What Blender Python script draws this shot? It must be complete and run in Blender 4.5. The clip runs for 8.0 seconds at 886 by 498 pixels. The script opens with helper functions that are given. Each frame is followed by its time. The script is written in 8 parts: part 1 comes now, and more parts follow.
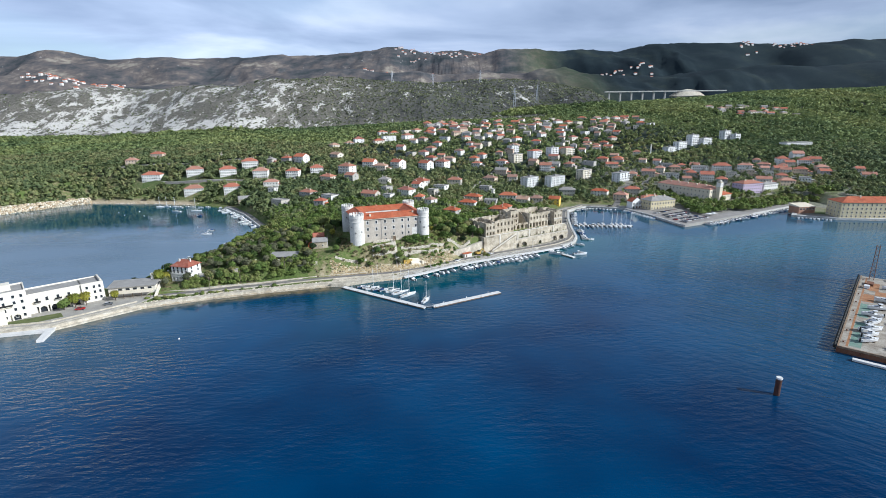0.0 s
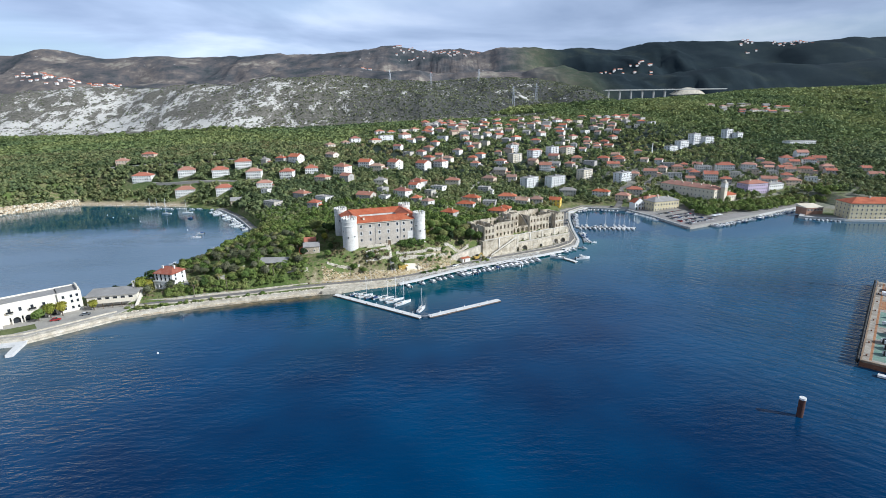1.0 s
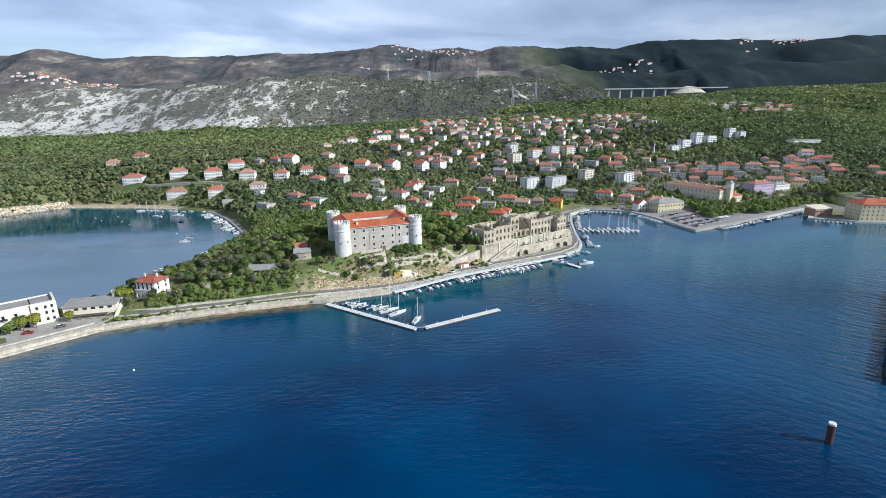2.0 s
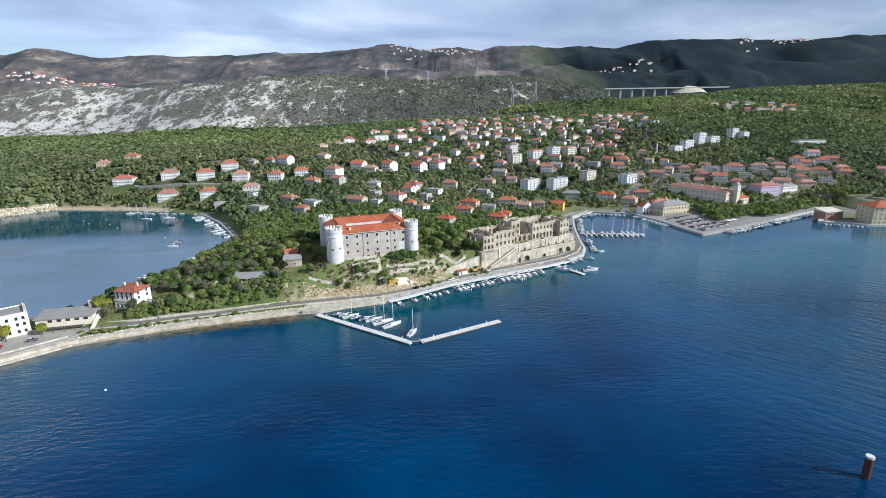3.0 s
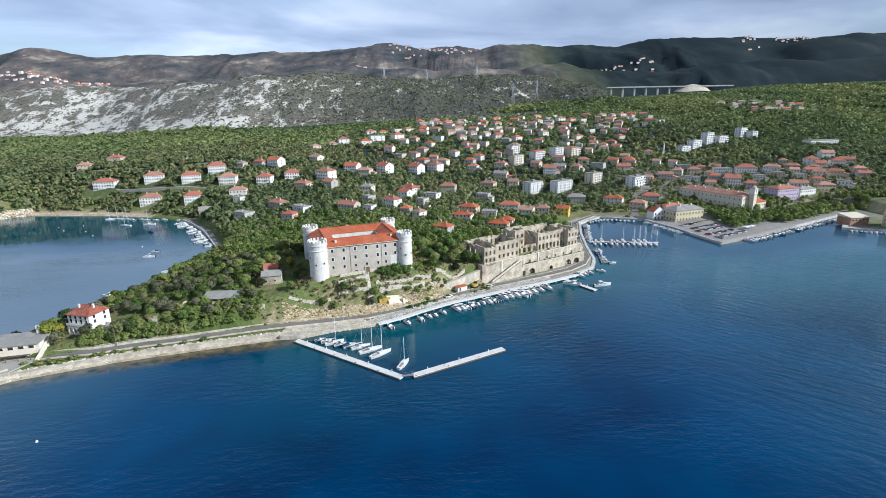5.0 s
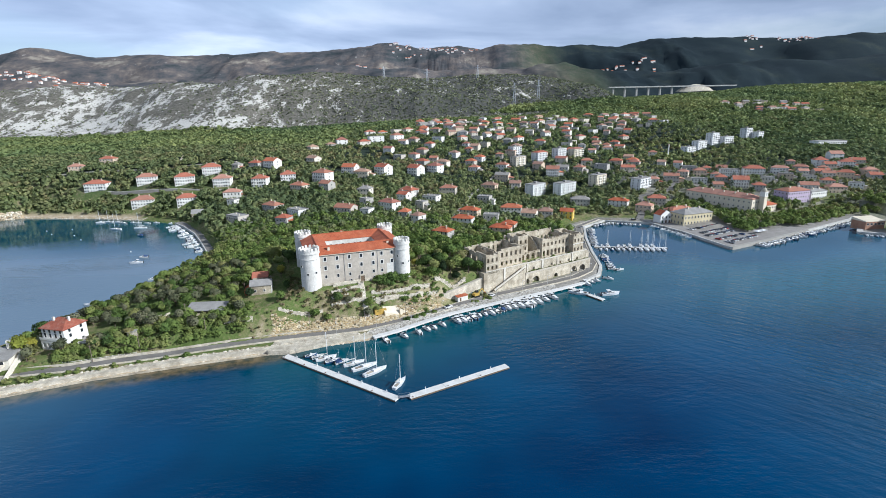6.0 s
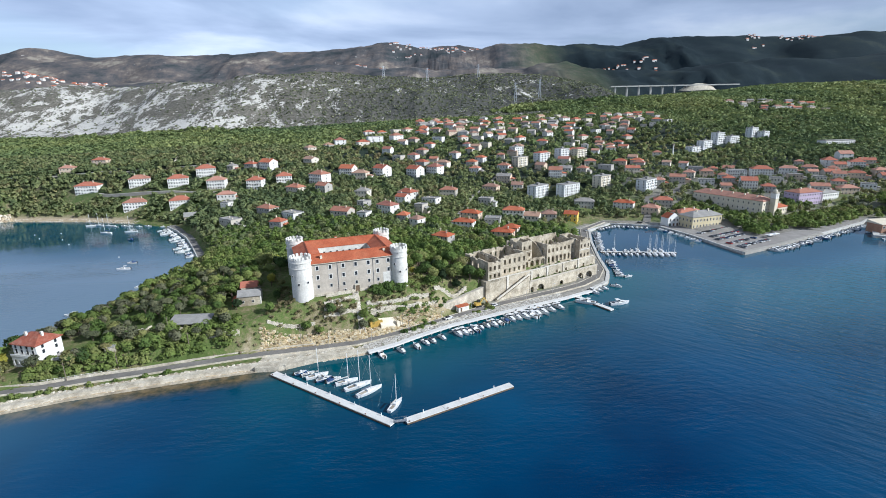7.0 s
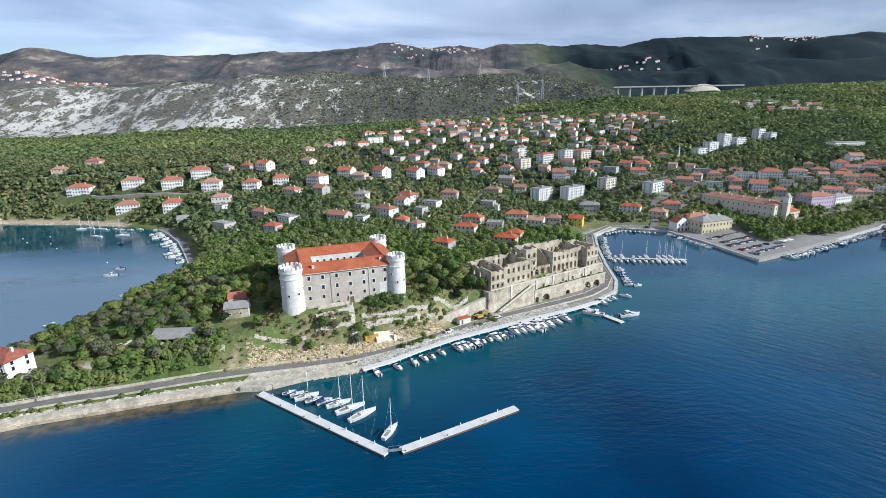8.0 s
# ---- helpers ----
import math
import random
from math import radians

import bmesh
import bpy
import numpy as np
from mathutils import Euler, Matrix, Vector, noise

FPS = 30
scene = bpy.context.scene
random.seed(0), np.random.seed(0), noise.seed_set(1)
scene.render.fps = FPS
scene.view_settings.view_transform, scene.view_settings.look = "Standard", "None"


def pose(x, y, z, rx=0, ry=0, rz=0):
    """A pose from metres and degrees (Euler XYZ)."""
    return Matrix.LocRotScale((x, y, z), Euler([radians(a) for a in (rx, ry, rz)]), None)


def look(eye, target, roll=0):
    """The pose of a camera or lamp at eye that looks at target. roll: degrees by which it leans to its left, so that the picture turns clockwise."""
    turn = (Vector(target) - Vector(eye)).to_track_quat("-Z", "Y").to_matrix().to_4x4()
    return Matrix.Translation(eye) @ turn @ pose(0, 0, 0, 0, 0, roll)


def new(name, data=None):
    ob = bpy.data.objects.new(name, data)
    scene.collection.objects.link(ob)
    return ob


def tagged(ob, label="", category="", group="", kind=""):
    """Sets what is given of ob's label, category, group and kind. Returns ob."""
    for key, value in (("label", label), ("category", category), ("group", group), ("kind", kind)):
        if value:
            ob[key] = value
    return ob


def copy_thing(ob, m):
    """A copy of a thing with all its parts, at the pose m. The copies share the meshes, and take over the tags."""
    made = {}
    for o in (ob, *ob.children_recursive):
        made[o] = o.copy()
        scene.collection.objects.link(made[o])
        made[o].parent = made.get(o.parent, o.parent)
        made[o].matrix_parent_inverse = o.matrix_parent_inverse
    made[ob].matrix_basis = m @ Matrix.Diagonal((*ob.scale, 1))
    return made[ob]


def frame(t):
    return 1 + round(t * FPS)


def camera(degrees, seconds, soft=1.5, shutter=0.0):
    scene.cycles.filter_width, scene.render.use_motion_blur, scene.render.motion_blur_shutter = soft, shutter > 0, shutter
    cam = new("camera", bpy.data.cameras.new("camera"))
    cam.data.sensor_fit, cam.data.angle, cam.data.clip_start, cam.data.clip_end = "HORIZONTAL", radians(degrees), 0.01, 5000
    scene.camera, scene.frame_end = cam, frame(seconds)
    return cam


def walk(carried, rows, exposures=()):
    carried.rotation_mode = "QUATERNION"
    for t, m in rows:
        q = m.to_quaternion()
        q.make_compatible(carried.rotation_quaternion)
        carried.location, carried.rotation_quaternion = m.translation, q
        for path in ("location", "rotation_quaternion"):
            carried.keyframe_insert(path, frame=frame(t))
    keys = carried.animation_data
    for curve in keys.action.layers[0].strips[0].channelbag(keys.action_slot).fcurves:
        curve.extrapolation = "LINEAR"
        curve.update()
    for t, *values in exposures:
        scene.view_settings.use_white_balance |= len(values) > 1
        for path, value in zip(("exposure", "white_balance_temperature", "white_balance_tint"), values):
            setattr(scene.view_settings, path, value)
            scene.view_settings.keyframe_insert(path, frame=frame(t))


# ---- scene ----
cam = camera(84.0, 8.0, soft=0.9)
PATH = [
    (0, (-0.339, -7.247, 95.329), (-0.347, -5.317, 94.806), -0.7),
    (0.5, (0.3, -0.296, 95.313), (0.293, 1.634, 94.788), -0.8),
    (1, (0.946, 6.694, 95.292), (0.942, 8.623, 94.765), -0.8),
    (1.5, (1.587, 13.761, 95.266), (1.584, 15.69, 94.737), -0.9),
    (3, (3.333, 35.631, 95.029), (3.334, 37.56, 94.499), -0.9),
    (3.5, (3.873, 42.978, 94.98), (3.874, 44.906, 94.449), -1.0),
    (4, (4.361, 50.356, 94.937), (4.363, 52.284, 94.407), -1.0),
    (4.5, (4.781, 57.656, 94.897), (4.783, 59.584, 94.365), -1.0),
    (6, (5.83, 79.194, 94.726), (5.829, 81.122, 94.195), -1.0),
    (6.5, (6.123, 86.258, 94.703), (6.121, 88.186, 94.171), -1.1),
    (7, (6.396, 93.247, 94.684), (6.392, 95.175, 94.152), -1.1),
    (7.5, (6.672, 100.221, 94.671), (6.665, 102.149, 94.14), -1.1),
    (8, (6.961, 107.169, 94.658), (6.952, 109.098, 94.128), -1.0),
]
walk(cam, [(t, look(eye, target, roll)) for t, eye, target, roll in PATH], [(0, 0.2, 5520, 8), (8, 0.2, 5520, 8)])

# ---- sky and sun ----
SUN_ELEV, SUN_AZ = radians(31), radians(111)   # azimuth clockwise from +y
sun_way = Vector((math.sin(SUN_AZ) * math.cos(SUN_ELEV), math.cos(SUN_AZ) * math.cos(SUN_ELEV), math.sin(SUN_ELEV)))
sun = new("sun", bpy.data.lights.new("sun", "SUN"))
sun.data.energy, sun.data.angle, sun.data.color = 5.0, radians(0.6), (1.0, 0.93, 0.82)
sun.matrix_world = look(sun_way * 100, (0, 0, 0))

world = bpy.data.worlds.new("sky")
scene.world = world
world.use_nodes = True
wn, wl = world.node_tree.nodes, world.node_tree.links
wn.clear()


def wnode(kind, **kw):
    n = wn.new(kind)
    for k, v in kw.items():
        setattr(n, k, v)
    return n


w_out, w_bg = wnode("ShaderNodeOutputWorld"), wnode("ShaderNodeBackground")
w_sky = wnode("ShaderNodeTexSky", sky_type="NISHITA", sun_disc=False, sun_elevation=SUN_ELEV, sun_rotation=SUN_AZ, altitude=100, air_density=1.2, dust_density=1.0)
w_co, w_sep = wnode("ShaderNodeTexCoord"), wnode("ShaderNodeSeparateXYZ")
wl.new(w_co.outputs["Generated"], w_sep.inputs[0])
# a cloud deck: the direction laid out on a plane overhead
w_z = wnode("ShaderNodeMath", operation="MAXIMUM")
w_z.inputs[1].default_value = 0.03
wl.new(w_sep.outputs["Z"], w_z.inputs[0])
w_za = wnode("ShaderNodeMath", operation="ADD")
w_za.inputs[1].default_value = 0.07
wl.new(w_z.outputs[0], w_za.inputs[0])
w_div = []
for axis in ("X", "Y"):
    d = wnode("ShaderNodeMath", operation="DIVIDE")
    wl.new(w_sep.outputs[axis], d.inputs[0])
    wl.new(w_za.outputs[0], d.inputs[1])
    w_div.append(d)
w_vec = wnode("ShaderNodeCombineXYZ")
wl.new(w_div[0].outputs[0], w_vec.inputs["X"])
wl.new(w_div[1].outputs[0], w_vec.inputs["Y"])
w_n1 = wnode("ShaderNodeTexNoise")
w_n1.inputs["Scale"].default_value, w_n1.inputs["Detail"].default_value, w_n1.inputs["Roughness"].default_value, w_n1.inputs["Distortion"].default_value = 0.5, 6, 0.5, 0.4
wl.new(w_vec.outputs[0], w_n1.inputs["Vector"])
w_n2 = wnode("ShaderNodeTexNoise")
w_n2.inputs["Scale"].default_value, w_n2.inputs["Detail"].default_value = 0.3, 4
wl.new(w_vec.outputs[0], w_n2.inputs["Vector"])
w_shade = wnode("ShaderNodeValToRGB")
cr = w_shade.color_ramp
cr.elements[0].position, cr.elements[0].color = 0.3, (0.3, 0.37, 0.51, 1)
cr.elements[1].position, cr.elements[1].color = 0.7, (1.02, 1.02, 1.05, 1)
cr.elements.new(0.5).color = (0.55, 0.62, 0.76, 1)
wl.new(w_n1.outputs["Fac"], w_shade.inputs["Fac"])
w_cover = wnode("ShaderNodeValToRGB")
w_cover.color_ramp.elements[0].position, w_cover.color_ramp.elements[0].color = 0.3, (0.45, 0.45, 0.45, 1)
w_cover.color_ramp.elements[1].position, w_cover.color_ramp.elements[1].color = 0.5, (1, 1, 1, 1)
wl.new(w_n2.outputs["Fac"], w_cover.inputs["Fac"])
w_skyl = wnode("ShaderNodeMix", data_type="RGBA", blend_type="MULTIPLY")
w_skyl.inputs["Factor"].default_value = 1.0
w_skyl.inputs["B"].default_value = (0.12, 0.12, 0.12, 1)
wl.new(w_sky.outputs[0], w_skyl.inputs["A"])
w_mix = wnode("ShaderNodeMix", data_type="RGBA")
wl.new(w_cover.outputs[0], w_mix.inputs["Factor"])
wl.new(w_skyl.outputs["Result"], w_mix.inputs["A"])
wl.new(w_shade.outputs[0], w_mix.inputs["B"])
w_up = wnode("ShaderNodeMapRange")
w_up.inputs["From Min"].default_value, w_up.inputs["From Max"].default_value = 0.28, 0.62
w_up.inputs["To Min"].default_value, w_up.inputs["To Max"].default_value = 1.2, 0.54
wl.new(w_sep.outputs["Z"], w_up.inputs["Value"])
w_east = wnode("ShaderNodeMapRange")
w_east.inputs["From Min"].default_value, w_east.inputs["From Max"].default_value = -0.4, 0.6
w_east.inputs["To Min"].default_value, w_east.inputs["To Max"].default_value = 1.1, 0.8
wl.new(w_sep.outputs["X"], w_east.inputs["Value"])
w_both = wnode("ShaderNodeMath", operation="MULTIPLY")
wl.new(w_up.outputs[0], w_both.inputs[0])
wl.new(w_east.outputs[0], w_both.inputs[1])
w_lit = wnode("ShaderNodeMix", data_type="RGBA", blend_type="MULTIPLY")
w_lit.inputs["Factor"].default_value = 1.0
wl.new(w_mix.outputs["Result"], w_lit.inputs["A"])
wl.new(w_both.outputs[0], w_lit.inputs["B"])
w_sea, w_all = wnode("ShaderNodeMapRange"), wnode("ShaderNodeMix", data_type="RGBA")
w_sea.inputs["From Min"].default_value, w_sea.inputs["From Max"].default_value = -0.03, 0.0
wl.new(w_sep.outputs["Z"], w_sea.inputs["Value"])
wl.new(w_sea.outputs[0], w_all.inputs["Factor"])
w_all.inputs["A"].default_value = (0.03, 0.09, 0.18, 1)
wl.new(w_lit.outputs["Result"], w_all.inputs["B"])
wl.new(w_all.outputs["Result"], w_bg.inputs["Color"])
w_bg.inputs["Strength"].default_value = 0.72
wl.new(w_bg.outputs[0], w_out.inputs["Surface"])


# ---- materials ----
def ramp(nt, stops, constant=False):
    r = nt.nodes.new("ShaderNodeValToRGB")
    r.color_ramp.interpolation = "CONSTANT" if constant else "LINEAR"
    e = r.color_ramp.elements
    while len(e) > 1:
        e.remove(e[-1])
    e[0].position, e[0].color = stops[0][0], (*stops[0][1], 1)
    for p, c in stops[1:]:
        e.new(p).color = (*c, 1)
    return r


def noise_node(nt, scale, detail=4, rough=0.6, stretch=None):
    g = nt.nodes.new("ShaderNodeNewGeometry")
    n = nt.nodes.new("ShaderNodeTexNoise")
    n.inputs["Scale"].default_value, n.inputs["Detail"].default_value, n.inputs["Roughness"].default_value = scale, detail, rough
    if stretch:
        m = nt.nodes.new("ShaderNodeMapping")
        m.inputs["Scale"].default_value = stretch
        nt.links.new(g.outputs["Position"], m.inputs["Vector"])
        nt.links.new(m.outputs[0], n.inputs["Vector"])
    else:
        nt.links.new(g.outputs["Position"], n.inputs["Vector"])
    return n


def mixc(nt, a, b, fac, blend="MIX"):
    m = nt.nodes.new("ShaderNodeMix")
    m.data_type, m.blend_type = "RGBA", blend
    for key, v in (("A", a), ("B", b), ("Factor", fac)):
        if isinstance(v, (tuple, list)):
            m.inputs[key].default_value = (*v, 1)
        elif isinstance(v, (int, float)):
            m.inputs[key].default_value = v
        else:
            nt.links.new(v, m.inputs[key])
    return m.outputs["Result"]


def surface(name, colours, rough=0.8, coarse=0.25, fine=3.0, var=0.35, bump=0.3, metal=0.0, pick="", stretch=None):
    """A weathered surface: colours blended by a coarse noise, or picked at random per object or per island; fine grain over it."""
    m = bpy.data.materials.new(name)
    m.use_nodes = True
    nt = m.node_tree
    bsdf = nt.nodes["Principled BSDF"]
    stops = [((i + 0.0) / max(1, len(colours) - (0 if pick else 1)), c) for i, c in enumerate(colours)]
    if not pick and len(colours) > 1:
        stops = [(0.3 + 0.4 * p, c) for p, c in stops]
    r = ramp(nt, stops, constant=bool(pick))
    if pick == "object":
        oi = nt.nodes.new("ShaderNodeObjectInfo")
        nt.links.new(oi.outputs["Random"], r.inputs["Fac"])
    elif pick == "island":
        g = nt.nodes.new("ShaderNodeNewGeometry")
        nt.links.new(g.outputs["Random Per Island"], r.inputs["Fac"])
    else:
        nt.links.new(noise_node(nt, coarse, 5, stretch=stretch).outputs["Fac"], r.inputs["Fac"])
    f = noise_node(nt, fine, 6, 0.65, stretch)
    fr = ramp(nt, [(0.25, (1 - var,) * 3), (0.75, (1 + var * 0.6,) * 3)])
    nt.links.new(f.outputs["Fac"], fr.inputs["Fac"])
    stain = noise_node(nt, coarse * 0.6 + 0.05, 4, 0.7, (1, 1, 0.35))
    sr = ramp(nt, [(0.35, (1 - var * 0.6,) * 3), (0.65, (1, 1, 1))])
    nt.links.new(stain.outputs["Fac"], sr.inputs["Fac"])
    c = mixc(nt, r.outputs[0], fr.outputs[0], 1.0, "MULTIPLY")
    c = mixc(nt, c, sr.outputs[0], 1.0, "MULTIPLY")
    nt.links.new(c, bsdf.inputs["Base Color"])
    bsdf.inputs["Roughness"].default_value = rough
    bsdf.inputs["Metallic"].default_value = metal
    if bump:
        b = nt.nodes.new("ShaderNodeBump")
        b.inputs["Strength"].default_value, b.inputs["Distance"].default_value = bump, 0.12
        nt.links.new(f.outputs["Fac"], b.inputs["Height"])
        nt.links.new(b.outputs[0], bsdf.inputs["Normal"])
    return m


M_LIME = surface("lime_plaster", [(0.62, 0.6, 0.55), (0.78, 0.76, 0.72)], 0.85, 0.22, 1.2, 0.22)
M_STUCCO = surface("old_stucco", [(0.42, 0.37, 0.31), (0.52, 0.465, 0.395), (0.6, 0.54, 0.46)], 0.9, 0.16, 1.0, 0.2)
M_STONE = surface("limestone", [(0.42, 0.37, 0.29), (0.62, 0.56, 0.45), (0.75, 0.7, 0.6)], 0.9, 0.35, 2.2, 0.4, 0.6)
M_STONE_PIECE = surface("cut_limestone", [(0.55, 0.5, 0.42), (0.68, 0.63, 0.54), (0.62, 0.56, 0.46), (0.74, 0.7, 0.62)], 0.9, 0.4, 2.5, 0.3, 0.5, pick="object")
M_RUIN = surface("ruin_wall", [(0.3, 0.25, 0.18), (0.52, 0.45, 0.34), (0.7, 0.63, 0.5)], 0.92, 0.2, 1.3, 0.4, 0.6)
M_TILE = surface("terracotta_tiles", [(0.36, 0.085, 0.035), (0.46, 0.12, 0.05), (0.5, 0.16, 0.075)], 0.8, 0.2, 1.6, 0.3, 0.4)
M_TILES = surface("roof_tiles_mixed", [(0.42, 0.13, 0.075), (0.48, 0.2, 0.13), (0.36, 0.15, 0.11), (0.45, 0.28, 0.2), (0.34, 0.2, 0.15), (0.5, 0.16, 0.08), (0.32, 0.3, 0.28), (0.4, 0.18, 0.12)], 0.85, 0.2, 1.4, 0.3, 0.4, pick="object")
M_FADED = surface("faded_tiles", [(0.42, 0.2, 0.14), (0.5, 0.26, 0.19), (0.45, 0.16, 0.1)], 0.85, 0.2, 1.4, 0.3, 0.4, pick="object")
M_WALLS = surface("house_render", [(0.7, 0.68, 0.64), (0.62, 0.56, 0.46), (0.74, 0.73, 0.7), (0.5, 0.46, 0.4), (0.62, 0.5, 0.38), (0.44, 0.42, 0.39), (0.7, 0.65, 0.56)], 0.85, 0.2, 1.5, 0.14, 0.15, pick="object")
M_WHITE = surface("white_render", [(0.76, 0.745, 0.71), (0.82, 0.81, 0.78)], 0.8, 0.15, 1.5, 0.12, 0.1)
M_HOTEL = surface("warm_white_render", [(0.74, 0.68, 0.57), (0.8, 0.76, 0.67)], 0.8, 0.2, 1.5, 0.14, 0.1)
M_YELLOW = surface("yellow_render", [(0.56, 0.48, 0.3), (0.64, 0.56, 0.37)], 0.85, 0.15, 1.5, 0.14, 0.1)
M_CREAM = surface("cream_render", [(0.68, 0.6, 0.46), (0.75, 0.68, 0.55)], 0.85, 0.15, 1.5, 0.14, 0.1)
M_LILAC = surface("lilac_render", [(0.5, 0.4, 0.55), (0.58, 0.48, 0.62)], 0.85, 0.15, 1.5, 0.12, 0.1)
M_CONCRETE = surface("concrete", [(0.42, 0.41, 0.39), (0.56, 0.55, 0.52), (0.64, 0.63, 0.6)], 0.9, 0.25, 2.0, 0.22, 0.2)
M_PONTOON = surface("pontoon_deck", [(0.62, 0.61, 0.59), (0.74, 0.73, 0.71)], 0.8, 0.3, 2.5, 0.12, 0.15)
M_ASPHALT = surface("asphalt", [(0.16, 0.15, 0.14), (0.25, 0.235, 0.215)], 0.92, 0.12, 1.5, 0.25, 0.1)
M_PAVING = surface("paving", [(0.33, 0.31, 0.28), (0.42, 0.4, 0.36)], 0.9, 0.2, 2.0, 0.22, 0.2)
M_ROOFGREY = surface("felt_roof", [(0.26, 0.25, 0.24), (0.36, 0.35, 0.33)], 0.9, 0.2, 1.5, 0.2, 0.1)
M_GLASS = surface("window_glass", [(0.02, 0.025, 0.03), (0.035, 0.04, 0.05)], 0.08, 0.5, 2.0, 0.1, 0.0)
M_FRAME = surface("window_frame", [(0.6, 0.59, 0.56), (0.7, 0.69, 0.66)], 0.6, 0.5, 4.0, 0.1, 0.0)
M_SHUTTER = surface("shutter", [(0.05, 0.1, 0.06), (0.14, 0.08, 0.05), (0.2, 0.17, 0.13)], 0.7, 0.5, 4.0, 0.1, 0.0, pick="object")
M_DARKWOOD = surface("weathered_wood", [(0.12, 0.08, 0.05), (0.2, 0.14, 0.09)], 0.85, 0.6, 5.0, 0.3, 0.3)
M_GEL = surface("white_gelcoat", [(0.74, 0.75, 0.76), (0.8, 0.8, 0.79)], 0.3, 0.6, 4.0, 0.06, 0.0)
M_HULL = surface("hull_paint", [(0.76, 0.76, 0.76), (0.72, 0.73, 0.75), (0.8, 0.79, 0.76), (0.05, 0.1, 0.22), (0.7, 0.7, 0.68), (0.78, 0.78, 0.78)], 0.3, 0.6, 4.0, 0.06, 0.0, pick="object")
M_CANVAS = surface("boat_canvas", [(0.04, 0.08, 0.2), (0.5, 0.48, 0.44), (0.1, 0.12, 0.16), (0.66, 0.66, 0.64)], 0.8, 0.6, 4.0, 0.15, 0.0, pick="object")
M_METAL = surface("aluminium", [(0.6, 0.61, 0.62), (0.7, 0.7, 0.71)], 0.35, 1.0, 6.0, 0.1, 0.0, metal=0.9)
M_RUST = surface("rusty_steel", [(0.10, 0.045, 0.025), (0.22, 0.09, 0.045), (0.16, 0.1, 0.07)], 0.85, 0.8, 4.0, 0.35, 0.3)
M_RUBBER = surface("black_rubber", [(0.012, 0.012, 0.012), (0.025, 0.025, 0.024)], 0.75, 1.0, 5.0, 0.2, 0.1)
M_CAR = surface("car_paint", [(0.6, 0.6, 0.61), (0.03, 0.03, 0.035), (0.32, 0.33, 0.35), (0.35, 0.03, 0.03), (0.04, 0.08, 0.2), (0.7, 0.7, 0.7), (0.14, 0.15, 0.16)], 0.25, 1.0, 4.0, 0.05, 0.0, pick="object")
M_COCKPIT = surface("cockpit_sole", [(0.1, 0.09, 0.08), (0.34, 0.28, 0.2), (0.05, 0.06, 0.08), (0.45, 0.43, 0.4)], 0.8, 0.5, 4.0, 0.2, 0.1, pick="object")
M_PLANKS = surface("grey_planks", [(0.34, 0.29, 0.23), (0.48, 0.42, 0.34)], 0.9, 0.5, 4.0, 0.3, 0.2, pick="object")
M_POLE = surface("wooden_pole", [(0.2, 0.16, 0.12), (0.28, 0.23, 0.18)], 0.85, 0.8, 5.0, 0.25, 0.1)
M_TRUNK = surface("bark", [(0.10, 0.075, 0.055), (0.17, 0.13, 0.1)], 0.95, 1.0, 5.0, 0.3, 0.4)


def foliage(name, palette, pick="", spread=0.06, stand=0.009, drift=0.4):
    """Leaves: a hue for each tree or by drifting noise, light and dark sprays within it."""
    m = bpy.data.materials.new(name)
    m.use_nodes = True
    nt = m.node_tree
    bsdf = nt.nodes["Principled BSDF"]
    if pick == "object":
        r = ramp(nt, [(i / (len(palette) - 1), c) for i, c in enumerate(palette)])
        nt.links.new(nt.nodes.new("ShaderNodeObjectInfo").outputs["Random"], r.inputs["Fac"])
    else:
        r = ramp(nt, [(0.36 + 0.28 * i / (len(palette) - 1), c) for i, c in enumerate(palette)])
        nt.links.new(mixc(nt, noise_node(nt, spread, 3, 0.7).outputs["Fac"], noise_node(nt, stand, 3, 0.6).outputs["Fac"], drift), r.inputs["Fac"])
    g = nt.nodes.new("ShaderNodeNewGeometry")
    tone = ramp(nt, [(0.0, (0.72, 0.76, 0.76)), (0.55, (1.0, 1.0, 1.0)), (1.0, (1.3, 1.26, 1.15))])
    nt.links.new(g.outputs["Random Per Island"], tone.inputs["Fac"])
    c = mixc(nt, r.outputs[0], tone.outputs[0], 1.0, "MULTIPLY")
    nt.links.new(c, bsdf.inputs["Base Color"])
    bsdf.inputs["Roughness"].default_value = 0.75
    bsdf.inputs["Specular IOR Level"].default_value = 0.2
    # light passing through the leaves
    thin, both = nt.nodes.new("ShaderNodeBsdfTranslucent"), nt.nodes.new("ShaderNodeMixShader")
    nt.links.new(c, thin.inputs["Color"])
    both.inputs[0].default_value = 0.28
    nt.links.new(bsdf.outputs[0], both.inputs[1])
    nt.links.new(thin.outputs[0], both.inputs[2])
    nt.links.new(both.outputs[0], nt.nodes["Material Output"].inputs["Surface"])
    return m


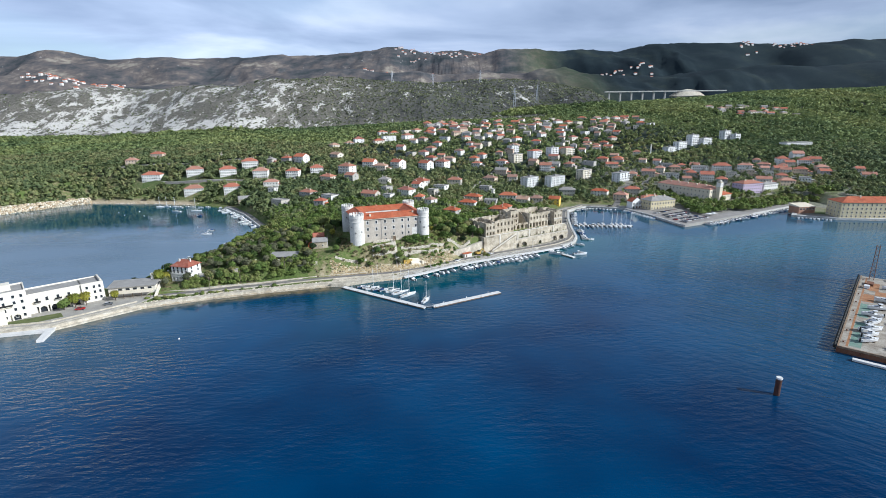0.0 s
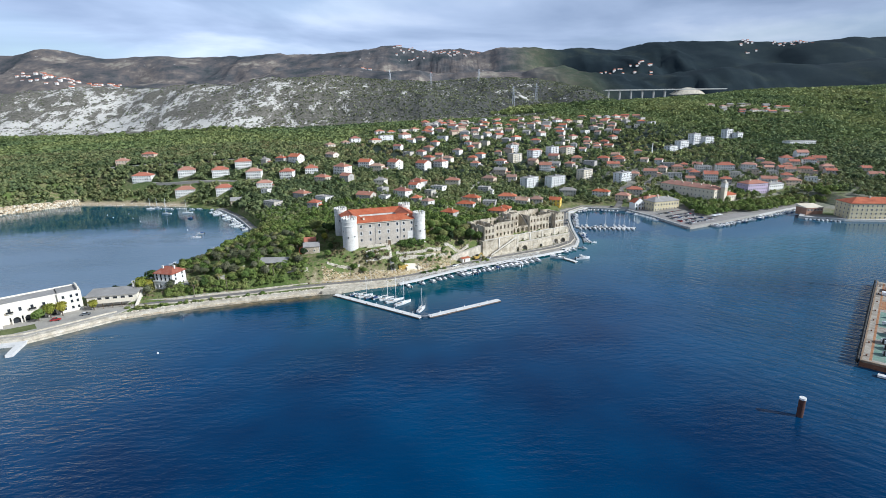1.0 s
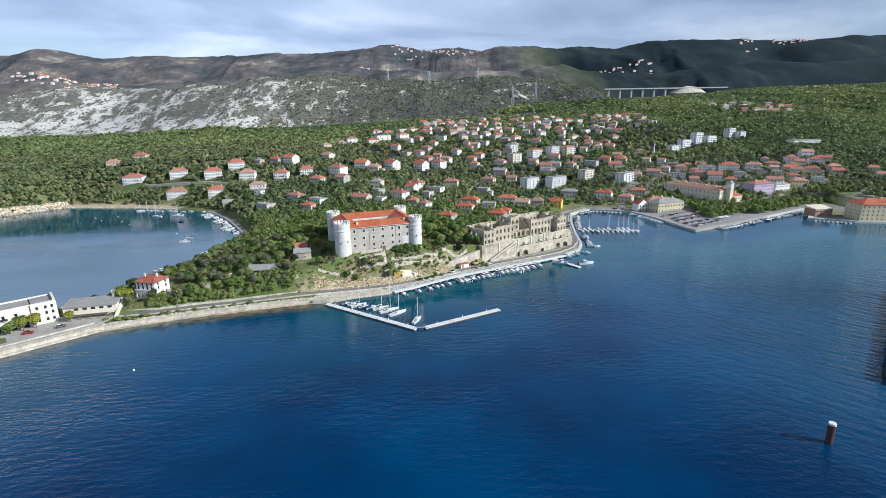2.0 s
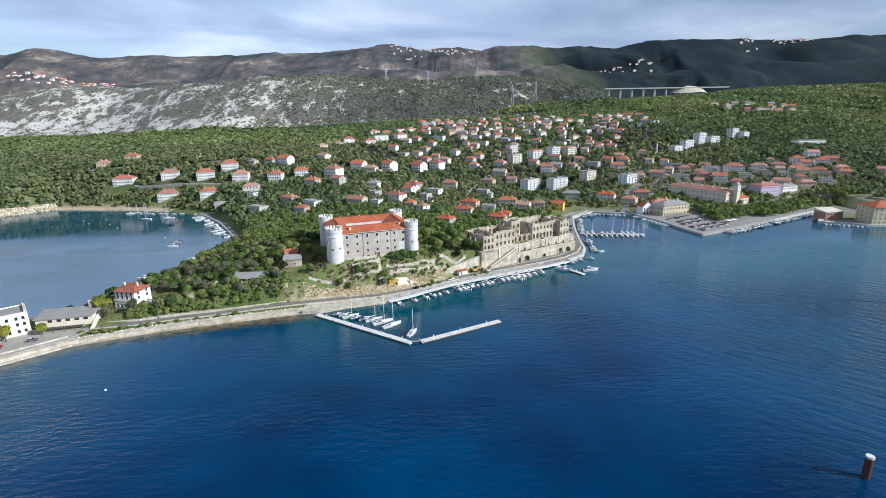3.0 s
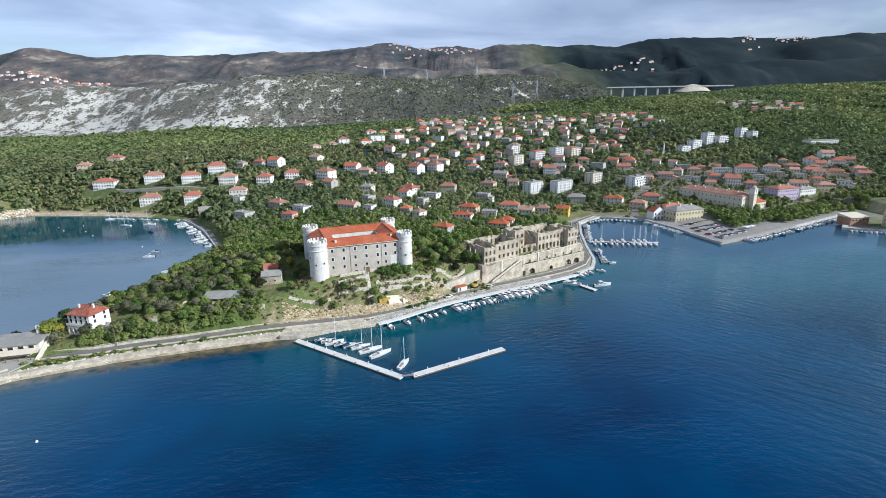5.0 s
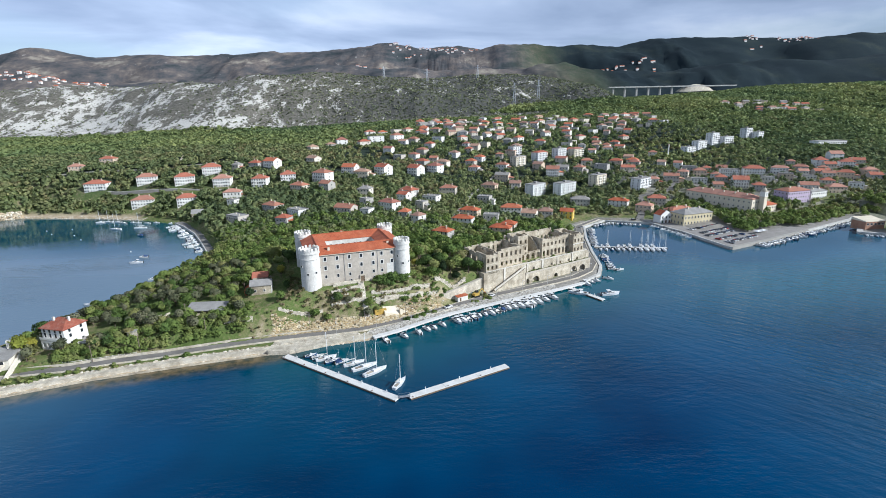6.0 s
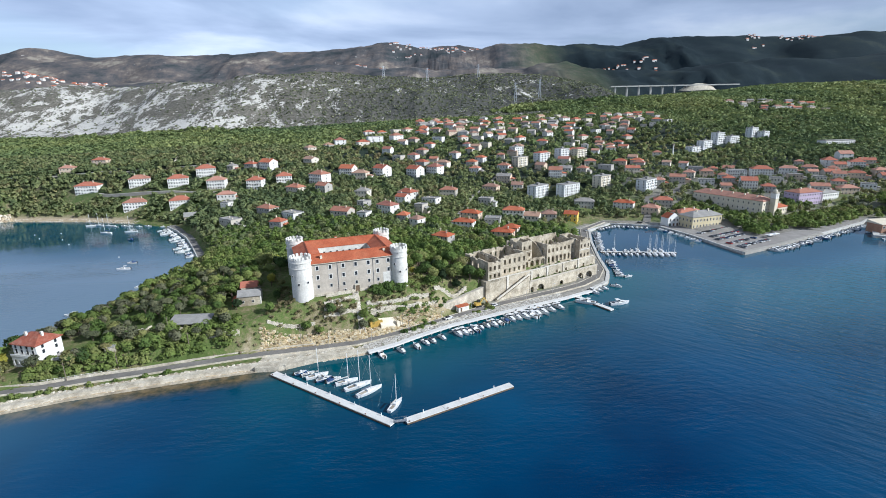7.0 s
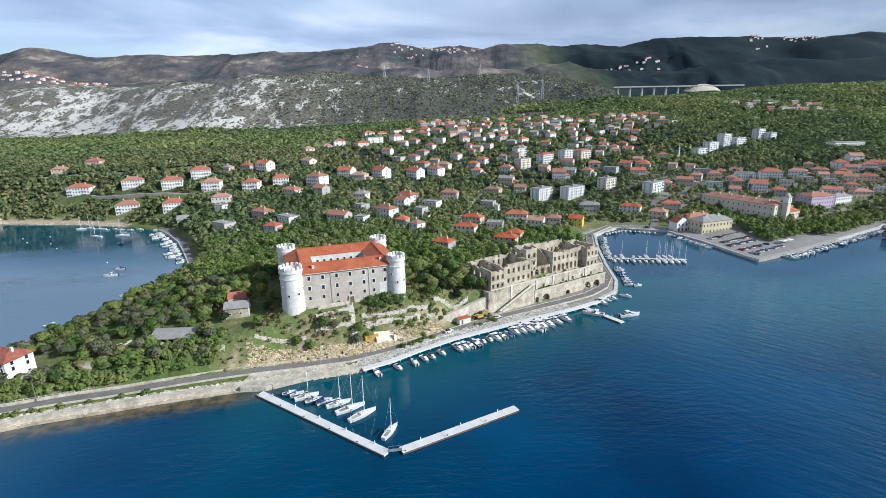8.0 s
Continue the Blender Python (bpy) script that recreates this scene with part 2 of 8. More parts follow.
HEAD_GREENS = [(0.07, 0.115, 0.036), (0.115, 0.175, 0.046), (0.165, 0.225, 0.06), (0.215, 0.255, 0.08), (0.25, 0.235, 0.105)]
# these greens carry extra blue, standing in for distance haze
TOWN_GREENS = [(0.09, 0.125, 0.064), (0.135, 0.175, 0.08), (0.19, 0.225, 0.1), (0.235, 0.25, 0.115), (0.27, 0.225, 0.12)]
M_LEAF = foliage("foliage", HEAD_GREENS, "object")
M_LEAFY = foliage("foliage_yellowing", [(0.3, 0.3, 0.05), (0.36, 0.33, 0.06), (0.24, 0.27, 0.05)], "object")
M_CYPRESS = foliage("foliage_dark", [(0.025, 0.045, 0.02), (0.04, 0.065, 0.028)], "object")
M_OLIVE = foliage("foliage_grey_green", [(0.11, 0.125, 0.07), (0.16, 0.17, 0.1), (0.2, 0.2, 0.125)], "object")
M_DRYSCRUB = foliage("dry_olive_scrub", [(0.12, 0.13, 0.05), (0.19, 0.175, 0.085), (0.25, 0.21, 0.12), (0.15, 0.16, 0.06)], "", 0.2, 0.05)
M_PLATEAU = foliage("plateau_foliage", [(0.09, 0.13, 0.065), (0.15, 0.2, 0.082), (0.22, 0.26, 0.1), (0.29, 0.305, 0.125)], "", 0.05, 0.004, 0.6)
M_KARST = foliage("karst_heath", [(0.14, 0.16, 0.105), (0.2, 0.22, 0.135), (0.25, 0.25, 0.17)], "", 0.05, 0.006, 0.5)
M_CONIFER = foliage("conifer_mass", [(0.035, 0.06, 0.032), (0.06, 0.09, 0.045)])
M_SCRUB = foliage("foliage_mass", HEAD_GREENS)
M_TOWN = foliage("garden_foliage", TOWN_GREENS)
# wood behind the old town, distance haze mixed into its greens
M_FARWOOD = foliage("hazed_wood_foliage", [(0.105, 0.145, 0.075), (0.16, 0.2, 0.09), (0.22, 0.25, 0.11)], "", 0.04, 0.005)


def ground_material():
    m = bpy.data.materials.new("ground")
    m.use_nodes = True
    nt = m.node_tree
    bsdf = nt.nodes["Principled BSDF"]
    n1, n2, n3 = noise_node(nt, 0.035, 6), noise_node(nt, 0.4, 8, 0.75), noise_node(nt, 2.0, 5, 0.75)
    grass = ramp(nt, [(0.36, (0.075, 0.105, 0.03)), (0.46, (0.11, 0.155, 0.045)), (0.525, (0.16, 0.175, 0.07)), (0.57, (0.235, 0.205, 0.115)), (0.64, (0.32, 0.275, 0.18))])
    nt.links.new(mixc(nt, n1.outputs["Fac"], n2.outputs["Fac"], 0.6), grass.inputs["Fac"])
    # karst: bare limestone breaking through scrub
    def attr(name):
        a = nt.nodes.new("ShaderNodeAttribute")
        a.attribute_name = name
        return a.outputs["Fac"]
    kn1, kn2 = noise_node(nt, 0.042, 10, 0.66, (1.0, 0.45, 1.0)), noise_node(nt, 0.2, 8, 0.75)
    kdrift = mixc(nt, kn1.outputs["Fac"], noise_node(nt, 0.006, 4, 0.6).outputs["Fac"], 0.35)
    kmix = mixc(nt, kdrift, kn2.outputs["Fac"], 0.3)
    kadd = nt.nodes.new("ShaderNodeMath")
    kadd.operation = "MULTIPLY_ADD"
    kadd.inputs[1].default_value, kadd.inputs[2].default_value = 0.42, -0.23
    nt.links.new(attr("rock"), kadd.inputs[0])
    ksum = nt.nodes.new("ShaderNodeMath")
    nt.links.new(kadd.outputs[0], ksum.inputs[0])
    nt.links.new(kmix, ksum.inputs[1])
    kfac = ramp(nt, [(0.51, (0, 0, 0)), (0.525, (1, 1, 1))])
    nt.links.new(ksum.outputs[0], kfac.inputs["Fac"])
    scrub = ramp(nt, [(0.38, (0.07, 0.075, 0.05)), (0.5, (0.15, 0.14, 0.12)), (0.62, (0.22, 0.205, 0.185))])
    nt.links.new(kn2.outputs["Fac"], scrub.inputs["Fac"])
    heath = ramp(nt, [(0.38, (0.045, 0.056, 0.062)), (0.47, (0.09, 0.09, 0.096)), (0.55, (0.15, 0.13, 0.122)), (0.63, (0.3, 0.275, 0.23))])
    nt.links.new(mixc(nt, noise_node(nt, 0.0035, 6, 0.6, (1, 1, 3)).outputs["Fac"], noise_node(nt, 0.02, 6, 0.7).outputs["Fac"], 0.4), heath.inputs["Fac"])
    scrub_c = mixc(nt, scrub.outputs[0], heath.outputs[0], attr("heath"))
    lime = ramp(nt, [(0.3, (0.4, 0.385, 0.35)), (0.7, (0.68, 0.66, 0.62))])
    nt.links.new(n2.outputs["Fac"], lime.inputs["Fac"])
    c = mixc(nt, grass.outputs[0], scrub_c, attr("scrub"))
    # woodland tone; also holds the eastern mountain's cloud shade and haze as colour
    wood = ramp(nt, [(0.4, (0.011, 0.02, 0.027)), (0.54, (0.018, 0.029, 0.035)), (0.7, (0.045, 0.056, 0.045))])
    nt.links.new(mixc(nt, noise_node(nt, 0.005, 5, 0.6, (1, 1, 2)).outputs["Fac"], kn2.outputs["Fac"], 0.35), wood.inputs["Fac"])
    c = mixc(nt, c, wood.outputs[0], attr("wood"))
    c = mixc(nt, c, lime.outputs[0], kfac.outputs[0])
    earth = ramp(nt, [(0.3, (0.3, 0.22, 0.13)), (0.5, (0.44, 0.36, 0.25)), (0.7, (0.55, 0.48, 0.37))])
    nt.links.new(n2.outputs["Fac"], earth.inputs["Fac"])
    c = mixc(nt, c, earth.outputs[0], attr("cut"))
    paved = ramp(nt, [(0.35, (0.2, 0.19, 0.17)), (0.65, (0.34, 0.32, 0.29))])
    nt.links.new(n2.outputs["Fac"], paved.inputs["Fac"])
    c = mixc(nt, c, paved.outputs[0], attr("paved"))
    fr = ramp(nt, [(0.3, (0.75,) * 3), (0.7, (1.15,) * 3)])
    nt.links.new(n3.outputs["Fac"], fr.inputs["Fac"])
    nt.links.new(mixc(nt, c, fr.outputs[0], 1.0, "MULTIPLY"), bsdf.inputs["Base Color"])
    bsdf.inputs["Roughness"].default_value = 0.95
    bsdf.inputs["Specular IOR Level"].default_value = 0.12
    b = nt.nodes.new("ShaderNodeBump")
    b.inputs["Strength"].default_value, b.inputs["Distance"].default_value = 0.6, 0.6
    nt.links.new(n2.outputs["Fac"], b.inputs["Height"])
    nt.links.new(b.outputs[0], bsdf.inputs["Normal"])
    return m


def water_material():
    m = bpy.data.materials.new("sea_water")
    m.use_nodes = True
    nt = m.node_tree
    bsdf = nt.nodes["Principled BSDF"]
    a = nt.nodes.new("ShaderNodeAttribute")
    a.attribute_name = "shallow_reflect"
    big = noise_node(nt, 0.012, 3)
    deep = ramp(nt, [(0.36, (0.0, 0.018, 0.066)), (0.64, (0.0, 0.045, 0.13))])
    nt.links.new(big.outputs["Fac"], deep.inputs["Fac"])
    c = mixc(nt, deep.outputs[0], (0.006, 0.085, 0.105), a.outputs["Fac"])
    sho = nt.nodes.new("ShaderNodeAttribute")
    sho.attribute_name = "shoal"
    bed = ramp(nt, [(0.38, (0.05, 0.05, 0.028)), (0.62, (0.19, 0.135, 0.065))])
    nt.links.new(noise_node(nt, 0.25, 5).outputs["Fac"], bed.inputs["Fac"])
    c = mixc(nt, c, bed.outputs[0], sho.outputs["Fac"])
    # lighter harbour tone: part murky water, part sky reflection put into the colour
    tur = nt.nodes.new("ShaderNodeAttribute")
    tur.attribute_name = "turbid_sheen"
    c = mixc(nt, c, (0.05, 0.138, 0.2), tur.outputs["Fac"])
    # pale sky reflection of the inner bay, put into the base colour
    sky_sheen = nt.nodes.new("ShaderNodeAttribute")
    sky_sheen.attribute_name = "sky_sheen"
    c = mixc(nt, c, (0.135, 0.195, 0.265), sky_sheen.outputs["Fac"])
    nt.links.new(c, bsdf.inputs["Base Color"])
    bsdf.inputs["IOR"].default_value = 1.33
    bsdf.inputs["Specular Tint"].default_value = (0.6, 0.84, 1.0, 1)
    ruf = nt.nodes.new("ShaderNodeAttribute")
    ruf.attribute_name = "ruffle"
    # wavelets, calmer and livelier by patches; wind-ruffled reaches are rougher
    calm = noise_node(nt, 0.013, 3, 0.55, (1.0, 1.7, 1))
    cr = ramp(nt, [(0.42, (0.12,) * 3), (0.62, (1,) * 3)])
    nt.links.new(calm.outputs["Fac"], cr.inputs["Fac"])
    rr = nt.nodes.new("ShaderNodeMapRange")
    rr.inputs["To Min"].default_value, rr.inputs["To Max"].default_value = 0.05, 0.3
    nt.links.new(ruf.outputs["Fac"], rr.inputs["Value"])
    nt.links.new(rr.outputs[0], bsdf.inputs["Roughness"])
    swell = noise_node(nt, 0.06, 2, 0.5, (0.8, 2.4, 1))
    w1 = noise_node(nt, 0.2, 3, 0.55, (0.8, 2.4, 1))
    w2 = noise_node(nt, 0.75, 3, 0.5, (1.0, 1.9, 1))
    g = nt.nodes.new("ShaderNodeNewGeometry")
    turn = nt.nodes.new("ShaderNodeMapping")
    turn.inputs["Rotation"].default_value = (0, 0, radians(68))
    nt.links.new(g.outputs["Position"], turn.inputs["Vector"])
    bands = nt.nodes.new("ShaderNodeTexWave")
    for key, val in (("Scale", 0.085), ("Distortion", 16.0), ("Detail", 3.0), ("Detail Scale", 0.35), ("Detail Roughness", 0.6)):
        bands.inputs[key].default_value = val
    nt.links.new(turn.outputs[0], bands.inputs["Vector"])
    h = mixc(nt, w1.outputs["Fac"], w2.outputs["Fac"], 0.25)
    h = mixc(nt, h, bands.outputs["Fac"], 0.07)
    h = mixc(nt, h, swell.outputs["Fac"], 0.2)
    hs = mixc(nt, (0.5, 0.5, 0.5), h, cr.outputs[0])
    # slanting wind wavelets out in the open harbour
    lean = nt.nodes.new("ShaderNodeMapping")
    lean.inputs["Rotation"].default_value = (0, 0, radians(38))
    nt.links.new(g.outputs["Position"], lean.inputs["Vector"])
    long_ = nt.nodes.new("ShaderNodeMapping")
    long_.inputs["Scale"].default_value = (0.09, 0.34, 1)
    nt.links.new(lean.outputs[0], long_.inputs["Vector"])
    crest = nt.nodes.new("ShaderNodeTexNoise")
    for key, val in (("Scale", 1.0), ("Detail", 3.0), ("Roughness", 0.55)):
        crest.inputs[key].default_value = val
    nt.links.new(long_.outputs[0], crest.inputs["Vector"])
    live = nt.nodes.new("ShaderNodeAttribute")
    live.attribute_name = "lively"
    lf = nt.nodes.new("ShaderNodeMath")
    lf.operation = "MULTIPLY"
    lf.inputs[1].default_value = 0.8
    nt.links.new(live.outputs["Fac"], lf.inputs[0])
    hs = mixc(nt, hs, crest.outputs["Fac"], lf.outputs[0])
    lee = nt.nodes.new("ShaderNodeAttribute")
    lee.attribute_name = "lee"
    hs = mixc(nt, hs, (0.5, 0.5, 0.5), lee.outputs["Fac"])
    b = nt.nodes.new("ShaderNodeBump")
    b.inputs["Strength"].default_value, b.inputs["Distance"].default_value = 0.65, 2.1
    nt.links.new(hs, b.inputs["Height"])
    nt.links.new(b.outputs[0], bsdf.inputs["Normal"])
    return m


# ---- mesh tools ----
class Build:
    """Gathers boxes, prisms and tubes into one mesh."""

    def __init__(self):
        self.v, self.f, self.mi, self.cur = [], [], [], 0

    def add(self, verts, faces):
        n = len(self.v)
        self.v += [tuple(p) for p in verts]
        for f in faces:
            self.f.append([n + i for i in f])
            self.mi.append(self.cur)
        return self

    def box(self, x0, y0, z0, x1, y1, z1):
        return self.add([(x0, y0, z0), (x1, y0, z0), (x1, y1, z0), (x0, y1, z0), (x0, y0, z1), (x1, y0, z1), (x1, y1, z1), (x0, y1, z1)],
                        [(0, 3, 2, 1), (4, 5, 6, 7), (0, 1, 5, 4), (1, 2, 6, 5), (2, 3, 7, 6), (3, 0, 4, 7)])

    def beam(self, a, b, w, h):
        """A straight bar from a to b, w wide and h high."""
        a, b = Vector(a), Vector(b)
        d = (b - a).normalized()
        s = d.cross(Vector((0, 0, 1)))
        s = (s.normalized() if s.length > 1e-4 else Vector((1, 0, 0))) * (w / 2)
        u = s.cross(d).normalized() * (h / 2)
        p = [q + i * s + j * u for q in (a, b) for i, j in ((-1, -1), (1, -1), (1, 1), (-1, 1))]
        return self.add(p, [(0, 1, 2, 3), (7, 6, 5, 4), (0, 4, 5, 1), (1, 5, 6, 2), (2, 6, 7, 3), (3, 7, 4, 0)])

    def prism(self, pts, z0, z1):
        """Upright prism on a plan outline; z1 may be one height for each corner."""
        n = len(pts)
        tops = z1 if isinstance(z1, (list, tuple)) else [z1] * n
        bots = z0 if isinstance(z0, (list, tuple)) else [z0] * n
        v = [(p[0], p[1], b) for p, b in zip(pts, bots)] + [(p[0], p[1], t) for p, t in zip(pts, tops)]
        return self.add(v, [tuple(range(n - 1, -1, -1)), tuple(range(n, 2 * n))] + [(i, (i + 1) % n, n + (i + 1) % n, n + i) for i in range(n)])

    def tube(self, x, y, z0, z1, r0, r1=None, n=12):
        r1 = r0 if r1 is None else r1
        v = [(x + r * math.cos(2 * math.pi * i / n), y + r * math.sin(2 * math.pi * i / n), z) for r, z in ((r0, z0), (r1, z1)) for i in range(n)]
        return self.add(v, [tuple(range(n - 1, -1, -1)), tuple(range(n, 2 * n))] + [(i, (i + 1) % n, n + (i + 1) % n, n + i) for i in range(n)])

    def mesh(self, name, *mats):
        me = bpy.data.meshes.new(name)
        me.from_pydata(self.v, [], self.f)
        for m in mats:
            me.materials.append(m)
        if len(mats) > 1:
            me.polygons.foreach_set("material_index", self.mi)
        me.update()
        return me


def part(name, b, material, parent, label="", m=None):
    """One mesh object under a thing or a part; b is a Build or a ready mesh."""
    me = b if isinstance(b, bpy.types.Mesh) else b.mesh(name, *(material if isinstance(material, (list, tuple)) else (material,)))
    ob = new(name, me)
    ob.parent = parent
    if m is not None:
        ob.matrix_basis = m
    if label:
        tagged(ob, label)
    return ob


def thing(name, label, category, m=None, group="", kind=""):
    ob = new(name)
    ob.empty_display_size = 0.5
    if m is not None:
        ob.matrix_basis = m
    return tagged(ob, label, category, group, kind)


def solid(name, b, material, label="", category="", kind="", m=None, group=""):
    ob = part(name, b, material, None, m=m)
    return tagged(ob, label, category, group, kind)


def np_mesh(name, v, tri, material, normals=None):
    me = bpy.data.meshes.new(name)
    me.vertices.add(len(v))
    me.vertices.foreach_set("co", np.ascontiguousarray(v, dtype=np.float32).ravel())
    k = tri.shape[1]
    me.loops.add(tri.size)
    me.loops.foreach_set("vertex_index", np.ascontiguousarray(tri, dtype=np.int32).ravel())
    me.polygons.add(len(tri))
    me.polygons.foreach_set("loop_start", np.arange(0, tri.size, k, dtype=np.int32))
    me.materials.append(material)
    me.update(calc_edges=True)
    if normals is not None:      # soft shading over the whole crown
        me.polygons.foreach_set("use_smooth", np.ones(len(tri), bool))
        me.normals_split_custom_set_from_vertices(normals)
    return me


# ---- the lie of the land ----
COAST_HARBOUR = [(-420, 165), (-300, 172), (-232, 190), (-207, 201), (-186, 207), (-160, 233), (-128, 247), (-90, 259), (-64, 266), (-26, 277), (-16, 283), (-5, 292),
                 (9, 302), (40, 319), (68, 333), (86, 344), (98, 356), (104, 372), (108, 403), (115, 443), (124, 480), (148, 503), (184, 490), (196, 455), (201, 431),
                 (206, 408), (240, 425), (293, 455), (353, 490), (365, 500), (352, 480), (325, 446), (354, 431), (392, 424), (520, 395), (800, 330), (6000, 100)]
COAST_BAY = [(-6000, 200), (-800, 380), (-600, 430), (-470, 500), (-440, 545), (-418, 567), (-335, 558), (-280, 545), (-236, 523), (-200, 480), (-161, 418), (-160, 395),
             (-167, 353), (-174, 314), (-180, 290), (-189, 269), (-205, 256), (-236, 238), (-300, 212), (-420, 192)]
LAND = np.array(COAST_HARBOUR + [(6000, 6000), (-6000, 6000)] + COAST_BAY, float)


def shore(X, Y):
    """Metres inland from the water's edge; minus out at sea."""
    best, inside = np.full(X.shape, 1e9), np.zeros(X.shape, bool)
    for (ax, ay), (bx, by) in zip(LAND, np.roll(LAND, -1, 0)):
        dx, dy = bx - ax, by - ay
        t = np.clip(((X - ax) * dx + (Y - ay) * dy) / (dx * dx + dy * dy), 0, 1)
        best = np.minimum(best, np.hypot(X - ax - t * dx, Y - ay - t * dy))
        if dy:
            inside ^= ((ay > Y) != (by > Y)) & (X < dx * (Y - ay) / dy + ax)
    return np.where(inside, best, -best)


SPOTS_HEADLAND = [(-42, 322, 18.2), (-60, 289, 16), (-8, 303, 15.5), (-36, 300, 17.2), (-75, 290, 13.5), (-100, 288, 13), (-95, 330, 17), (-130, 275, 8), (-150, 290, 7), (-165, 255, 3.6),
                  (-230, 215, 1.9), (-140, 340, 7), (-120, 390, 10), (-60, 390, 14), (0, 350, 16), (20, 330, 14), (60, 370, 13), (90, 400, 10), (30, 430, 9)]
SPOTS_TOWN = [(115, 490, 5), (-162, 472, 8), (-70, 460, 16), (-15, 490, 16), (-111, 579, 29), (-179, 582, 23), (-304, 600, 26), (-347, 590, 22), (-380, 640, 40), (-244, 672, 50),
              (105, 600, 9), (211, 590, 13), (371, 575, 13), (270, 520, 4), (461, 610, 15), (577, 780, 36), (406, 831, 31), (288, 853, 36), (524, 927, 40), (0, 700, 32)]
SPOTS_UPLAND = [(150, 720, 30), (-117, 930, 62), (67, 930, 70), (387, 940, 66), (-900, 1150, 46), (-400, 1150, 62), (100, 1150, 82), (700, 1180, 92), (-600, 800, 45), (900, 900, 55),
                (1500, 900, 60), (-1500, 900, 35), (1500, 1300, 110)]
SPOTS = np.array(SPOTS_HEADLAND + SPOTS_TOWN + SPOTS_UPLAND, float)


def bell(d):
    return np.sqrt(d * d + 15.0 ** 2)


def _weights():
    d = np.hypot(SPOTS[:, 0][:, None] - SPOTS[:, 0], SPOTS[:, 1][:, None] - SPOTS[:, 1])
    return np.linalg.solve(bell(d), SPOTS[:, 2] - 20)


SPOT_W = _weights()


def smooth(a, b, x):
    t = np.clip((x - a) / (b - a), 0, 1)
    return t * t * (3 - 2 * t)


def waves(X, Y, size, seed, octaves=4):
    """Cheap rolling relief from crossed sines, about -1 to 1."""
    rng = np.random.RandomState(seed)
    out, amp = np.zeros(X.shape), 1.0
    for o in range(octaves):
        for k in range(4):
            a, p = rng.uniform(0, 2 * math.pi, 2)
            w = 2 * math.pi / (size * rng.uniform(0.7, 1.4))
            out += amp * 0.4 * np.sin((X * math.cos(a) + Y * math.sin(a)) * w + p + 1.5 * np.sin((X * math.sin(a) - Y * math.cos(a)) * w * 0.6 + 2 * p))
        amp, size = amp * 0.5, size * 0.47
    return out


def crest(X, Y, line, xs, zs, front, back):
    """A ridge running across: crest heights zs at xs along y = line."""
    top = np.interp(X, xs, zs)
    d = Y - line
    return top, np.where(d < 0, smooth(-front, 0, d), smooth(back, 0, d))


BANK_FOOT = [(-66, 274.5), (-48, 278.5), (-31, 283), (-14, 292), (4, 303.5), (22, 316)]


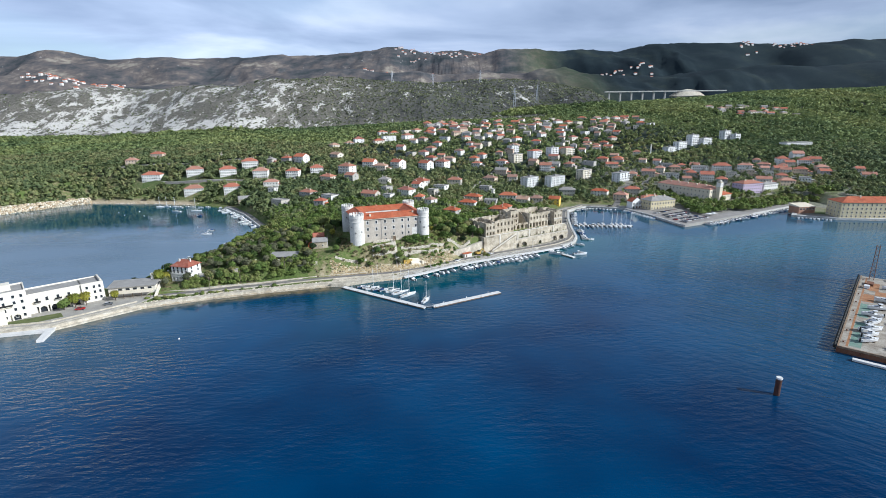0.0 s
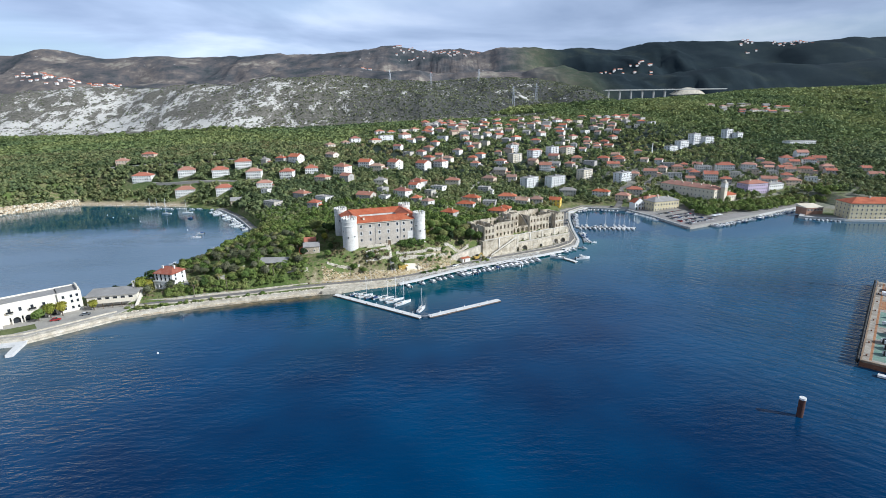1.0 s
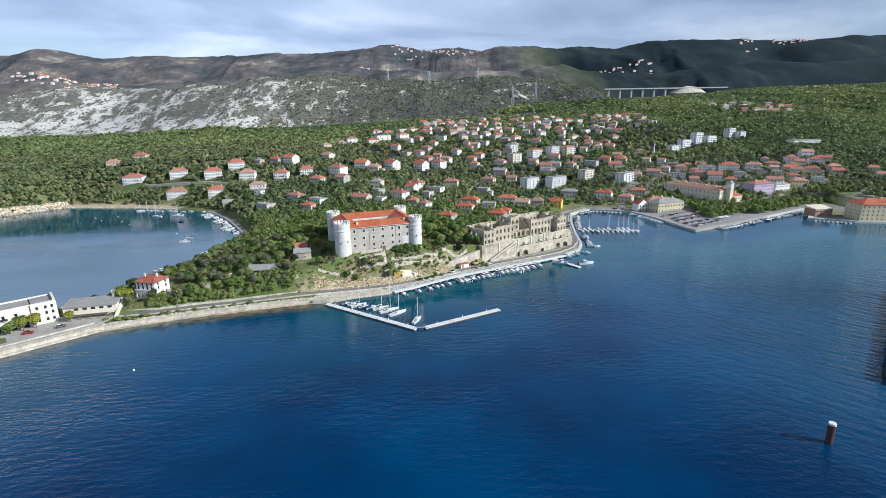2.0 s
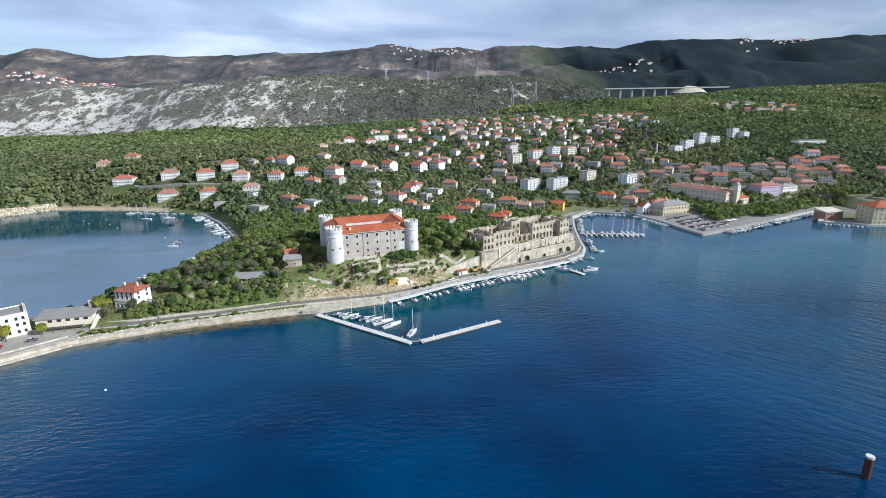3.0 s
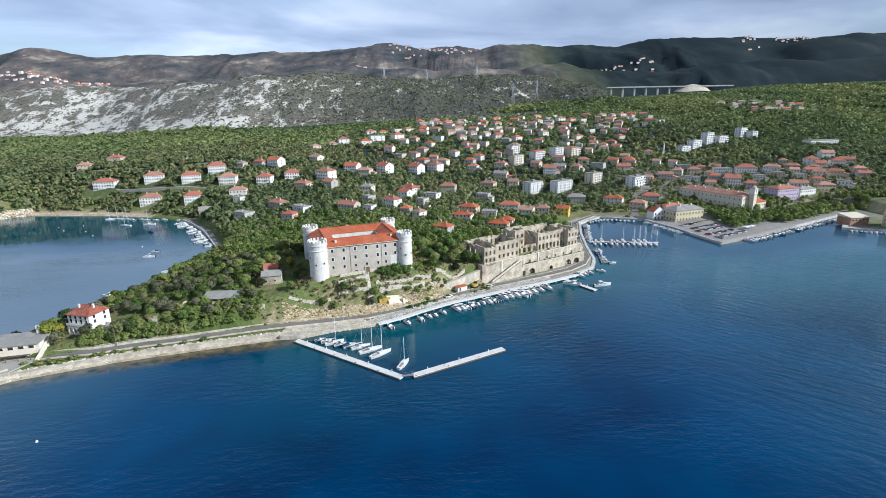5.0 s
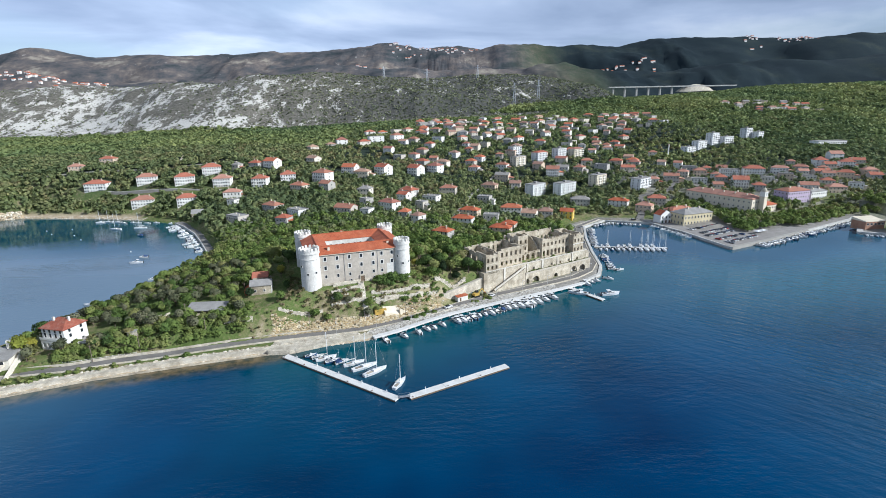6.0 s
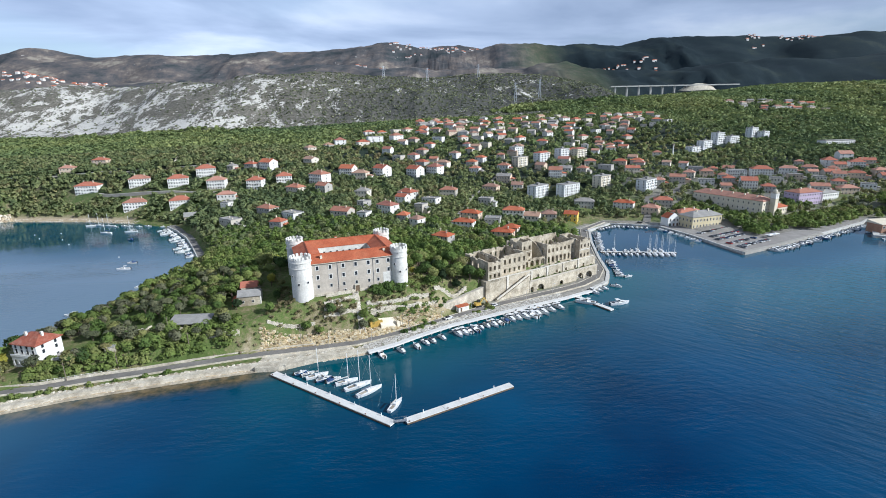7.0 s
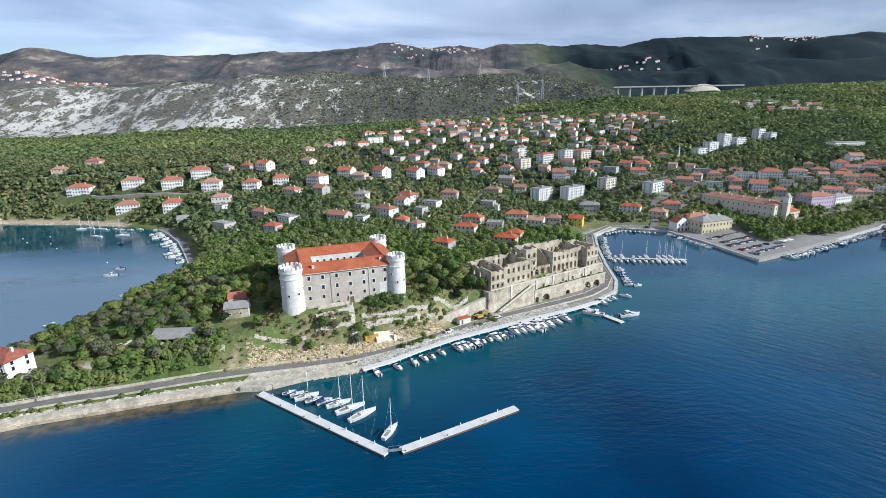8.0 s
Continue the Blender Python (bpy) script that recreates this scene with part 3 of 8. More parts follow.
def height(X, Y):
    X, Y = np.asarray(X, float), np.asarray(Y, float)
    s = shore(X, Y)
    z = np.full(X.shape, 20.0)
    for (px, py, _), w in zip(SPOTS, SPOT_W):
        z += w * bell(np.hypot(X - px, Y - py))
    z = np.clip(z, 2.0, 130)
    z = z * (1 - smooth(1200, 2000, Y)) + 60 * smooth(1200, 2000, Y)
    reach = 14 + 30 * smooth(30, 160, X) + 30 * smooth(500, 540, Y) + 9 * smooth(-75, -52, X) * smooth(22, 2, X)
    road = (1 - smooth(95, 115, X)) * (1 - smooth(420, 430, Y)) * smooth(-175, -165, X)
    flat = 3.5 + 6.5 * road
    z = 1.3 + 0.5 * smooth(0, 3, s) + (z - 1.8) * smooth(flat, reach + 4 * road, s)
    z = np.where((X < -163) & (Y < 265), np.minimum(z, 1.8), z)
    z += waves(X, Y, 60, 3) * 0.5 * smooth(15, 60, s)
    # the terraced bank between the shore road and the castle: height by distance from the road
    far = np.full(X.shape, 1e9)
    for (ax, ay), (bx, by) in zip(BANK_FOOT, BANK_FOOT[1:]):
        dx, dy = bx - ax, by - ay
        t = np.clip(((X - ax) * dx + (Y - ay) * dy) / (dx * dx + dy * dy), 0, 1)
        far = np.minimum(far, np.hypot(X - ax - t * dx, Y - ay - t * dy))
    west = np.interp(far, (4.5, 7, 10, 11.2, 12.6, 16, 20), (1.8, 5.5, 9, 10.5, 12.6, 15, 17))
    east = np.interp(far, (4.5, 6, 7.5, 8.8, 10, 14, 20), (1.8, 5, 7.8, 11.2, 12.4, 15, 16))
    k = smooth(-26, -2, X)
    w = smooth(-62, -48, X) * smooth(12, 3, X) * smooth(24, 19, far) * (s > 9)
    z = z + (west * (1 - k) + east * k - z) * w
    # the platform that the castle stands on
    u, v = (X + 56) * 0.9397 + (Y - 297.6) * 0.342, -(X + 56) * 0.342 + (Y - 297.6) * 0.9397
    d = np.hypot(np.maximum(np.maximum(-4 - u, u - 48), 0), np.maximum(np.maximum(-4 - v, v - 39), 0))
    z = np.where((d < 12) & (s > 9), np.maximum(z, 17.1 - 1.5 * np.maximum(d - 0.5, 0)), z)
    # dug out for the concrete works beside the road
    for nx, ny, nr, nz in ((-17.6, 294.6, 3.6, 1.8), (-23.6, 294.0, 3.2, 4.5)):
        z = np.minimum(z, nz + np.maximum(np.hypot(X - nx, Y - ny) - nr, 0) * 5)
    # level ground below the ruin's walls, on the mole and round the harbour
    u, v = (X - 28.3) * 0.8453 + (Y - 327.2) * 0.5344, -(X - 28.3) * 0.5344 + (Y - 327.2) * 0.8453
    level = (u > -1) & (u < 90) & (v > -20) & (v < 1.5)
    level |= (X > 180) & (X < 400) & (Y - (X - 206) * 0.53 < 455) & (Y > 395) & (s < 45)
    level |= (X > 95) & (X < 205) & (Y > 395) & (s < 20)
    z = np.where(level, np.minimum(z, 1.7), z)
    inland = smooth(20, 120, s)
    rough = waves(X, Y, 520, 5, 4)
    gully = waves(X, Y * 0.8, 480, 12, 5) * 0.6
    for line, xs, zs, front, back, bump in RIDGES:
        top, fall = crest(X, Y + 60 * waves(X, Y, 900, 9, 2), line, xs, zs, front, back)
        rise = np.maximum(top + bump * rough - z, 0) * fall * inland
        spur = (1 - 2.2 * np.abs(gully)) * fall * (1 - fall) * 4
        z = z + rise + spur * bump * 1.7 * inland * (rise > 1)
    return np.where(s < 0, np.maximum(1.3 + s * 1.1, -6.0), z)


RIDGES = [
    (1560, (-2200, -1231, -1068, -880, -705, -597, -468, -342, -201, -29, 112, 285, 411, 520, 700), (150, 172, 189, 188, 195, 178, 198, 206, 196, 187, 195, 192, 172, 120, 60), 400, 500, 6),
    (1500, (100, 186, 339, 491, 643, 838, 1019, 1195, 1600, 2500), (66, 82, 102, 118, 130, 143, 151, 156, 168, 184), 520, 500, 4),
    (2500, (-3000, -2020, -1510, -990, -720, -460, -100, 210, 570, 900, 1500, 2500), (320, 310, 250, 240, 310, 312, 288, 294, 300, 260, 300, 330), 700, 600, 12),
    (3450, (-3200, -2810, -2590, -2270, -2095, -1800, -1585, -1300, -935, -648, -288, -73, 106, 286, 645, 968, 1147, 1394, 1716, 1965, 2216, 2426, 2805, 3300),
     (500, 500, 531, 495, 474, 490, 486, 462, 493, 494, 520, 491, 508, 495, 490, 494, 492, 530, 514, 530, 512, 534, 541, 550), 900, 1200, 12),
]


def ground(x, y):
    return float(height(np.array([x]), np.array([y]))[0])


def graded(stops):
    """Coordinates whose spacing changes along a line: (start, end, step) runs."""
    out = [stops[0][0]]
    for a, b, d in stops:
        n = max(1, round((b - a) / d))
        out += [a + (b - a) * (i + 1) / n for i in range(n)]
    return np.array(out)


def build_ground():
    xs = graded([(-4400, -1500, 58), (-1500, -500, 14), (-500, -220, 6), (-220, 230, 2.6), (230, 520, 6), (520, 1500, 14), (1500, 4400, 58)])
    ys = graded([(120, 190, 8), (190, 420, 2.6), (420, 640, 5), (640, 1250, 10), (1250, 1700, 11), (1700, 4400, 34)])
    X, Y = np.meshgrid(xs, ys)
    Z = height(X, Y)
    nx, ny = len(xs), len(ys)
    v = np.stack([X, Y, Z], -1).reshape(-1, 3)
    i = (np.arange(ny - 1)[:, None] * nx + np.arange(nx - 1)[None]).ravel()
    keep = Z.ravel()
    quads = np.stack([i, i + 1, i + nx + 1, i + nx], -1)
    quads = quads[(keep[quads] > -5.9).any(1)]
    me = np_mesh("ground", v, quads, ground_material())
    s = shore(X, Y)
    gy, gx = np.gradient(Z, ys, xs)
    steep = np.hypot(gx, gy)
    rock = smooth(1140, 1185, Y) * (1 - smooth(1620, 1900, Y)) * (1 - smooth(300, 520, X)) * (0.43 + 0.11 * smooth(-200, -500, X) + 0.06 * smooth(110, 80, Z) * (X < -250))
    rock = np.maximum(rock, 0.33 * smooth(2000, 2400, Y) * (1 - smooth(300, 900, X)))
    # eastern mountain: the darkened, blued tone painted in for cloud shade and haze
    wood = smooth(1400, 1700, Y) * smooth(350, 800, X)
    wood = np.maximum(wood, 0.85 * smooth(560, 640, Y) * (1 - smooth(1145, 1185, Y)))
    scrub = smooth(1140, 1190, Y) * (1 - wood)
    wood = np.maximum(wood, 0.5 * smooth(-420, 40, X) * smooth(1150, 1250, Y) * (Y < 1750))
    cut = smooth(0.4, 0.7, steep) * smooth(9.0, 10.0, s) * (1 - smooth(12.5, 15.0, s)) * (X < 10) * smooth(-85, -70, X) * (0.6 + 0.6 * waves(X, Y, 7, 4, 2)).clip(0, 1)
    cut = np.maximum(cut, smooth(2.6, 1.6, s) * (X < -20) * (Y < 330))
    beach = (smooth(14, 5, s) * (s > -4)) * ((X < -290) & (Y > 420))
    paved = np.maximum(smooth(18, 11, s) * smooth(120, 180, X) * (Y < 700), smooth(15, 12.5, s) * smooth(20, 32, X) * (X < 130) * (Y < 520)) * (s > -5)
    paved = np.maximum(paved, 0.75 * smooth(180, 220, X) * (1 - smooth(500, 560, X)) * smooth(440, 470, Y) * (1 - smooth(680, 740, Y)) * (s > 5) * (0.6 + 0.5 * waves(X, Y, 40, 8, 3)).clip(0, 1))
    paved = np.maximum(paved, 1.0 * ((X > 178) & (X < 300) & (Y - (X - 206) * 0.53 < 478) & (Y > 400) & (s > -5)))
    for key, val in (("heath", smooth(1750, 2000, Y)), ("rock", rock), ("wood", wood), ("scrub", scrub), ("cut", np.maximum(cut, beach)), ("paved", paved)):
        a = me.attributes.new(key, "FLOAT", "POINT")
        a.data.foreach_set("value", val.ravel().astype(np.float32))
    for p in me.polygons:
        p.use_smooth = True
    return tagged(new("ground", me), "grassy headland, wooded slopes and grey karst hills", "ground", kind="structure")


def build_water():
    xs = graded([(-5000, -700, 90), (-700, -260, 10), (-260, 60, 4), (60, 700, 10), (700, 5000, 90)])
    ys = graded([(-3000, -100, 90), (-100, 180, 8), (180, 310, 3.5), (310, 640, 8), (640, 900, 60)])
    X, Y = np.meshgrid(xs, ys)
    nx, ny = len(xs), len(ys)
    v = np.stack([X, Y, np.zeros(X.shape)], -1).reshape(-1, 3)
    i = (np.arange(ny - 1)[:, None] * nx + np.arange(nx - 1)[None]).ravel()
    me = np_mesh("water", v, np.stack([i, i + 1, i + nx + 1, i + nx], -1), water_material())
    s = -shore(X, Y)
    shallow_reflect = 0.5 * smooth(50, 5, s) + 0.25 * smooth(110, 30, s) + 0.3 * smooth(-20, 160, X) * smooth(300, 420, Y)
    shallow_reflect = np.where(Y < 300, shallow_reflect * (0.25 + 0.75 * smooth(-85, -50, X)), shallow_reflect)
    # teal of the far bay stands in for trees reflected there
    shallow_reflect = np.where((X < -120) & (Y > 330), np.maximum(shallow_reflect, 0.5 * smooth(370, 420, Y)), shallow_reflect)
    a = me.attributes.new("shallow_reflect", "FLOAT", "POINT")
    a.data.foreach_set("value", np.clip(shallow_reflect, 0, 1).ravel().astype(np.float32))
    ruffle = (X < -100) * smooth(430, 360, Y) * smooth(230, 300, Y) + 0.4 * smooth(120, 230, X) * smooth(300, 340, Y) * smooth(410, 370, Y)
    # murk plus painted sky reflection, over the harbour and the western shore
    turbid_sheen = 1.05 * smooth(60, 190, X) * smooth(250, 350, Y) * (1 - 0.85 * smooth(375, 425, Y) * smooth(230, 190, X)) + 0.3 * smooth(-95, -150, X) * smooth(120, 195, Y) * (Y < 250) + 0.32 * smooth(70, 170, X) * smooth(90, 190, Y) * smooth(340, 235, Y)
    # where the bay's near half gets its coloured-in sky reflection
    sky_sheen = 0.9 * (X < -100) * smooth(450, 385, Y) * smooth(235, 265, Y - 0.42 * (X + 160) * (X > -200))
    lively = smooth(60, 170, X) * smooth(420, 330, Y)
    # thinned near the shore, so the colour carries the dark tree reflections
    turbid_sheen = turbid_sheen * (1 - 0.8 * smooth(65, 15, s) * (Y > 330))
    # less teal in the marina: dark tree reflections put into the colour
    shallow_reflect = np.where((X > 100) & (Y > 380), shallow_reflect * 0.4, shallow_reflect)
    me.attributes["shallow_reflect"].data.foreach_set("value", np.clip(shallow_reflect, 0, 1).ravel().astype(np.float32))
    lee = np.maximum(0.8 * smooth(75, 12, s) * (Y > 215), 0.85 * (X < -100) * smooth(380, 430, Y))
    lee = np.maximum(lee, 0.88 * (X > 95) * smooth(370, 415, Y) * (X < 420))
    lee = np.maximum(lee, 0.55 * smooth(150, 70, X) * smooth(-130, -60, X))
    for key, val in (("sky_sheen", sky_sheen), ("lively", lively), ("lee", lee)):
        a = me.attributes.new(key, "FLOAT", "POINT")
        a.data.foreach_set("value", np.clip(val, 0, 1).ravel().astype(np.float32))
    a = me.attributes.new("shoal", "FLOAT", "POINT")
    a.data.foreach_set("value", (0.92 * smooth(13, 5, s) * smooth(-45, -72, X) * (Y < 300)).ravel().astype(np.float32))
    a = me.attributes.new("turbid_sheen", "FLOAT", "POINT")
    a.data.foreach_set("value", np.clip(turbid_sheen, 0, 1).ravel().astype(np.float32))
    a = me.attributes.new("ruffle", "FLOAT", "POINT")
    a.data.foreach_set("value", np.clip(ruffle, 0, 1).ravel().astype(np.float32))
    return tagged(new("water", me), "deep blue rippled sea, teal along the quays", "water", kind="structure")


build_ground()
build_water()


# ---- shared pieces ----
def window_mesh(w, h, edge=0.13):
    """Frame and recessed pane in one shell."""
    b = Build()
    def ring(e, y):
        return [(-w / 2 - e, y, -e), (w / 2 + e, y, -e), (w / 2 + e, y, h + e), (-w / 2 - e, y, h + e)]
    v = ring(edge, 0.04) + ring(edge, -0.1) + ring(0.0, -0.1) + ring(0.0, -0.02)
    b.add(v, [(r * 4 + i, r * 4 + (i + 1) % 4, r * 4 + 4 + (i + 1) % 4, r * 4 + 4 + i) for r in range(3) for i in range(4)])
    n = len(b.v) - 4
    b.f.append([n, n + 1, n + 2, n + 3])
    b.mi.append(1)
    return b.mesh("window", M_FRAME, M_GLASS)


WIN = {"small": window_mesh(0.8, 0.9), "mid": window_mesh(1.0, 1.45), "tall": window_mesh(1.1, 1.9), "wide": window_mesh(1.9, 1.5), "castle": window_mesh(1.1, 1.7, 0.3)}


def holed_wall(b, length, z0, z1, holes, thick=0.7, arch=(), ragged=None, y=0.0):
    """A wall along x with openings right through it; holes: (centre, width, foot, head). Heads in arch are rounded. ragged: a broken top."""
    edges = sorted({0.0, float(length), *[c - w / 2 for c, w, _, _ in holes], *[c + w / 2 for c, w, _, _ in holes]})
    cuts = []
    for a, c in zip(edges, edges[1:]):
        n = max(1, round((c - a) / (0.35 if any(abs((a + c) / 2 - h[0]) < h[1] / 2 and h in arch for h in holes) else 2.2)))
        cuts += [(a + (c - a) * i / n, a + (c - a) * (i + 1) / n) for i in range(n)]
    for a, c in cuts:
        mid = (a + c) / 2
        top = z1 - (ragged.random() ** 4 * 1.4 if ragged else 0)
        z = z0
        for h in sorted((h for h in holes if abs(mid - h[0]) < h[1] / 2), key=lambda h: h[2]):
            foot, head = h[2], h[3]
            if h in arch:
                head += math.sqrt(max(0.0, (h[1] / 2) ** 2 - (mid - h[0]) ** 2))
            if foot > z + 0.02:
                b.box(a, y, z, c, y + thick, min(foot, top))
            z = head
        if top > z + 0.02:
            b.box(a, y, z, c, y + thick, top)
    return b


def ribbon(b, pts, left, right, z0, z1):
    """A slab along a line in plan, from left to right of it."""
    n = len(pts)
    side = []
    for i in range(n):
        p, q = Vector(pts[max(0, i - 1)]), Vector(pts[min(n - 1, i + 1)])
        d = (q - p).normalized()
        side.append(Vector((-d.y, d.x)))
    L = [Vector(p) + s * left for p, s in zip(pts, side)]
    R = [Vector(p) - s * right for p, s in zip(pts, side)]
    za = z1 if isinstance(z1, (list, tuple)) else [z1] * n
    zb = z0 if isinstance(z0, (list, tuple)) else [z0] * n
    for i in range(n - 1):
        b.prism([R[i], R[i + 1], L[i + 1], L[i]], [zb[i], zb[i + 1], zb[i + 1], zb[i]], [za[i], za[i + 1], za[i + 1], za[i]])
    return b


def along(pts, d):
    """Place and heading d metres along a line in plan."""
    for p, q in zip(pts, pts[1:]):
        p, q = Vector(p), Vector(q)
        l = (q - p).length
        if d <= l:
            return p + (q - p) * (d / l), math.degrees(math.atan2((q - p).y, (q - p).x))
        d -= l
    return q, math.degrees(math.atan2((q - p).y, (q - p).x))


def length_of(pts):
    return sum((Vector(q) - Vector(p)).length for p, q in zip(pts, pts[1:]))


# ---- the castle ----
CX, CY, CZ, C_ROT = -56.0, 297.6, 17.3, 20.0     # the front tower towards the open sea
C_W, C_D = 44.0, 34.8


def castle():
    c = thing("castle", "four-square castle with white round corner towers and a red tiled roof", "castle", pose(CX, CY, CZ, 0, 0, C_ROT))
    H, t = 15.4, 9.6
    b = Build()
    b.box(0, -1.0, -3, C_W, t, H)
    b.box(0, C_D - t, -3, C_W, C_D + 1, H)
    wall = part("wall", b, M_STUCCO, c, "pale brown weathered stucco front")
    part("wall", Build().box(-1, t, -3, t, C_D - t, H), M_STUCCO, c)
    part("wall", Build().box(C_W - t, t, -3, C_W + 1, C_D - t, H), M_STUCCO, c)
    part("plinth", Build().box(3, -1.25, -3, C_W - 3, -1.0, 0.9), M_STONE, c)
    # court walls, plastered white
    b = Build()
    b.box(t, C_D - t - 0.15, 0, C_W - t, C_D - t, H - 0.1).box(t, t, 0, t + 0.15, C_D - t - 0.15, H - 0.1).box(C_W - t - 0.15, t, 0, C_W - t, C_D - t - 0.15, H - 0.1)
    part("court_wall", b, M_LIME, c)
    # four roof wings, mitred at the corners, ridges along the middle
    o, m, r = 0.7, t / 2, 2.5

    def wing(pts):
        (a, b0, i0, i1, r0, r1) = pts
        v = [(*a, H), (*b0, H), (*r1, H + r), (*r0, H + r), (*i1, H), (*i0, H)]
        w = Build()
        w.add(v + [(x, y, z - 0.3) for x, y, z in v], [(0, 1, 2, 3), (3, 2, 4, 5), (7, 6, 9, 8), (8, 9, 11, 10), (0, 6, 7, 1), (4, 10, 11, 5), (1, 7, 8, 2), (2, 8, 10, 4), (0, 3, 9, 6), (3, 5, 11, 9)])
        return w
    X0, X1, Y0, Y1 = -o - 1, C_W + o + 1, -o - 1, C_D + o + 1
    x0, x1, y0, y1 = t + 0.3, C_W - t - 0.3, t + 0.3, C_D - t - 0.3
    rx0, rx1, ry0, ry1 = m - 0.4, C_W - m + 0.4, m - 0.4, C_D - m + 0.4
    for wg in (((X0, Y0), (X1, Y0), (x0, y0), (x1, y0), (rx0, ry0), (rx1, ry0)), ((X1, Y0), (X1, Y1), (x1, y0), (x1, y1), (rx1, ry0), (rx1, ry1)),
               ((X1, Y1), (X0, Y1), (x1, y1), (x0, y1), (rx1, ry1), (rx0, ry1)), ((X0, Y1), (X0, Y0), (x0, y1), (x0, y0), (rx0, ry1), (rx0, ry0))):
        rf = part("roof", wing(wg), M_TILE, c, "red clay tile roof wing")
        a, e = Vector(wg[4]), Vector(wg[5])
        part("ridge_cap", Build().beam((*a, H + r + 0.05), (*e, H + r + 0.05), 0.45, 0.22), M_TILE, rf)
    for x, y in ((9.0, 1.2), (37.5, 2.0), (20, C_D - 2)):
        ch = part("chimney", Build().box(x - 0.5, y - 0.4, H + 0.5, x + 0.5, y + 0.4, H + 2.7), M_CREAM, c)
        part("chimney_cap", Build().box(x - 0.65, y - 0.55, H + 2.7, x + 0.65, y + 0.55, H + 2.9), M_TILE, ch)
    part("eaves", Build().box(1, -1.75, H - 0.55, C_W - 1, -1.0, H - 0.32), M_CREAM, c)
    # towers
    for k, (x, y, base, R) in enumerate(((0, 0, -2.5, 4.65), (C_W, 0, -1.5, 3.95), (C_W, C_D, -2, 4.1), (0, C_D, -2, 4.2))):
        b = Build()
        b.tube(x, y, base, 16.6, R, R - 0.25, 40).tube(x, y, 16.6, 17.0, R + 0.12, R + 0.12, 40)
        n, ri = 40, R - 0.75
        ring = [(x + q * math.cos(2 * math.pi * i / n), y + q * math.sin(2 * math.pi * i / n), z) for q, z in ((R - 0.05, 17.0), (R - 0.05, 18.0), (ri, 18.0), (ri, 17.02)) for i in range(n)]
        b.add(ring, [(s * n + i, s * n + (i + 1) % n, (s + 1) * n + (i + 1) % n, (s + 1) * n + i) for s in range(3) for i in range(n)])
        tw = part("tower", b, M_LIME, c, "round white plastered corner tower with battlements")
        part("string_course", Build().tube(x, y, 14.1, 14.4, R + 0.12, R + 0.12, 40), M_LIME, tw)
        for i in range(14):
            a = 2 * math.pi * (i + 0.5 * (k % 2)) / 14
            mb = Build().box(-0.52, -0.42, 0, 0.52, 0.42, 1.15)
            mb.add([(-0.52, -0.42, 1.15), (0.52, -0.42, 1.15), (0.52, 0.42, 1.15), (-0.52, 0.42, 1.15), (0, 0, 1.4)], [(0, 1, 4), (1, 2, 4), (2, 3, 4), (3, 0, 4)])
            key = bpy.data.meshes.get("merlon") or mb.mesh("merlon", M_LIME)
            part("merlon", key, None, tw, m=pose(x + (R - 0.42) * math.cos(a), y + (R - 0.42) * math.sin(a), 18.0, 0, 0, math.degrees(a) + 90))
        for a, z in ((-112, 7.0), (-62, 7.4), (-20, 9.0), (-150, 10.5)):
            a = radians(a + 13 * k)
            part("window", WIN["small"], None, tw, m=pose(x + (R - 0.1) * math.cos(a), y + (R - 0.1) * math.sin(a), z, 0, 0, math.degrees(a) + 90))
    # windows of the sea front and the flanks
    for x in (6.7, 12.3, 18.0, 23.6, 29.4, 33.6, 38.6):
        for z, key in ((12.0, "castle"), (7.7, "castle"), (3.6, "mid")):
            part("window", WIN[key], None, wall, m=pose(x, -1.0, z))
    for x in (18.3, 29.6, 33.8):
        part("cellar_window", WIN["small"], None, wall, m=pose(x, -1.25, 0.9))
    for y in (8, 13, 18, 23, 28):
        for z in (3.6, 7.7, 12.0):
            part("window", WIN["castle"], None, wall, m=pose(-1, y, z, 0, 0, -90))
    for i in range(7):
        part("court_window", WIN["mid"], None, wall, m=pose(13 + 3.1 * i, C_D - t - 0.15, 11.6))
    door = part("door", Build().box(-0.9, -0.15, 0, 0.9, 0.1, 2.9), M_DARKWOOD, c, "dark wooden gate", m=pose(23.8, -1.3, 0.0))
    part("door_frame", Build().box(-1.3, -0.3, 0, -0.9, 0.05, 3.3).box(0.9, -0.3, 0, 1.3, 0.05, 3.3).box(-0.9, -0.3, 2.9, 0.9, 0.05, 3.3), M_STONE, door)
    for x in (15.5, 31.5):
        part("downpipe", Build().tube(x, -1.12, 0, H - 0.4, 0.09, 0.09, 8), M_METAL, c)
    part("repair_patch", Build().box(36, -1.04, -1, 41, -1.0, 7.5), M_LIME, c)
    return c


castle()

# ---- the ruined barracks on its terrace ----
RX, RY, RZ, R_ROT = 28.3, 327.2, 12.6, 32.3
R_LEN = 74.0


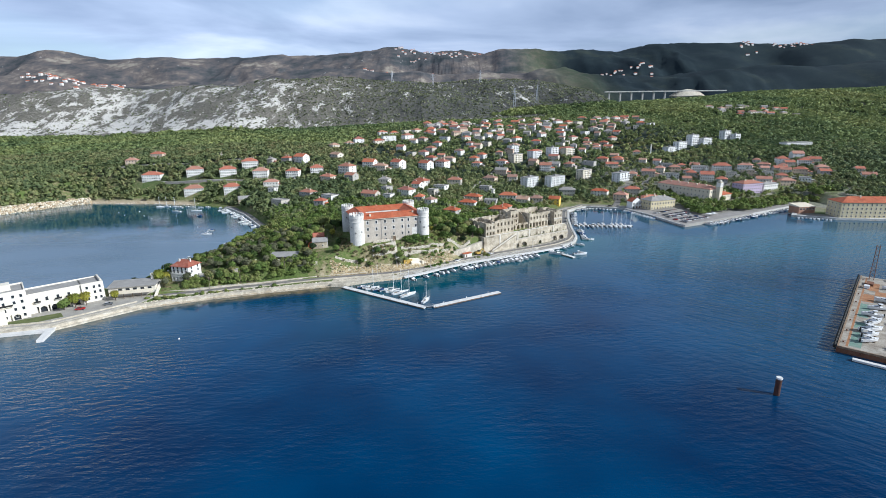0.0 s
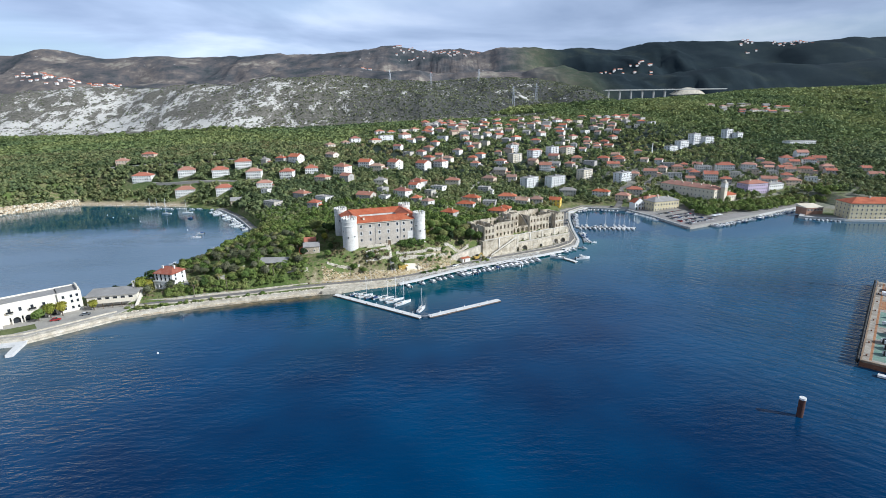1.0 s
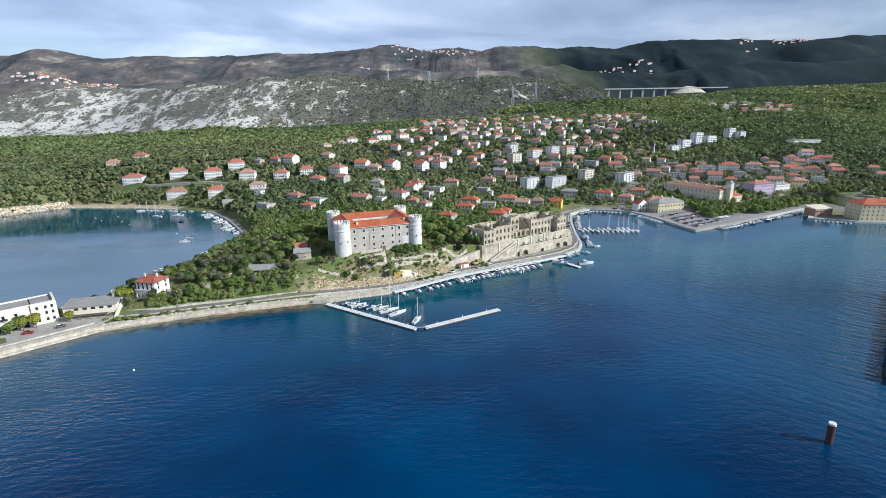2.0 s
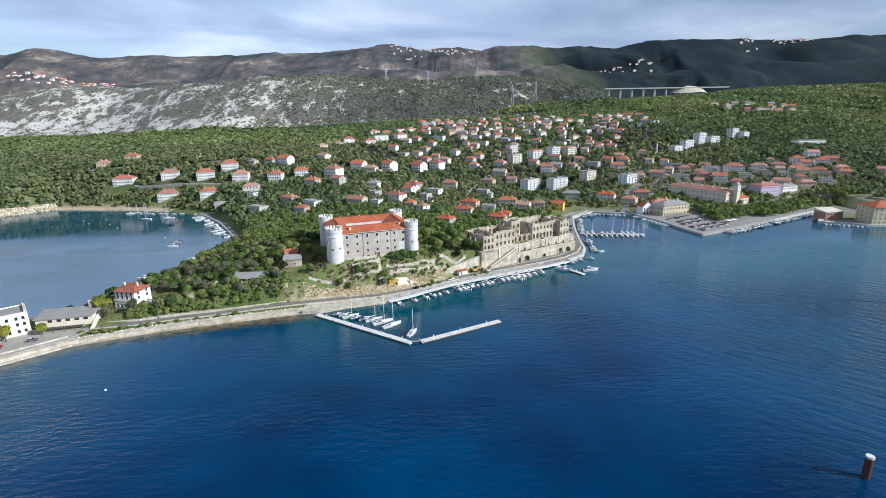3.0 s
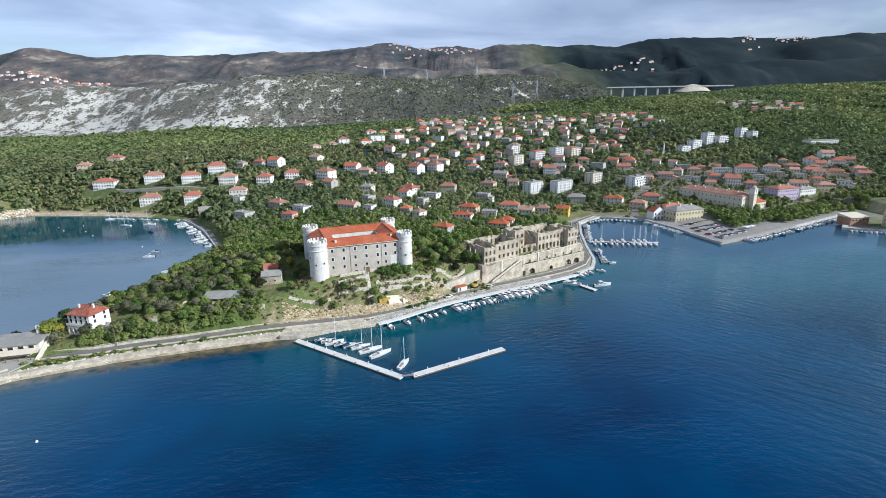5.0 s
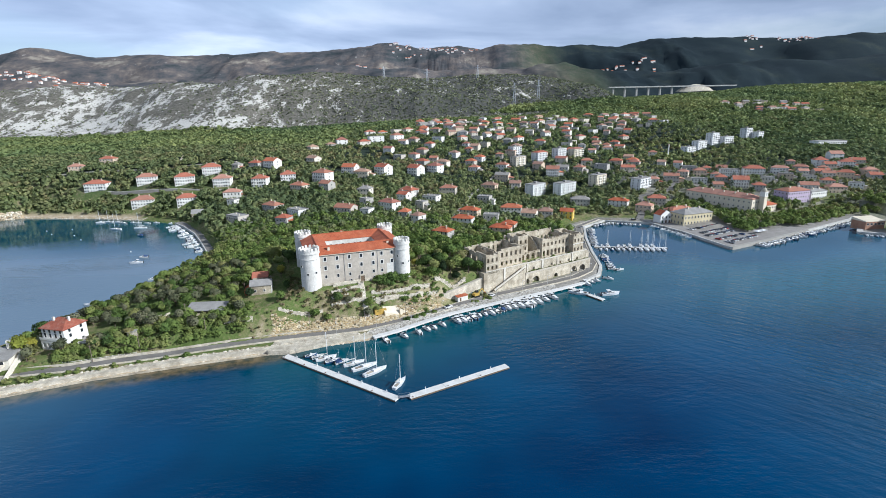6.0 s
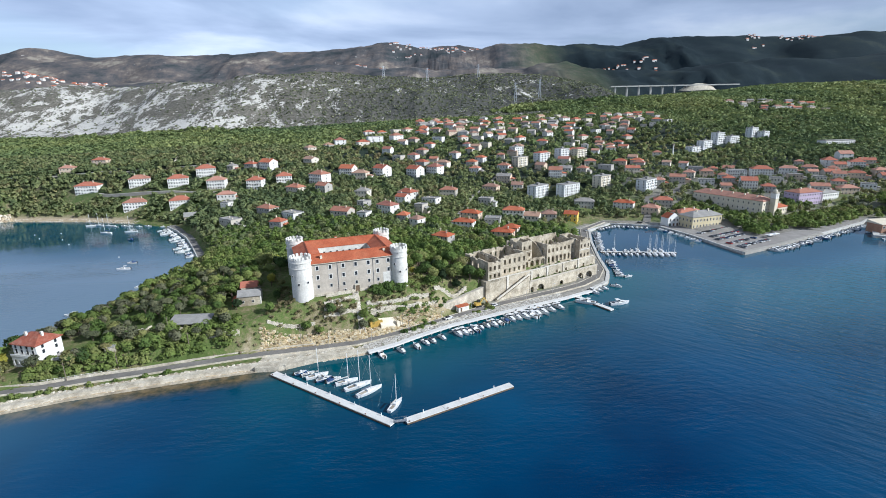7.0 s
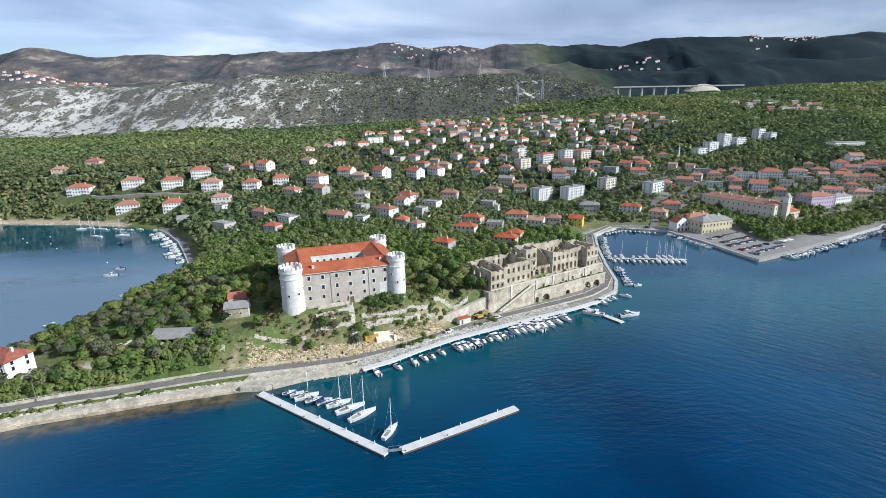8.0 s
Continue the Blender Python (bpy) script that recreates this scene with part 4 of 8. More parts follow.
def ruin():
    rnd = random.Random(5)
    c = thing("ruined_building", "long roofless stone ruin with rows of empty windows", "ruin", pose(RX, RY, RZ, 0, 0, R_ROT))

    def storeys(x0, x1, step, rows, w=1.2, arch_row=None):
        n = max(1, int((x1 - x0) / step))
        hs, ar = [], []
        for i in range(n):
            for k, (f, h) in enumerate(rows):
                o = (x0 + (i + 0.5) * (x1 - x0) / n, w if arch_row != k else step * 0.62, f, h)
                hs.append(o)
                if arch_row == k:
                    ar.append(o)
        return hs, ar

    def block(name, x0, x1, y0, y1, h, step, rows, arch_row=None, hback=None, rows_back=None):
        p = thing(name, "", "")
        p.parent, p.matrix_basis = c, pose(x0, y0, 0)
        for k in list(p.keys()):
            del p[k]
        L, D = x1 - x0, y1 - y0
        hs, ar = storeys(0, L, step, rows, 1.35, arch_row=arch_row)
        part("front_wall", holed_wall(Build(), L, -1, h, hs, 0.8, ar, rnd), M_RUIN, p)
        hs, _ = storeys(0, L, step, rows_back or rows)
        part("back_wall", holed_wall(Build(), L, -1, hback or h, hs, 0.8, (), rnd), M_RUIN, p, m=pose(0, D - 0.8, 0))
        hs, _ = storeys(0, D, 4.2, rows)
        for xx in (0.8, L):
            part("side_wall", holed_wall(Build(), D - 1.6, -1, h - (0.3 if xx > 1 else 0), hs, 0.8, (), rnd), M_RUIN, p, m=pose(xx, 0.8, 0, 0, 0, 90))
        k = 0.0
        while k + 8 < L - 2:
            k += 8.0 + rnd.random() * 2
            if k < L - 3:
                part("cross_wall", holed_wall(Build(), D - 1.7, -1, h - 1.5 - rnd.random() * 3, [(D * 0.35, 1.2, 0, 2.4)], 0.5, (), rnd), M_RUIN, p, m=pose(k, 0.85, 0, 0, 0, 90))
        return p
    rowsA = ((1.0, 2.9), (4.4, 6.4), (7.4, 9.0))
    a = block("west_wing", 0, 8.5, 0, 20, 10.2, 2.8, ((1.2, 3.4), (5.2, 7.6)))
    part("string_course", Build().box(-0.15, -0.2, 4.2, 8.6, 0.0, 4.5), M_STONE, a)
    block("link_range", 8.5, 28, 3.2, 20, 10.4, 3.2, ((1.0, 3.2), (5.6, 8.2)))
    block("central_range", 28, 44, 5.2, 20, 5.0, 3.9, ((0.0, 2.6),), arch_row=0, hback=13.6, rows_back=((0.6, 3.2), (5.2, 7.6), (9.4, 11.6)))
    block("arcaded_range", 44, 65.5, 4.2, 20, 11.4, 2.9, ((0.4, 3.2), (6.4, 8.6)), arch_row=0, hback=12.4)
    d = block("east_pavilion", 65.5, 74, 0.4, 17, 11.6, 2.8, ((1.2, 3.4), (6.6, 8.8)))
    part("string_course", Build().box(-0.15, -0.2, 5.4, 8.65, 0.0, 5.7), M_LIME, d)
    tb = block("tall_bay", 30.0, 37.4, 9.2, 19.0, 13.8, 3.6, ((0.6, 2.8), (4.8, 7.0), (9.0, 11.2)))
    part("string_course", Build().box(-0.1, -0.18, 8.0, 7.5, 0.0, 8.25), M_STONE, tb)
    # sloping gable remnants beside the tall range
    for x, k in ((27.0, 0.82), (42.4, 0.95)):
        prof = [(6.1, -1), (6.1, 4.6 * k), (7.6, 7.4 * k), (10, 9.9 * k), (13, 11.8 * k), (16, 12.8 * k), (19.1, 13.2 * k), (19.1, -1)]
        n = len(prof)
        b = Build()
        b.add([(xx, y, z) for xx in (x, x + 0.7) for y, z in prof], [tuple(range(n)), tuple(range(2 * n - 1, n - 1, -1))] + [(i, i + n, (i + 1) % n + n, (i + 1) % n) for i in range(n)])
        part("gable_remnant", b, M_RUIN, c, "rounded sloping remnant of a gable wall")
    # rubble on the open floors
    b = Build()
    for i in range(140):
        x, y, s = rnd.uniform(1, 73), rnd.uniform(8, 19), rnd.uniform(0.3, 1.3)
        b.add([(x - s, y, -0.1), (x, y - s, -0.1), (x + s, y, -0.1), (x, y + s, -0.1), (x + rnd.uniform(-.2, .2), y, s * rnd.uniform(0.5, 1.2))], [(0, 1, 4), (1, 2, 4), (2, 3, 4), (3, 0, 4)])
    part("rubble", b, M_RUIN, c)
    return c


ruin()


M_WALLFACE = surface("weathered_wall_face", [(0.36, 0.31, 0.23), (0.6, 0.53, 0.41), (0.74, 0.68, 0.56)], 0.92, 0.3, 1.6, 0.45, 0.6)


def terrace():
    """The arcaded retaining walls below the ruin, filled to the terrace behind."""
    c = thing("retaining_wall", "tall pale stone retaining walls with blind arches and a ramped stair", "wall", pose(RX, RY, 1.6, 0, 0, R_ROT), kind="structure")
    h = RZ - 1.6
    b = Build()
    b.box(0, 0.9, -1.5, R_LEN + 3, 21, h)
    b.prism([(R_LEN + 3, 0.9), (R_LEN + 9, 3.5), (R_LEN + 13, 9), (R_LEN + 12, 21), (R_LEN + 3, 21)], -1.5, h - 2.5)
    part("terrace_fill", b, M_WALLFACE, c)
    arches = [(27.6, 2.2, -1.4, 2.2), (33.7, 5.2, -1.4, 1.1), (49.4, 2.8, -1.4, 1.2), (64, 5.4, -1.4, 1.2), (71.2, 5.4, -1.4, 1.2)]
    upper = [(34 + 7.0 * i, 1.5, 6.6, 8.4) for i in range(6)]
    part("arched_wall", holed_wall(Build(), 52, -1.5, 6.2, [(q[0] - 26, *q[1:]) for q in arches], 0.9, [(q[0] - 26, *q[1:]) for q in arches], y=-2.4), M_WALLFACE, c, m=pose(26, 0, 0))
    part("ledge_grass", Build().box(26, -2.05, 6.1, 78, -0.02, 6.45), surface("ledge_turf", [(0.1, 0.13, 0.04), (0.2, 0.18, 0.09)], 0.95, 0.6, 3.0, 0.4, 0.4), c, "rough grass on the ledge")
    part("ledge", Build().box(26, -1.5, 4.6, 78, -0.02, 6.1), M_WALLFACE, c)
    part("upper_wall", holed_wall(Build(), R_LEN + 3, -1.5, h + 0.5, upper, 0.9), M_WALLFACE, c)
    part("parapet", Build().box(26, -2.6, 6.2, 78, -2.1, 7.0), M_STONE_PIECE, c)
    part("coping", Build().box(-0.2, -0.25, h + 0.5, R_LEN + 3.2, 0.5, h + 0.75), M_STONE_PIECE, c)
    # buttress and the long ramp up the face
    part("buttress", Build().box(-2.2, -1.2, -1.5, 0.2, 6, h + 0.4), M_RUIN, c)
    ramp_b = Build()
    n = 26
    for i in range(n):
        ramp_b.box(4 + i * 0.85, -2.2, -1.5, 4 + (i + 1) * 0.85, -0.02, 0.2 + i * (h - 1.2) / n)
    part("stair_ramp", ramp_b, M_WALLFACE, c, "long straight stone stair climbing the wall")
    part("stair_parapet", Build().beam((4, -2.3, 1.3), (26, -2.3, h), 0.35, 1.0), M_STONE_PIECE, c)
    for x in (12.0, 28.5, 40.0, 52.0, 64.0):
        part("pilaster", Build().box(x, -0.35, -1.5, x + 1.1, 0, h + 0.4), M_STONE_PIECE, c)
    return c


terrace()

# ---- quays, road and walls ----
ROAD = [(-172, 247), (-157, 247.5), (-141, 250.5), (-126, 256), (-110, 260.5), (-93, 266.5), (-79, 271), (-66, 274.5), (-48, 278.5), (-31, 283), (-14, 292), (4, 303.5), (22, 316), (36, 324.5), (68, 341.5), (82, 350), (93, 361), (100, 376), (103, 403), (110, 443), (119, 480), (144, 508), (180, 500)]
SHORE_ROAD = COAST_HARBOUR[5:22]


M_WALKWAY = surface("worn_concrete", [(0.66, 0.64, 0.59), (0.76, 0.74, 0.7)], 0.85, 0.3, 2.0, 0.2, 0.2)


def quays():
    solid("road", ribbon(Build(), ROAD, 2.1, 2.1, 0.6, 2.25), M_ASPHALT, "narrow grey asphalt shore road", "road", "structure")
    kb = ribbon(Build(), ROAD, -2.1, 2.5, 0.6, 2.4)
    ribbon(kb, ROAD[8:], 2.45, -2.1, 0.6, 2.4)
    solid("kerb", kb, M_STONE, "pale stone kerb along the shore road", "kerb", "structure")
    solid("road_wall", ribbon(Build(), ROAD[1:9], 3.0, -2.5, 0.6, 3.05), M_STONE, "low pale stone wall on the inland side of the road", "wall", "structure")
    west = COAST_HARBOUR[5:10]
    solid("quay_wall", ribbon(Build(), west, 2.6, 0.6, -2.5, 1.85), M_STONE, "weathered pale stone quay edge", "quay", "structure")
    solid("shore_ledge", ribbon(Build(), COAST_HARBOUR[5:9], -0.6, 2.3, -2.5, 0.3), M_RUIN, "low brown rock ledge at the water's edge", "ledge", "structure")
    solid("quay_ledge", ribbon(Build(), COAST_HARBOUR[2:6], -0.8, 2.4, -2.5, 0.75), M_STONE, "lower pale stone step along the hotel quay", "quay", "structure")
    solid("quay_parapet", ribbon(Build(), COAST_HARBOUR[2:6], 4.6, -4.0, 0.5, 2.95), M_STONE, "low pale wall along the forecourt", "wall", "structure")
    solid("quay_west", ribbon(Build(), COAST_HARBOUR[1:6], 4.0, 0.8, -2.5, 2.1), M_STONE, "pale concrete quay before the hotel", "quay", "structure")
    mid = COAST_HARBOUR[9:16]
    solid("promenade", ribbon(Build(), mid, -0.1, 2.4, 0.8, 1.5), M_PONTOON, "white concrete mooring walkway on piles", "walkway", "structure")
    pb = Build()
    for i in range(int(length_of(mid) / 5)):
        p, _ = along(mid, i * 5 + 1)
        q = Vector((p.x + 1.0, p.y - 1.6))
        pb.tube(q.x, q.y, -2.5, 0.8, 0.25, 0.25, 8)
    solid("walkway_piles", pb, M_CONCRETE, "round concrete piles under the walkway", "pile", "structure")
    solid("harbour_quay", ribbon(Build(), COAST_HARBOUR[15:30], 1.0, 0.7, -2.5, 1.92), M_CONCRETE, "concrete harbour quay with a pale edge", "quay", "structure")
    solid("quay_east", ribbon(Build(), COAST_HARBOUR[29:36], 4.0, 0.8, -2.5, 1.9), M_CONCRETE, "stone quay below the long building", "quay", "structure")
    solid("harbour_square", ribbon(Build(), COAST_HARBOUR[17:23], 11.0, -2.5, 0.6, 1.86), M_PAVING, "pale paved square round the head of the harbour", "pavement", "structure")
    # the parking mole
    solid("car_park", Build().prism([(184, 492), (196.5, 456), (201.5, 432), (206, 410.5), (240, 427), (292, 457), (352, 492), (350, 500), (285, 466), (262, 456), (238, 474), (205, 496)], -1, 1.98), surface("worn_asphalt", [(0.26, 0.24, 0.225), (0.34, 0.32, 0.3)], 0.92, 0.15, 1.5, 0.25, 0.1), "asphalt car park on a broad mole", "car park", "structure")
    solid("mole_edge", ribbon(Build(), COAST_HARBOUR[25:28], 1.6, 0.9, -2, 2.06), M_PAVING, "pale concrete edge of the mole", "quay", "structure")
    # armour stones between the road and the walkway, and loose rock along the western shore
    rnd = random.Random(8)

    def stones(line, near, far, count, big, zlo, zhi, name, label, mat, lie=False):
        v, f = [], []
        L = length_of(line)
        for i in range(count):
            p, a = along(line, rnd.uniform(0, L))
            nrm = Vector((-math.sin(radians(a)), math.cos(radians(a))))
            w = rnd.random()
            q = p + nrm * (near + (far - near) * w)
            s = big * rnd.uniform(0.5, 1.2)
            z = max(zlo + (zhi - zlo) * w, ground(q.x, q.y)) if lie else zlo + (zhi - zlo) * w
            k = len(v)
            for dx, dy, dz in ((-1, -1, -1), (1, -1, -1), (1, 1, -1), (-1, 1, -1), (-1, -1, 1), (1, -1, 1), (1, 1, 1), (-1, 1, 1)):
                v.append((q.x + s * dx * rnd.uniform(0.5, 1), q.y + s * dy * rnd.uniform(0.5, 1), z + 0.6 * s * dz * rnd.uniform(0.5, 1)))
            f += [[k + j for j in g] for g in ((0, 3, 2, 1), (4, 5, 6, 7), (0, 1, 5, 4), (1, 2, 6, 5), (2, 3, 7, 6), (3, 0, 4, 7))]
        b = Build()
        b.v, b.f, b.mi = v, f, [0] * len(f)
        solid(name, b, mat, label, "rocks", "stuff")
    m_rock = surface("armour_stone", [(0.52, 0.49, 0.44), (0.64, 0.61, 0.56), (0.36, 0.33, 0.29), (0.7, 0.68, 0.63), (0.44, 0.41, 0.36)], 0.92, 0.5, 3.0, 0.3, 0.5, pick="island")
    stones(mid[:6], 0.1, 3.4, 2900, 0.44, 1.25, 2.35, "armour_stones", "heap of pale armour stones below the road", m_rock)
    stones(COAST_HARBOUR[4:10], -1.4, 2.6, 2700, 0.5, -0.3, 2.05, "shore_rocks", "broken pale rock along the shore", surface("shore_stone", [(0.6, 0.54, 0.43), (0.7, 0.64, 0.53), (0.42, 0.36, 0.27), (0.76, 0.71, 0.61)], 0.92, 0.5, 3.0, 0.35, 0.5, pick="island"))
    m_cliff = surface("cliff_stone", [(0.6, 0.5, 0.36), (0.7, 0.62, 0.48), (0.48, 0.38, 0.25), (0.74, 0.68, 0.57)], 0.92, 0.5, 2.0, 0.35, 0.5, pick="island")
    stones(COAST_BAY[5:8], -1, 4, 500, 0.7, -0.1, 1.6, "beach_rocks", "tan boulders along the wooded shore", m_cliff)
    stones(COAST_BAY[2:6], -1.5, 5, 1300, 1.7, -0.2, 7.0, "shore_cliff", "low broken cliff of tan rock under the wood", m_cliff)
    BAY_QUAY = [(-240, 524), (-222, 506), (-200, 479), (-180, 448), (-161, 417)]
    solid("bay_quay", ribbon(Build(), BAY_QUAY, 5.5, 0.6, -2, 1.95), M_ASPHALT, "grey quay road beside the inner bay", "quay", "structure")
    solid("bay_quay_edge", ribbon(Build(), BAY_QUAY, -0.62, 1.3, -2, 2.05), M_CONCRETE, "pale concrete edge of the bay quay", "quay", "structure")
    stones([(-70, 278.5), (-48, 283), (-31, 287.3), (-18, 294.5), (-6, 303), (4, 310)], -2.4, 2.8, 1500, 0.6, 2.2, 4.6, "cut_rock", "raw yellowish rock of the road cutting", surface("cut_stone", [(0.6, 0.48, 0.28), (0.68, 0.57, 0.37), (0.46, 0.35, 0.2), (0.72, 0.64, 0.48)], 0.95, 0.5, 2.0, 0.35, 0.5, pick="island"), lie=True)
    # concrete landing by the pontoon
    solid("landing", Build().prism([(-67, 263), (-58, 263.5), (-44, 270.5), (-30, 276), (-33, 280.5), (-48, 276.5), (-67, 272)], -2, 1.9), M_STONE, "paved landing beside the pontoon", "quay", "structure")


quays()


def pontoon(name, a, b, width, label):
    a, b = Vector(a), Vector(b)
    L = (b - a).length
    rot = math.degrees(math.atan2((b - a).y, (b - a).x))
    c = thing(name, label, "pontoon", pose(a.x, a.y, 0, 0, 0, rot), "floating pontoons")
    n = max(2, round(L / 12))
    d = L / n
    for i in range(n):
        s = part("deck_section", Build().box(i * d + 0.06, -width / 2, 0.25, (i + 1) * d - 0.06, width / 2, 0.75), M_PONTOON, c)
        part("fender_strip", Build().box(i * d + 0.06, -width / 2 - 0.12, 0.05, (i + 1) * d - 0.06, -width / 2, 0.55).box(i * d + 0.06, width / 2, 0.05, (i + 1) * d - 0.06, width / 2 + 0.12, 0.55), M_DARKWOOD, s)
        part("float", Build().box(i * d + 0.4, -width / 2 + 0.2, -0.7, (i + 1) * d - 0.4, width / 2 - 0.2, 0.25), M_CONCRETE, s)
        part("service_post", Build().tube((i + 0.5) * d, width / 2 - 0.35, 0.75, 1.75, 0.16, 0.14, 8), M_GEL, c, "white service post")
        part("bollard", Build().tube(i * d + 1, -width / 2 + 0.3, 0.75, 1.05, 0.14, 0.2, 8), M_RUST, c)
    return c


pontoon("pontoon", (-59.3, 261.2), (-10.6, 228.3), 2.9, "long white floating pontoon reaching out from the quay")
pontoon("pontoon", (-6.9, 229.5), (29.7, 250.0), 2.9, "white floating pontoon lying off as a breakwater")
pontoon("pontoon", (73, 339.5), (88.2, 316.8), 2.6, "short white pontoon off the promenade")
pontoon("pontoon", (114.3, 419.6), (164, 414.0), 2.4, "white harbour pontoon lined with boats")
gang = thing("gangway", "short grey steel gangway between two pontoons", "gangway", pose(-10.4, 229.0, 0.8, 0, 0, 10))
part("gangway_deck", Build().box(0, -0.6, 0, 4.0, 0.6, 0.12), M_METAL, gang)
for s in (-0.6, 0.6):
    part("handrail", Build().beam((0, s, 1.0), (4, s, 1.0), 0.06, 0.06).beam((0.1, s, 0.1), (0.1, s, 1), 0.06, 0.06).beam((3.9, s, 0.1), (3.9, s, 1), 0.06, 0.06), M_METAL, gang)


# ---- terrace walls, stair and small works below the castle ----
M_WALLSTONE = surface("terrace_stone", [(0.56, 0.5, 0.39), (0.68, 0.62, 0.51), (0.76, 0.71, 0.61)], 0.92, 0.6, 2.5, 0.35, 0.6)
M_RUBBLE = surface("rubble_stone", [(0.62, 0.56, 0.45), (0.7, 0.64, 0.53), (0.54, 0.48, 0.37), (0.76, 0.71, 0.61)], 0.92, 0.5, 3.0, 0.3, 0.5, pick="island")


def rubble(rng, centres, sizes):
    """Rough, squarish field stones at the given places."""
    base = np.array([(x, y, z) for x in (-1, 1) for y in (-1, 1) for z in (-.7, .7)], float) * np.array([1.2, 0.9, 0.8])
    quads = np.array([(0, 1, 3, 2), (4, 6, 7, 5), (0, 4, 5, 1), (2, 3, 7, 6), (0, 2, 6, 4), (1, 5, 7, 3)])
    n = len(centres)
    v = base[None] * rng.uniform(0.7, 1.2, (n, 8, 3)) * np.asarray(sizes)[:, None, None]
    a = rng.uniform(-0.5, 0.5, n)[:, None]
    v = np.stack([v[..., 0] * np.cos(a) - v[..., 1] * np.sin(a), v[..., 0] * np.sin(a) + v[..., 1] * np.cos(a), v[..., 2]], -1) + np.asarray(centres)[:, None]
    return v.reshape(-1, 3), (quads[None] + (np.arange(n) * 8)[:, None, None]).reshape(-1, 4)


def dry_wall(a, b, h, label="low pale dry-stone terrace wall", thick=0.8):
    """Laid in courses of separate blocks, uneven along the top."""
    a, b = Vector(a), Vector(b)
    L = (b - a).length
    rot = math.degrees(math.atan2((b - a).y, (b - a).x))
    za, zb = ground(a.x, a.y), ground(b.x, b.y)
    c = thing("terrace_wall", label, "wall", pose(a.x, a.y, 0, 0, 0, rot), "terrace walls", "structure")
    n = max(2, round(L / 1.5))
    rng = np.random.RandomState(int(abs(a.x * 7 + a.y)))
    core, stones_p, stones_s = Build(), [], []
    for i in range(n):
        x0, x1 = L * i / n, L * (i + 1) / n
        p0, p1 = a + (b - a) * (i / n), a + (b - a) * ((i + 1) / n)
        zz = min(ground(p0.x + .2, p0.y - .6), ground(p1.x + .2, p1.y - .6))
        zt = max(ground(p0.x - .2, p0.y + .5), ground(p1.x - .2, p1.y + .5))
        top = max(zz + h, min(zt + 0.3, zz + h * 1.6)) - 0.2
        core.box(x0, -thick / 2 + 0.02, zz - 1.2, x1, thick / 2, top)
        k = int((x1 - x0) * (top - zz + 0.5) * 9)
        stones_p.append(np.stack([rng.uniform(x0, x1, k), rng.uniform(-thick / 2 - 0.1, thick / 2, k) * np.where(rng.uniform(0, 1, k) < 0.7, 0, 1) - thick / 2 * 0.5, zz - 0.3 + (top + 0.25 - zz + 0.3) * rng.uniform(0, 1, k)], -1))
    part("wall_core", core, M_WALLSTONE, c)
    q = np.concatenate(stones_p)
    q[:, 1] += np.where(q[:, 2] > np.percentile(q[:, 2], 80), rng.uniform(0, thick, len(q)), 0) * 0.6
    v, f = rubble(rng, q, rng.uniform(0.12, 0.24, len(q)))
    tagged(part("rubble_stones", np_mesh("rubble_stones", v, f, M_RUBBLE), None, c), kind="stuff")
    return c


dry_wall((-46.2, 297.8), (-34.6, 303.4), 1.6)
dry_wall((-46.5, 294.7), (-32.8, 300.6), 1.9)
dry_wall((-46.2, 292.8), (-38.9, 295.6), 1.3)
dry_wall((-45.9, 290.5), (-29.7, 296.4), 1.7)
dry_wall((-68, 283.2), (-49.5, 288.2), 1.3)
dry_wall((-90.7, 275.0), (-77.8, 278.4), 1.3)
for path, h in ([(-28.7, 299.2), (-20, 302.4), (-10.9, 305.9), (-1.3, 311.4)], 2.0), ([(-28.5, 297.0), (-18.6, 300.8), (-8.2, 304.6), (2.8, 311.8)], 2.5):
    for p, q in zip(path, path[1:]):
        dry_wall(p, q, h, "thick pale rubble terrace wall")
dry_wall((1.2, 315.4), (17.0, 324.6), 2.4)
big = thing("retaining_wall", "high smooth pale retaining wall beside the road", "wall", kind="structure")
part("wall_face", ribbon(Build(), [(5.5, 312.5), (15, 318.6), (27.2, 326.5)], 1.4, 0.0, 0.5, [6.5, 8.2, 10.5]), M_STONE, big)
part("coping", ribbon(Build(), [(5.5, 312.5), (15, 318.6), (27.2, 326.5)], 1.5, 0.15, [6.5, 8.2, 10.5], [6.8, 8.5, 10.8]), M_STONE_PIECE, big)

stair = thing("stair", "narrow stone stair climbing to the castle gate", "stair", kind="structure")
for i in range(30):
    p = Vector((-29.3, 289.2)).lerp(Vector((-34.3, 303.2)), i / 29)
    z = max(ground(p.x, p.y), 8.2 + i * 0.3)
    part("step", Build().box(-0.95, -0.3, -1.5, 0.95, 0.3, 0.1), M_STONE_PIECE, stair, m=pose(p.x, p.y, min(z, ground(p.x, p.y) + 0.6), 0, 0, 20))
for s in (-1.2, 1.2):
    p, q = (-29.3 + s, 289.2), (-34.3 + s, 303.2)
    part("stair_wall", Build().beam((*p, ground(*p) + 0.5), (*q, ground(*q) + 0.5), 0.4, 1.6), M_STONE, stair)

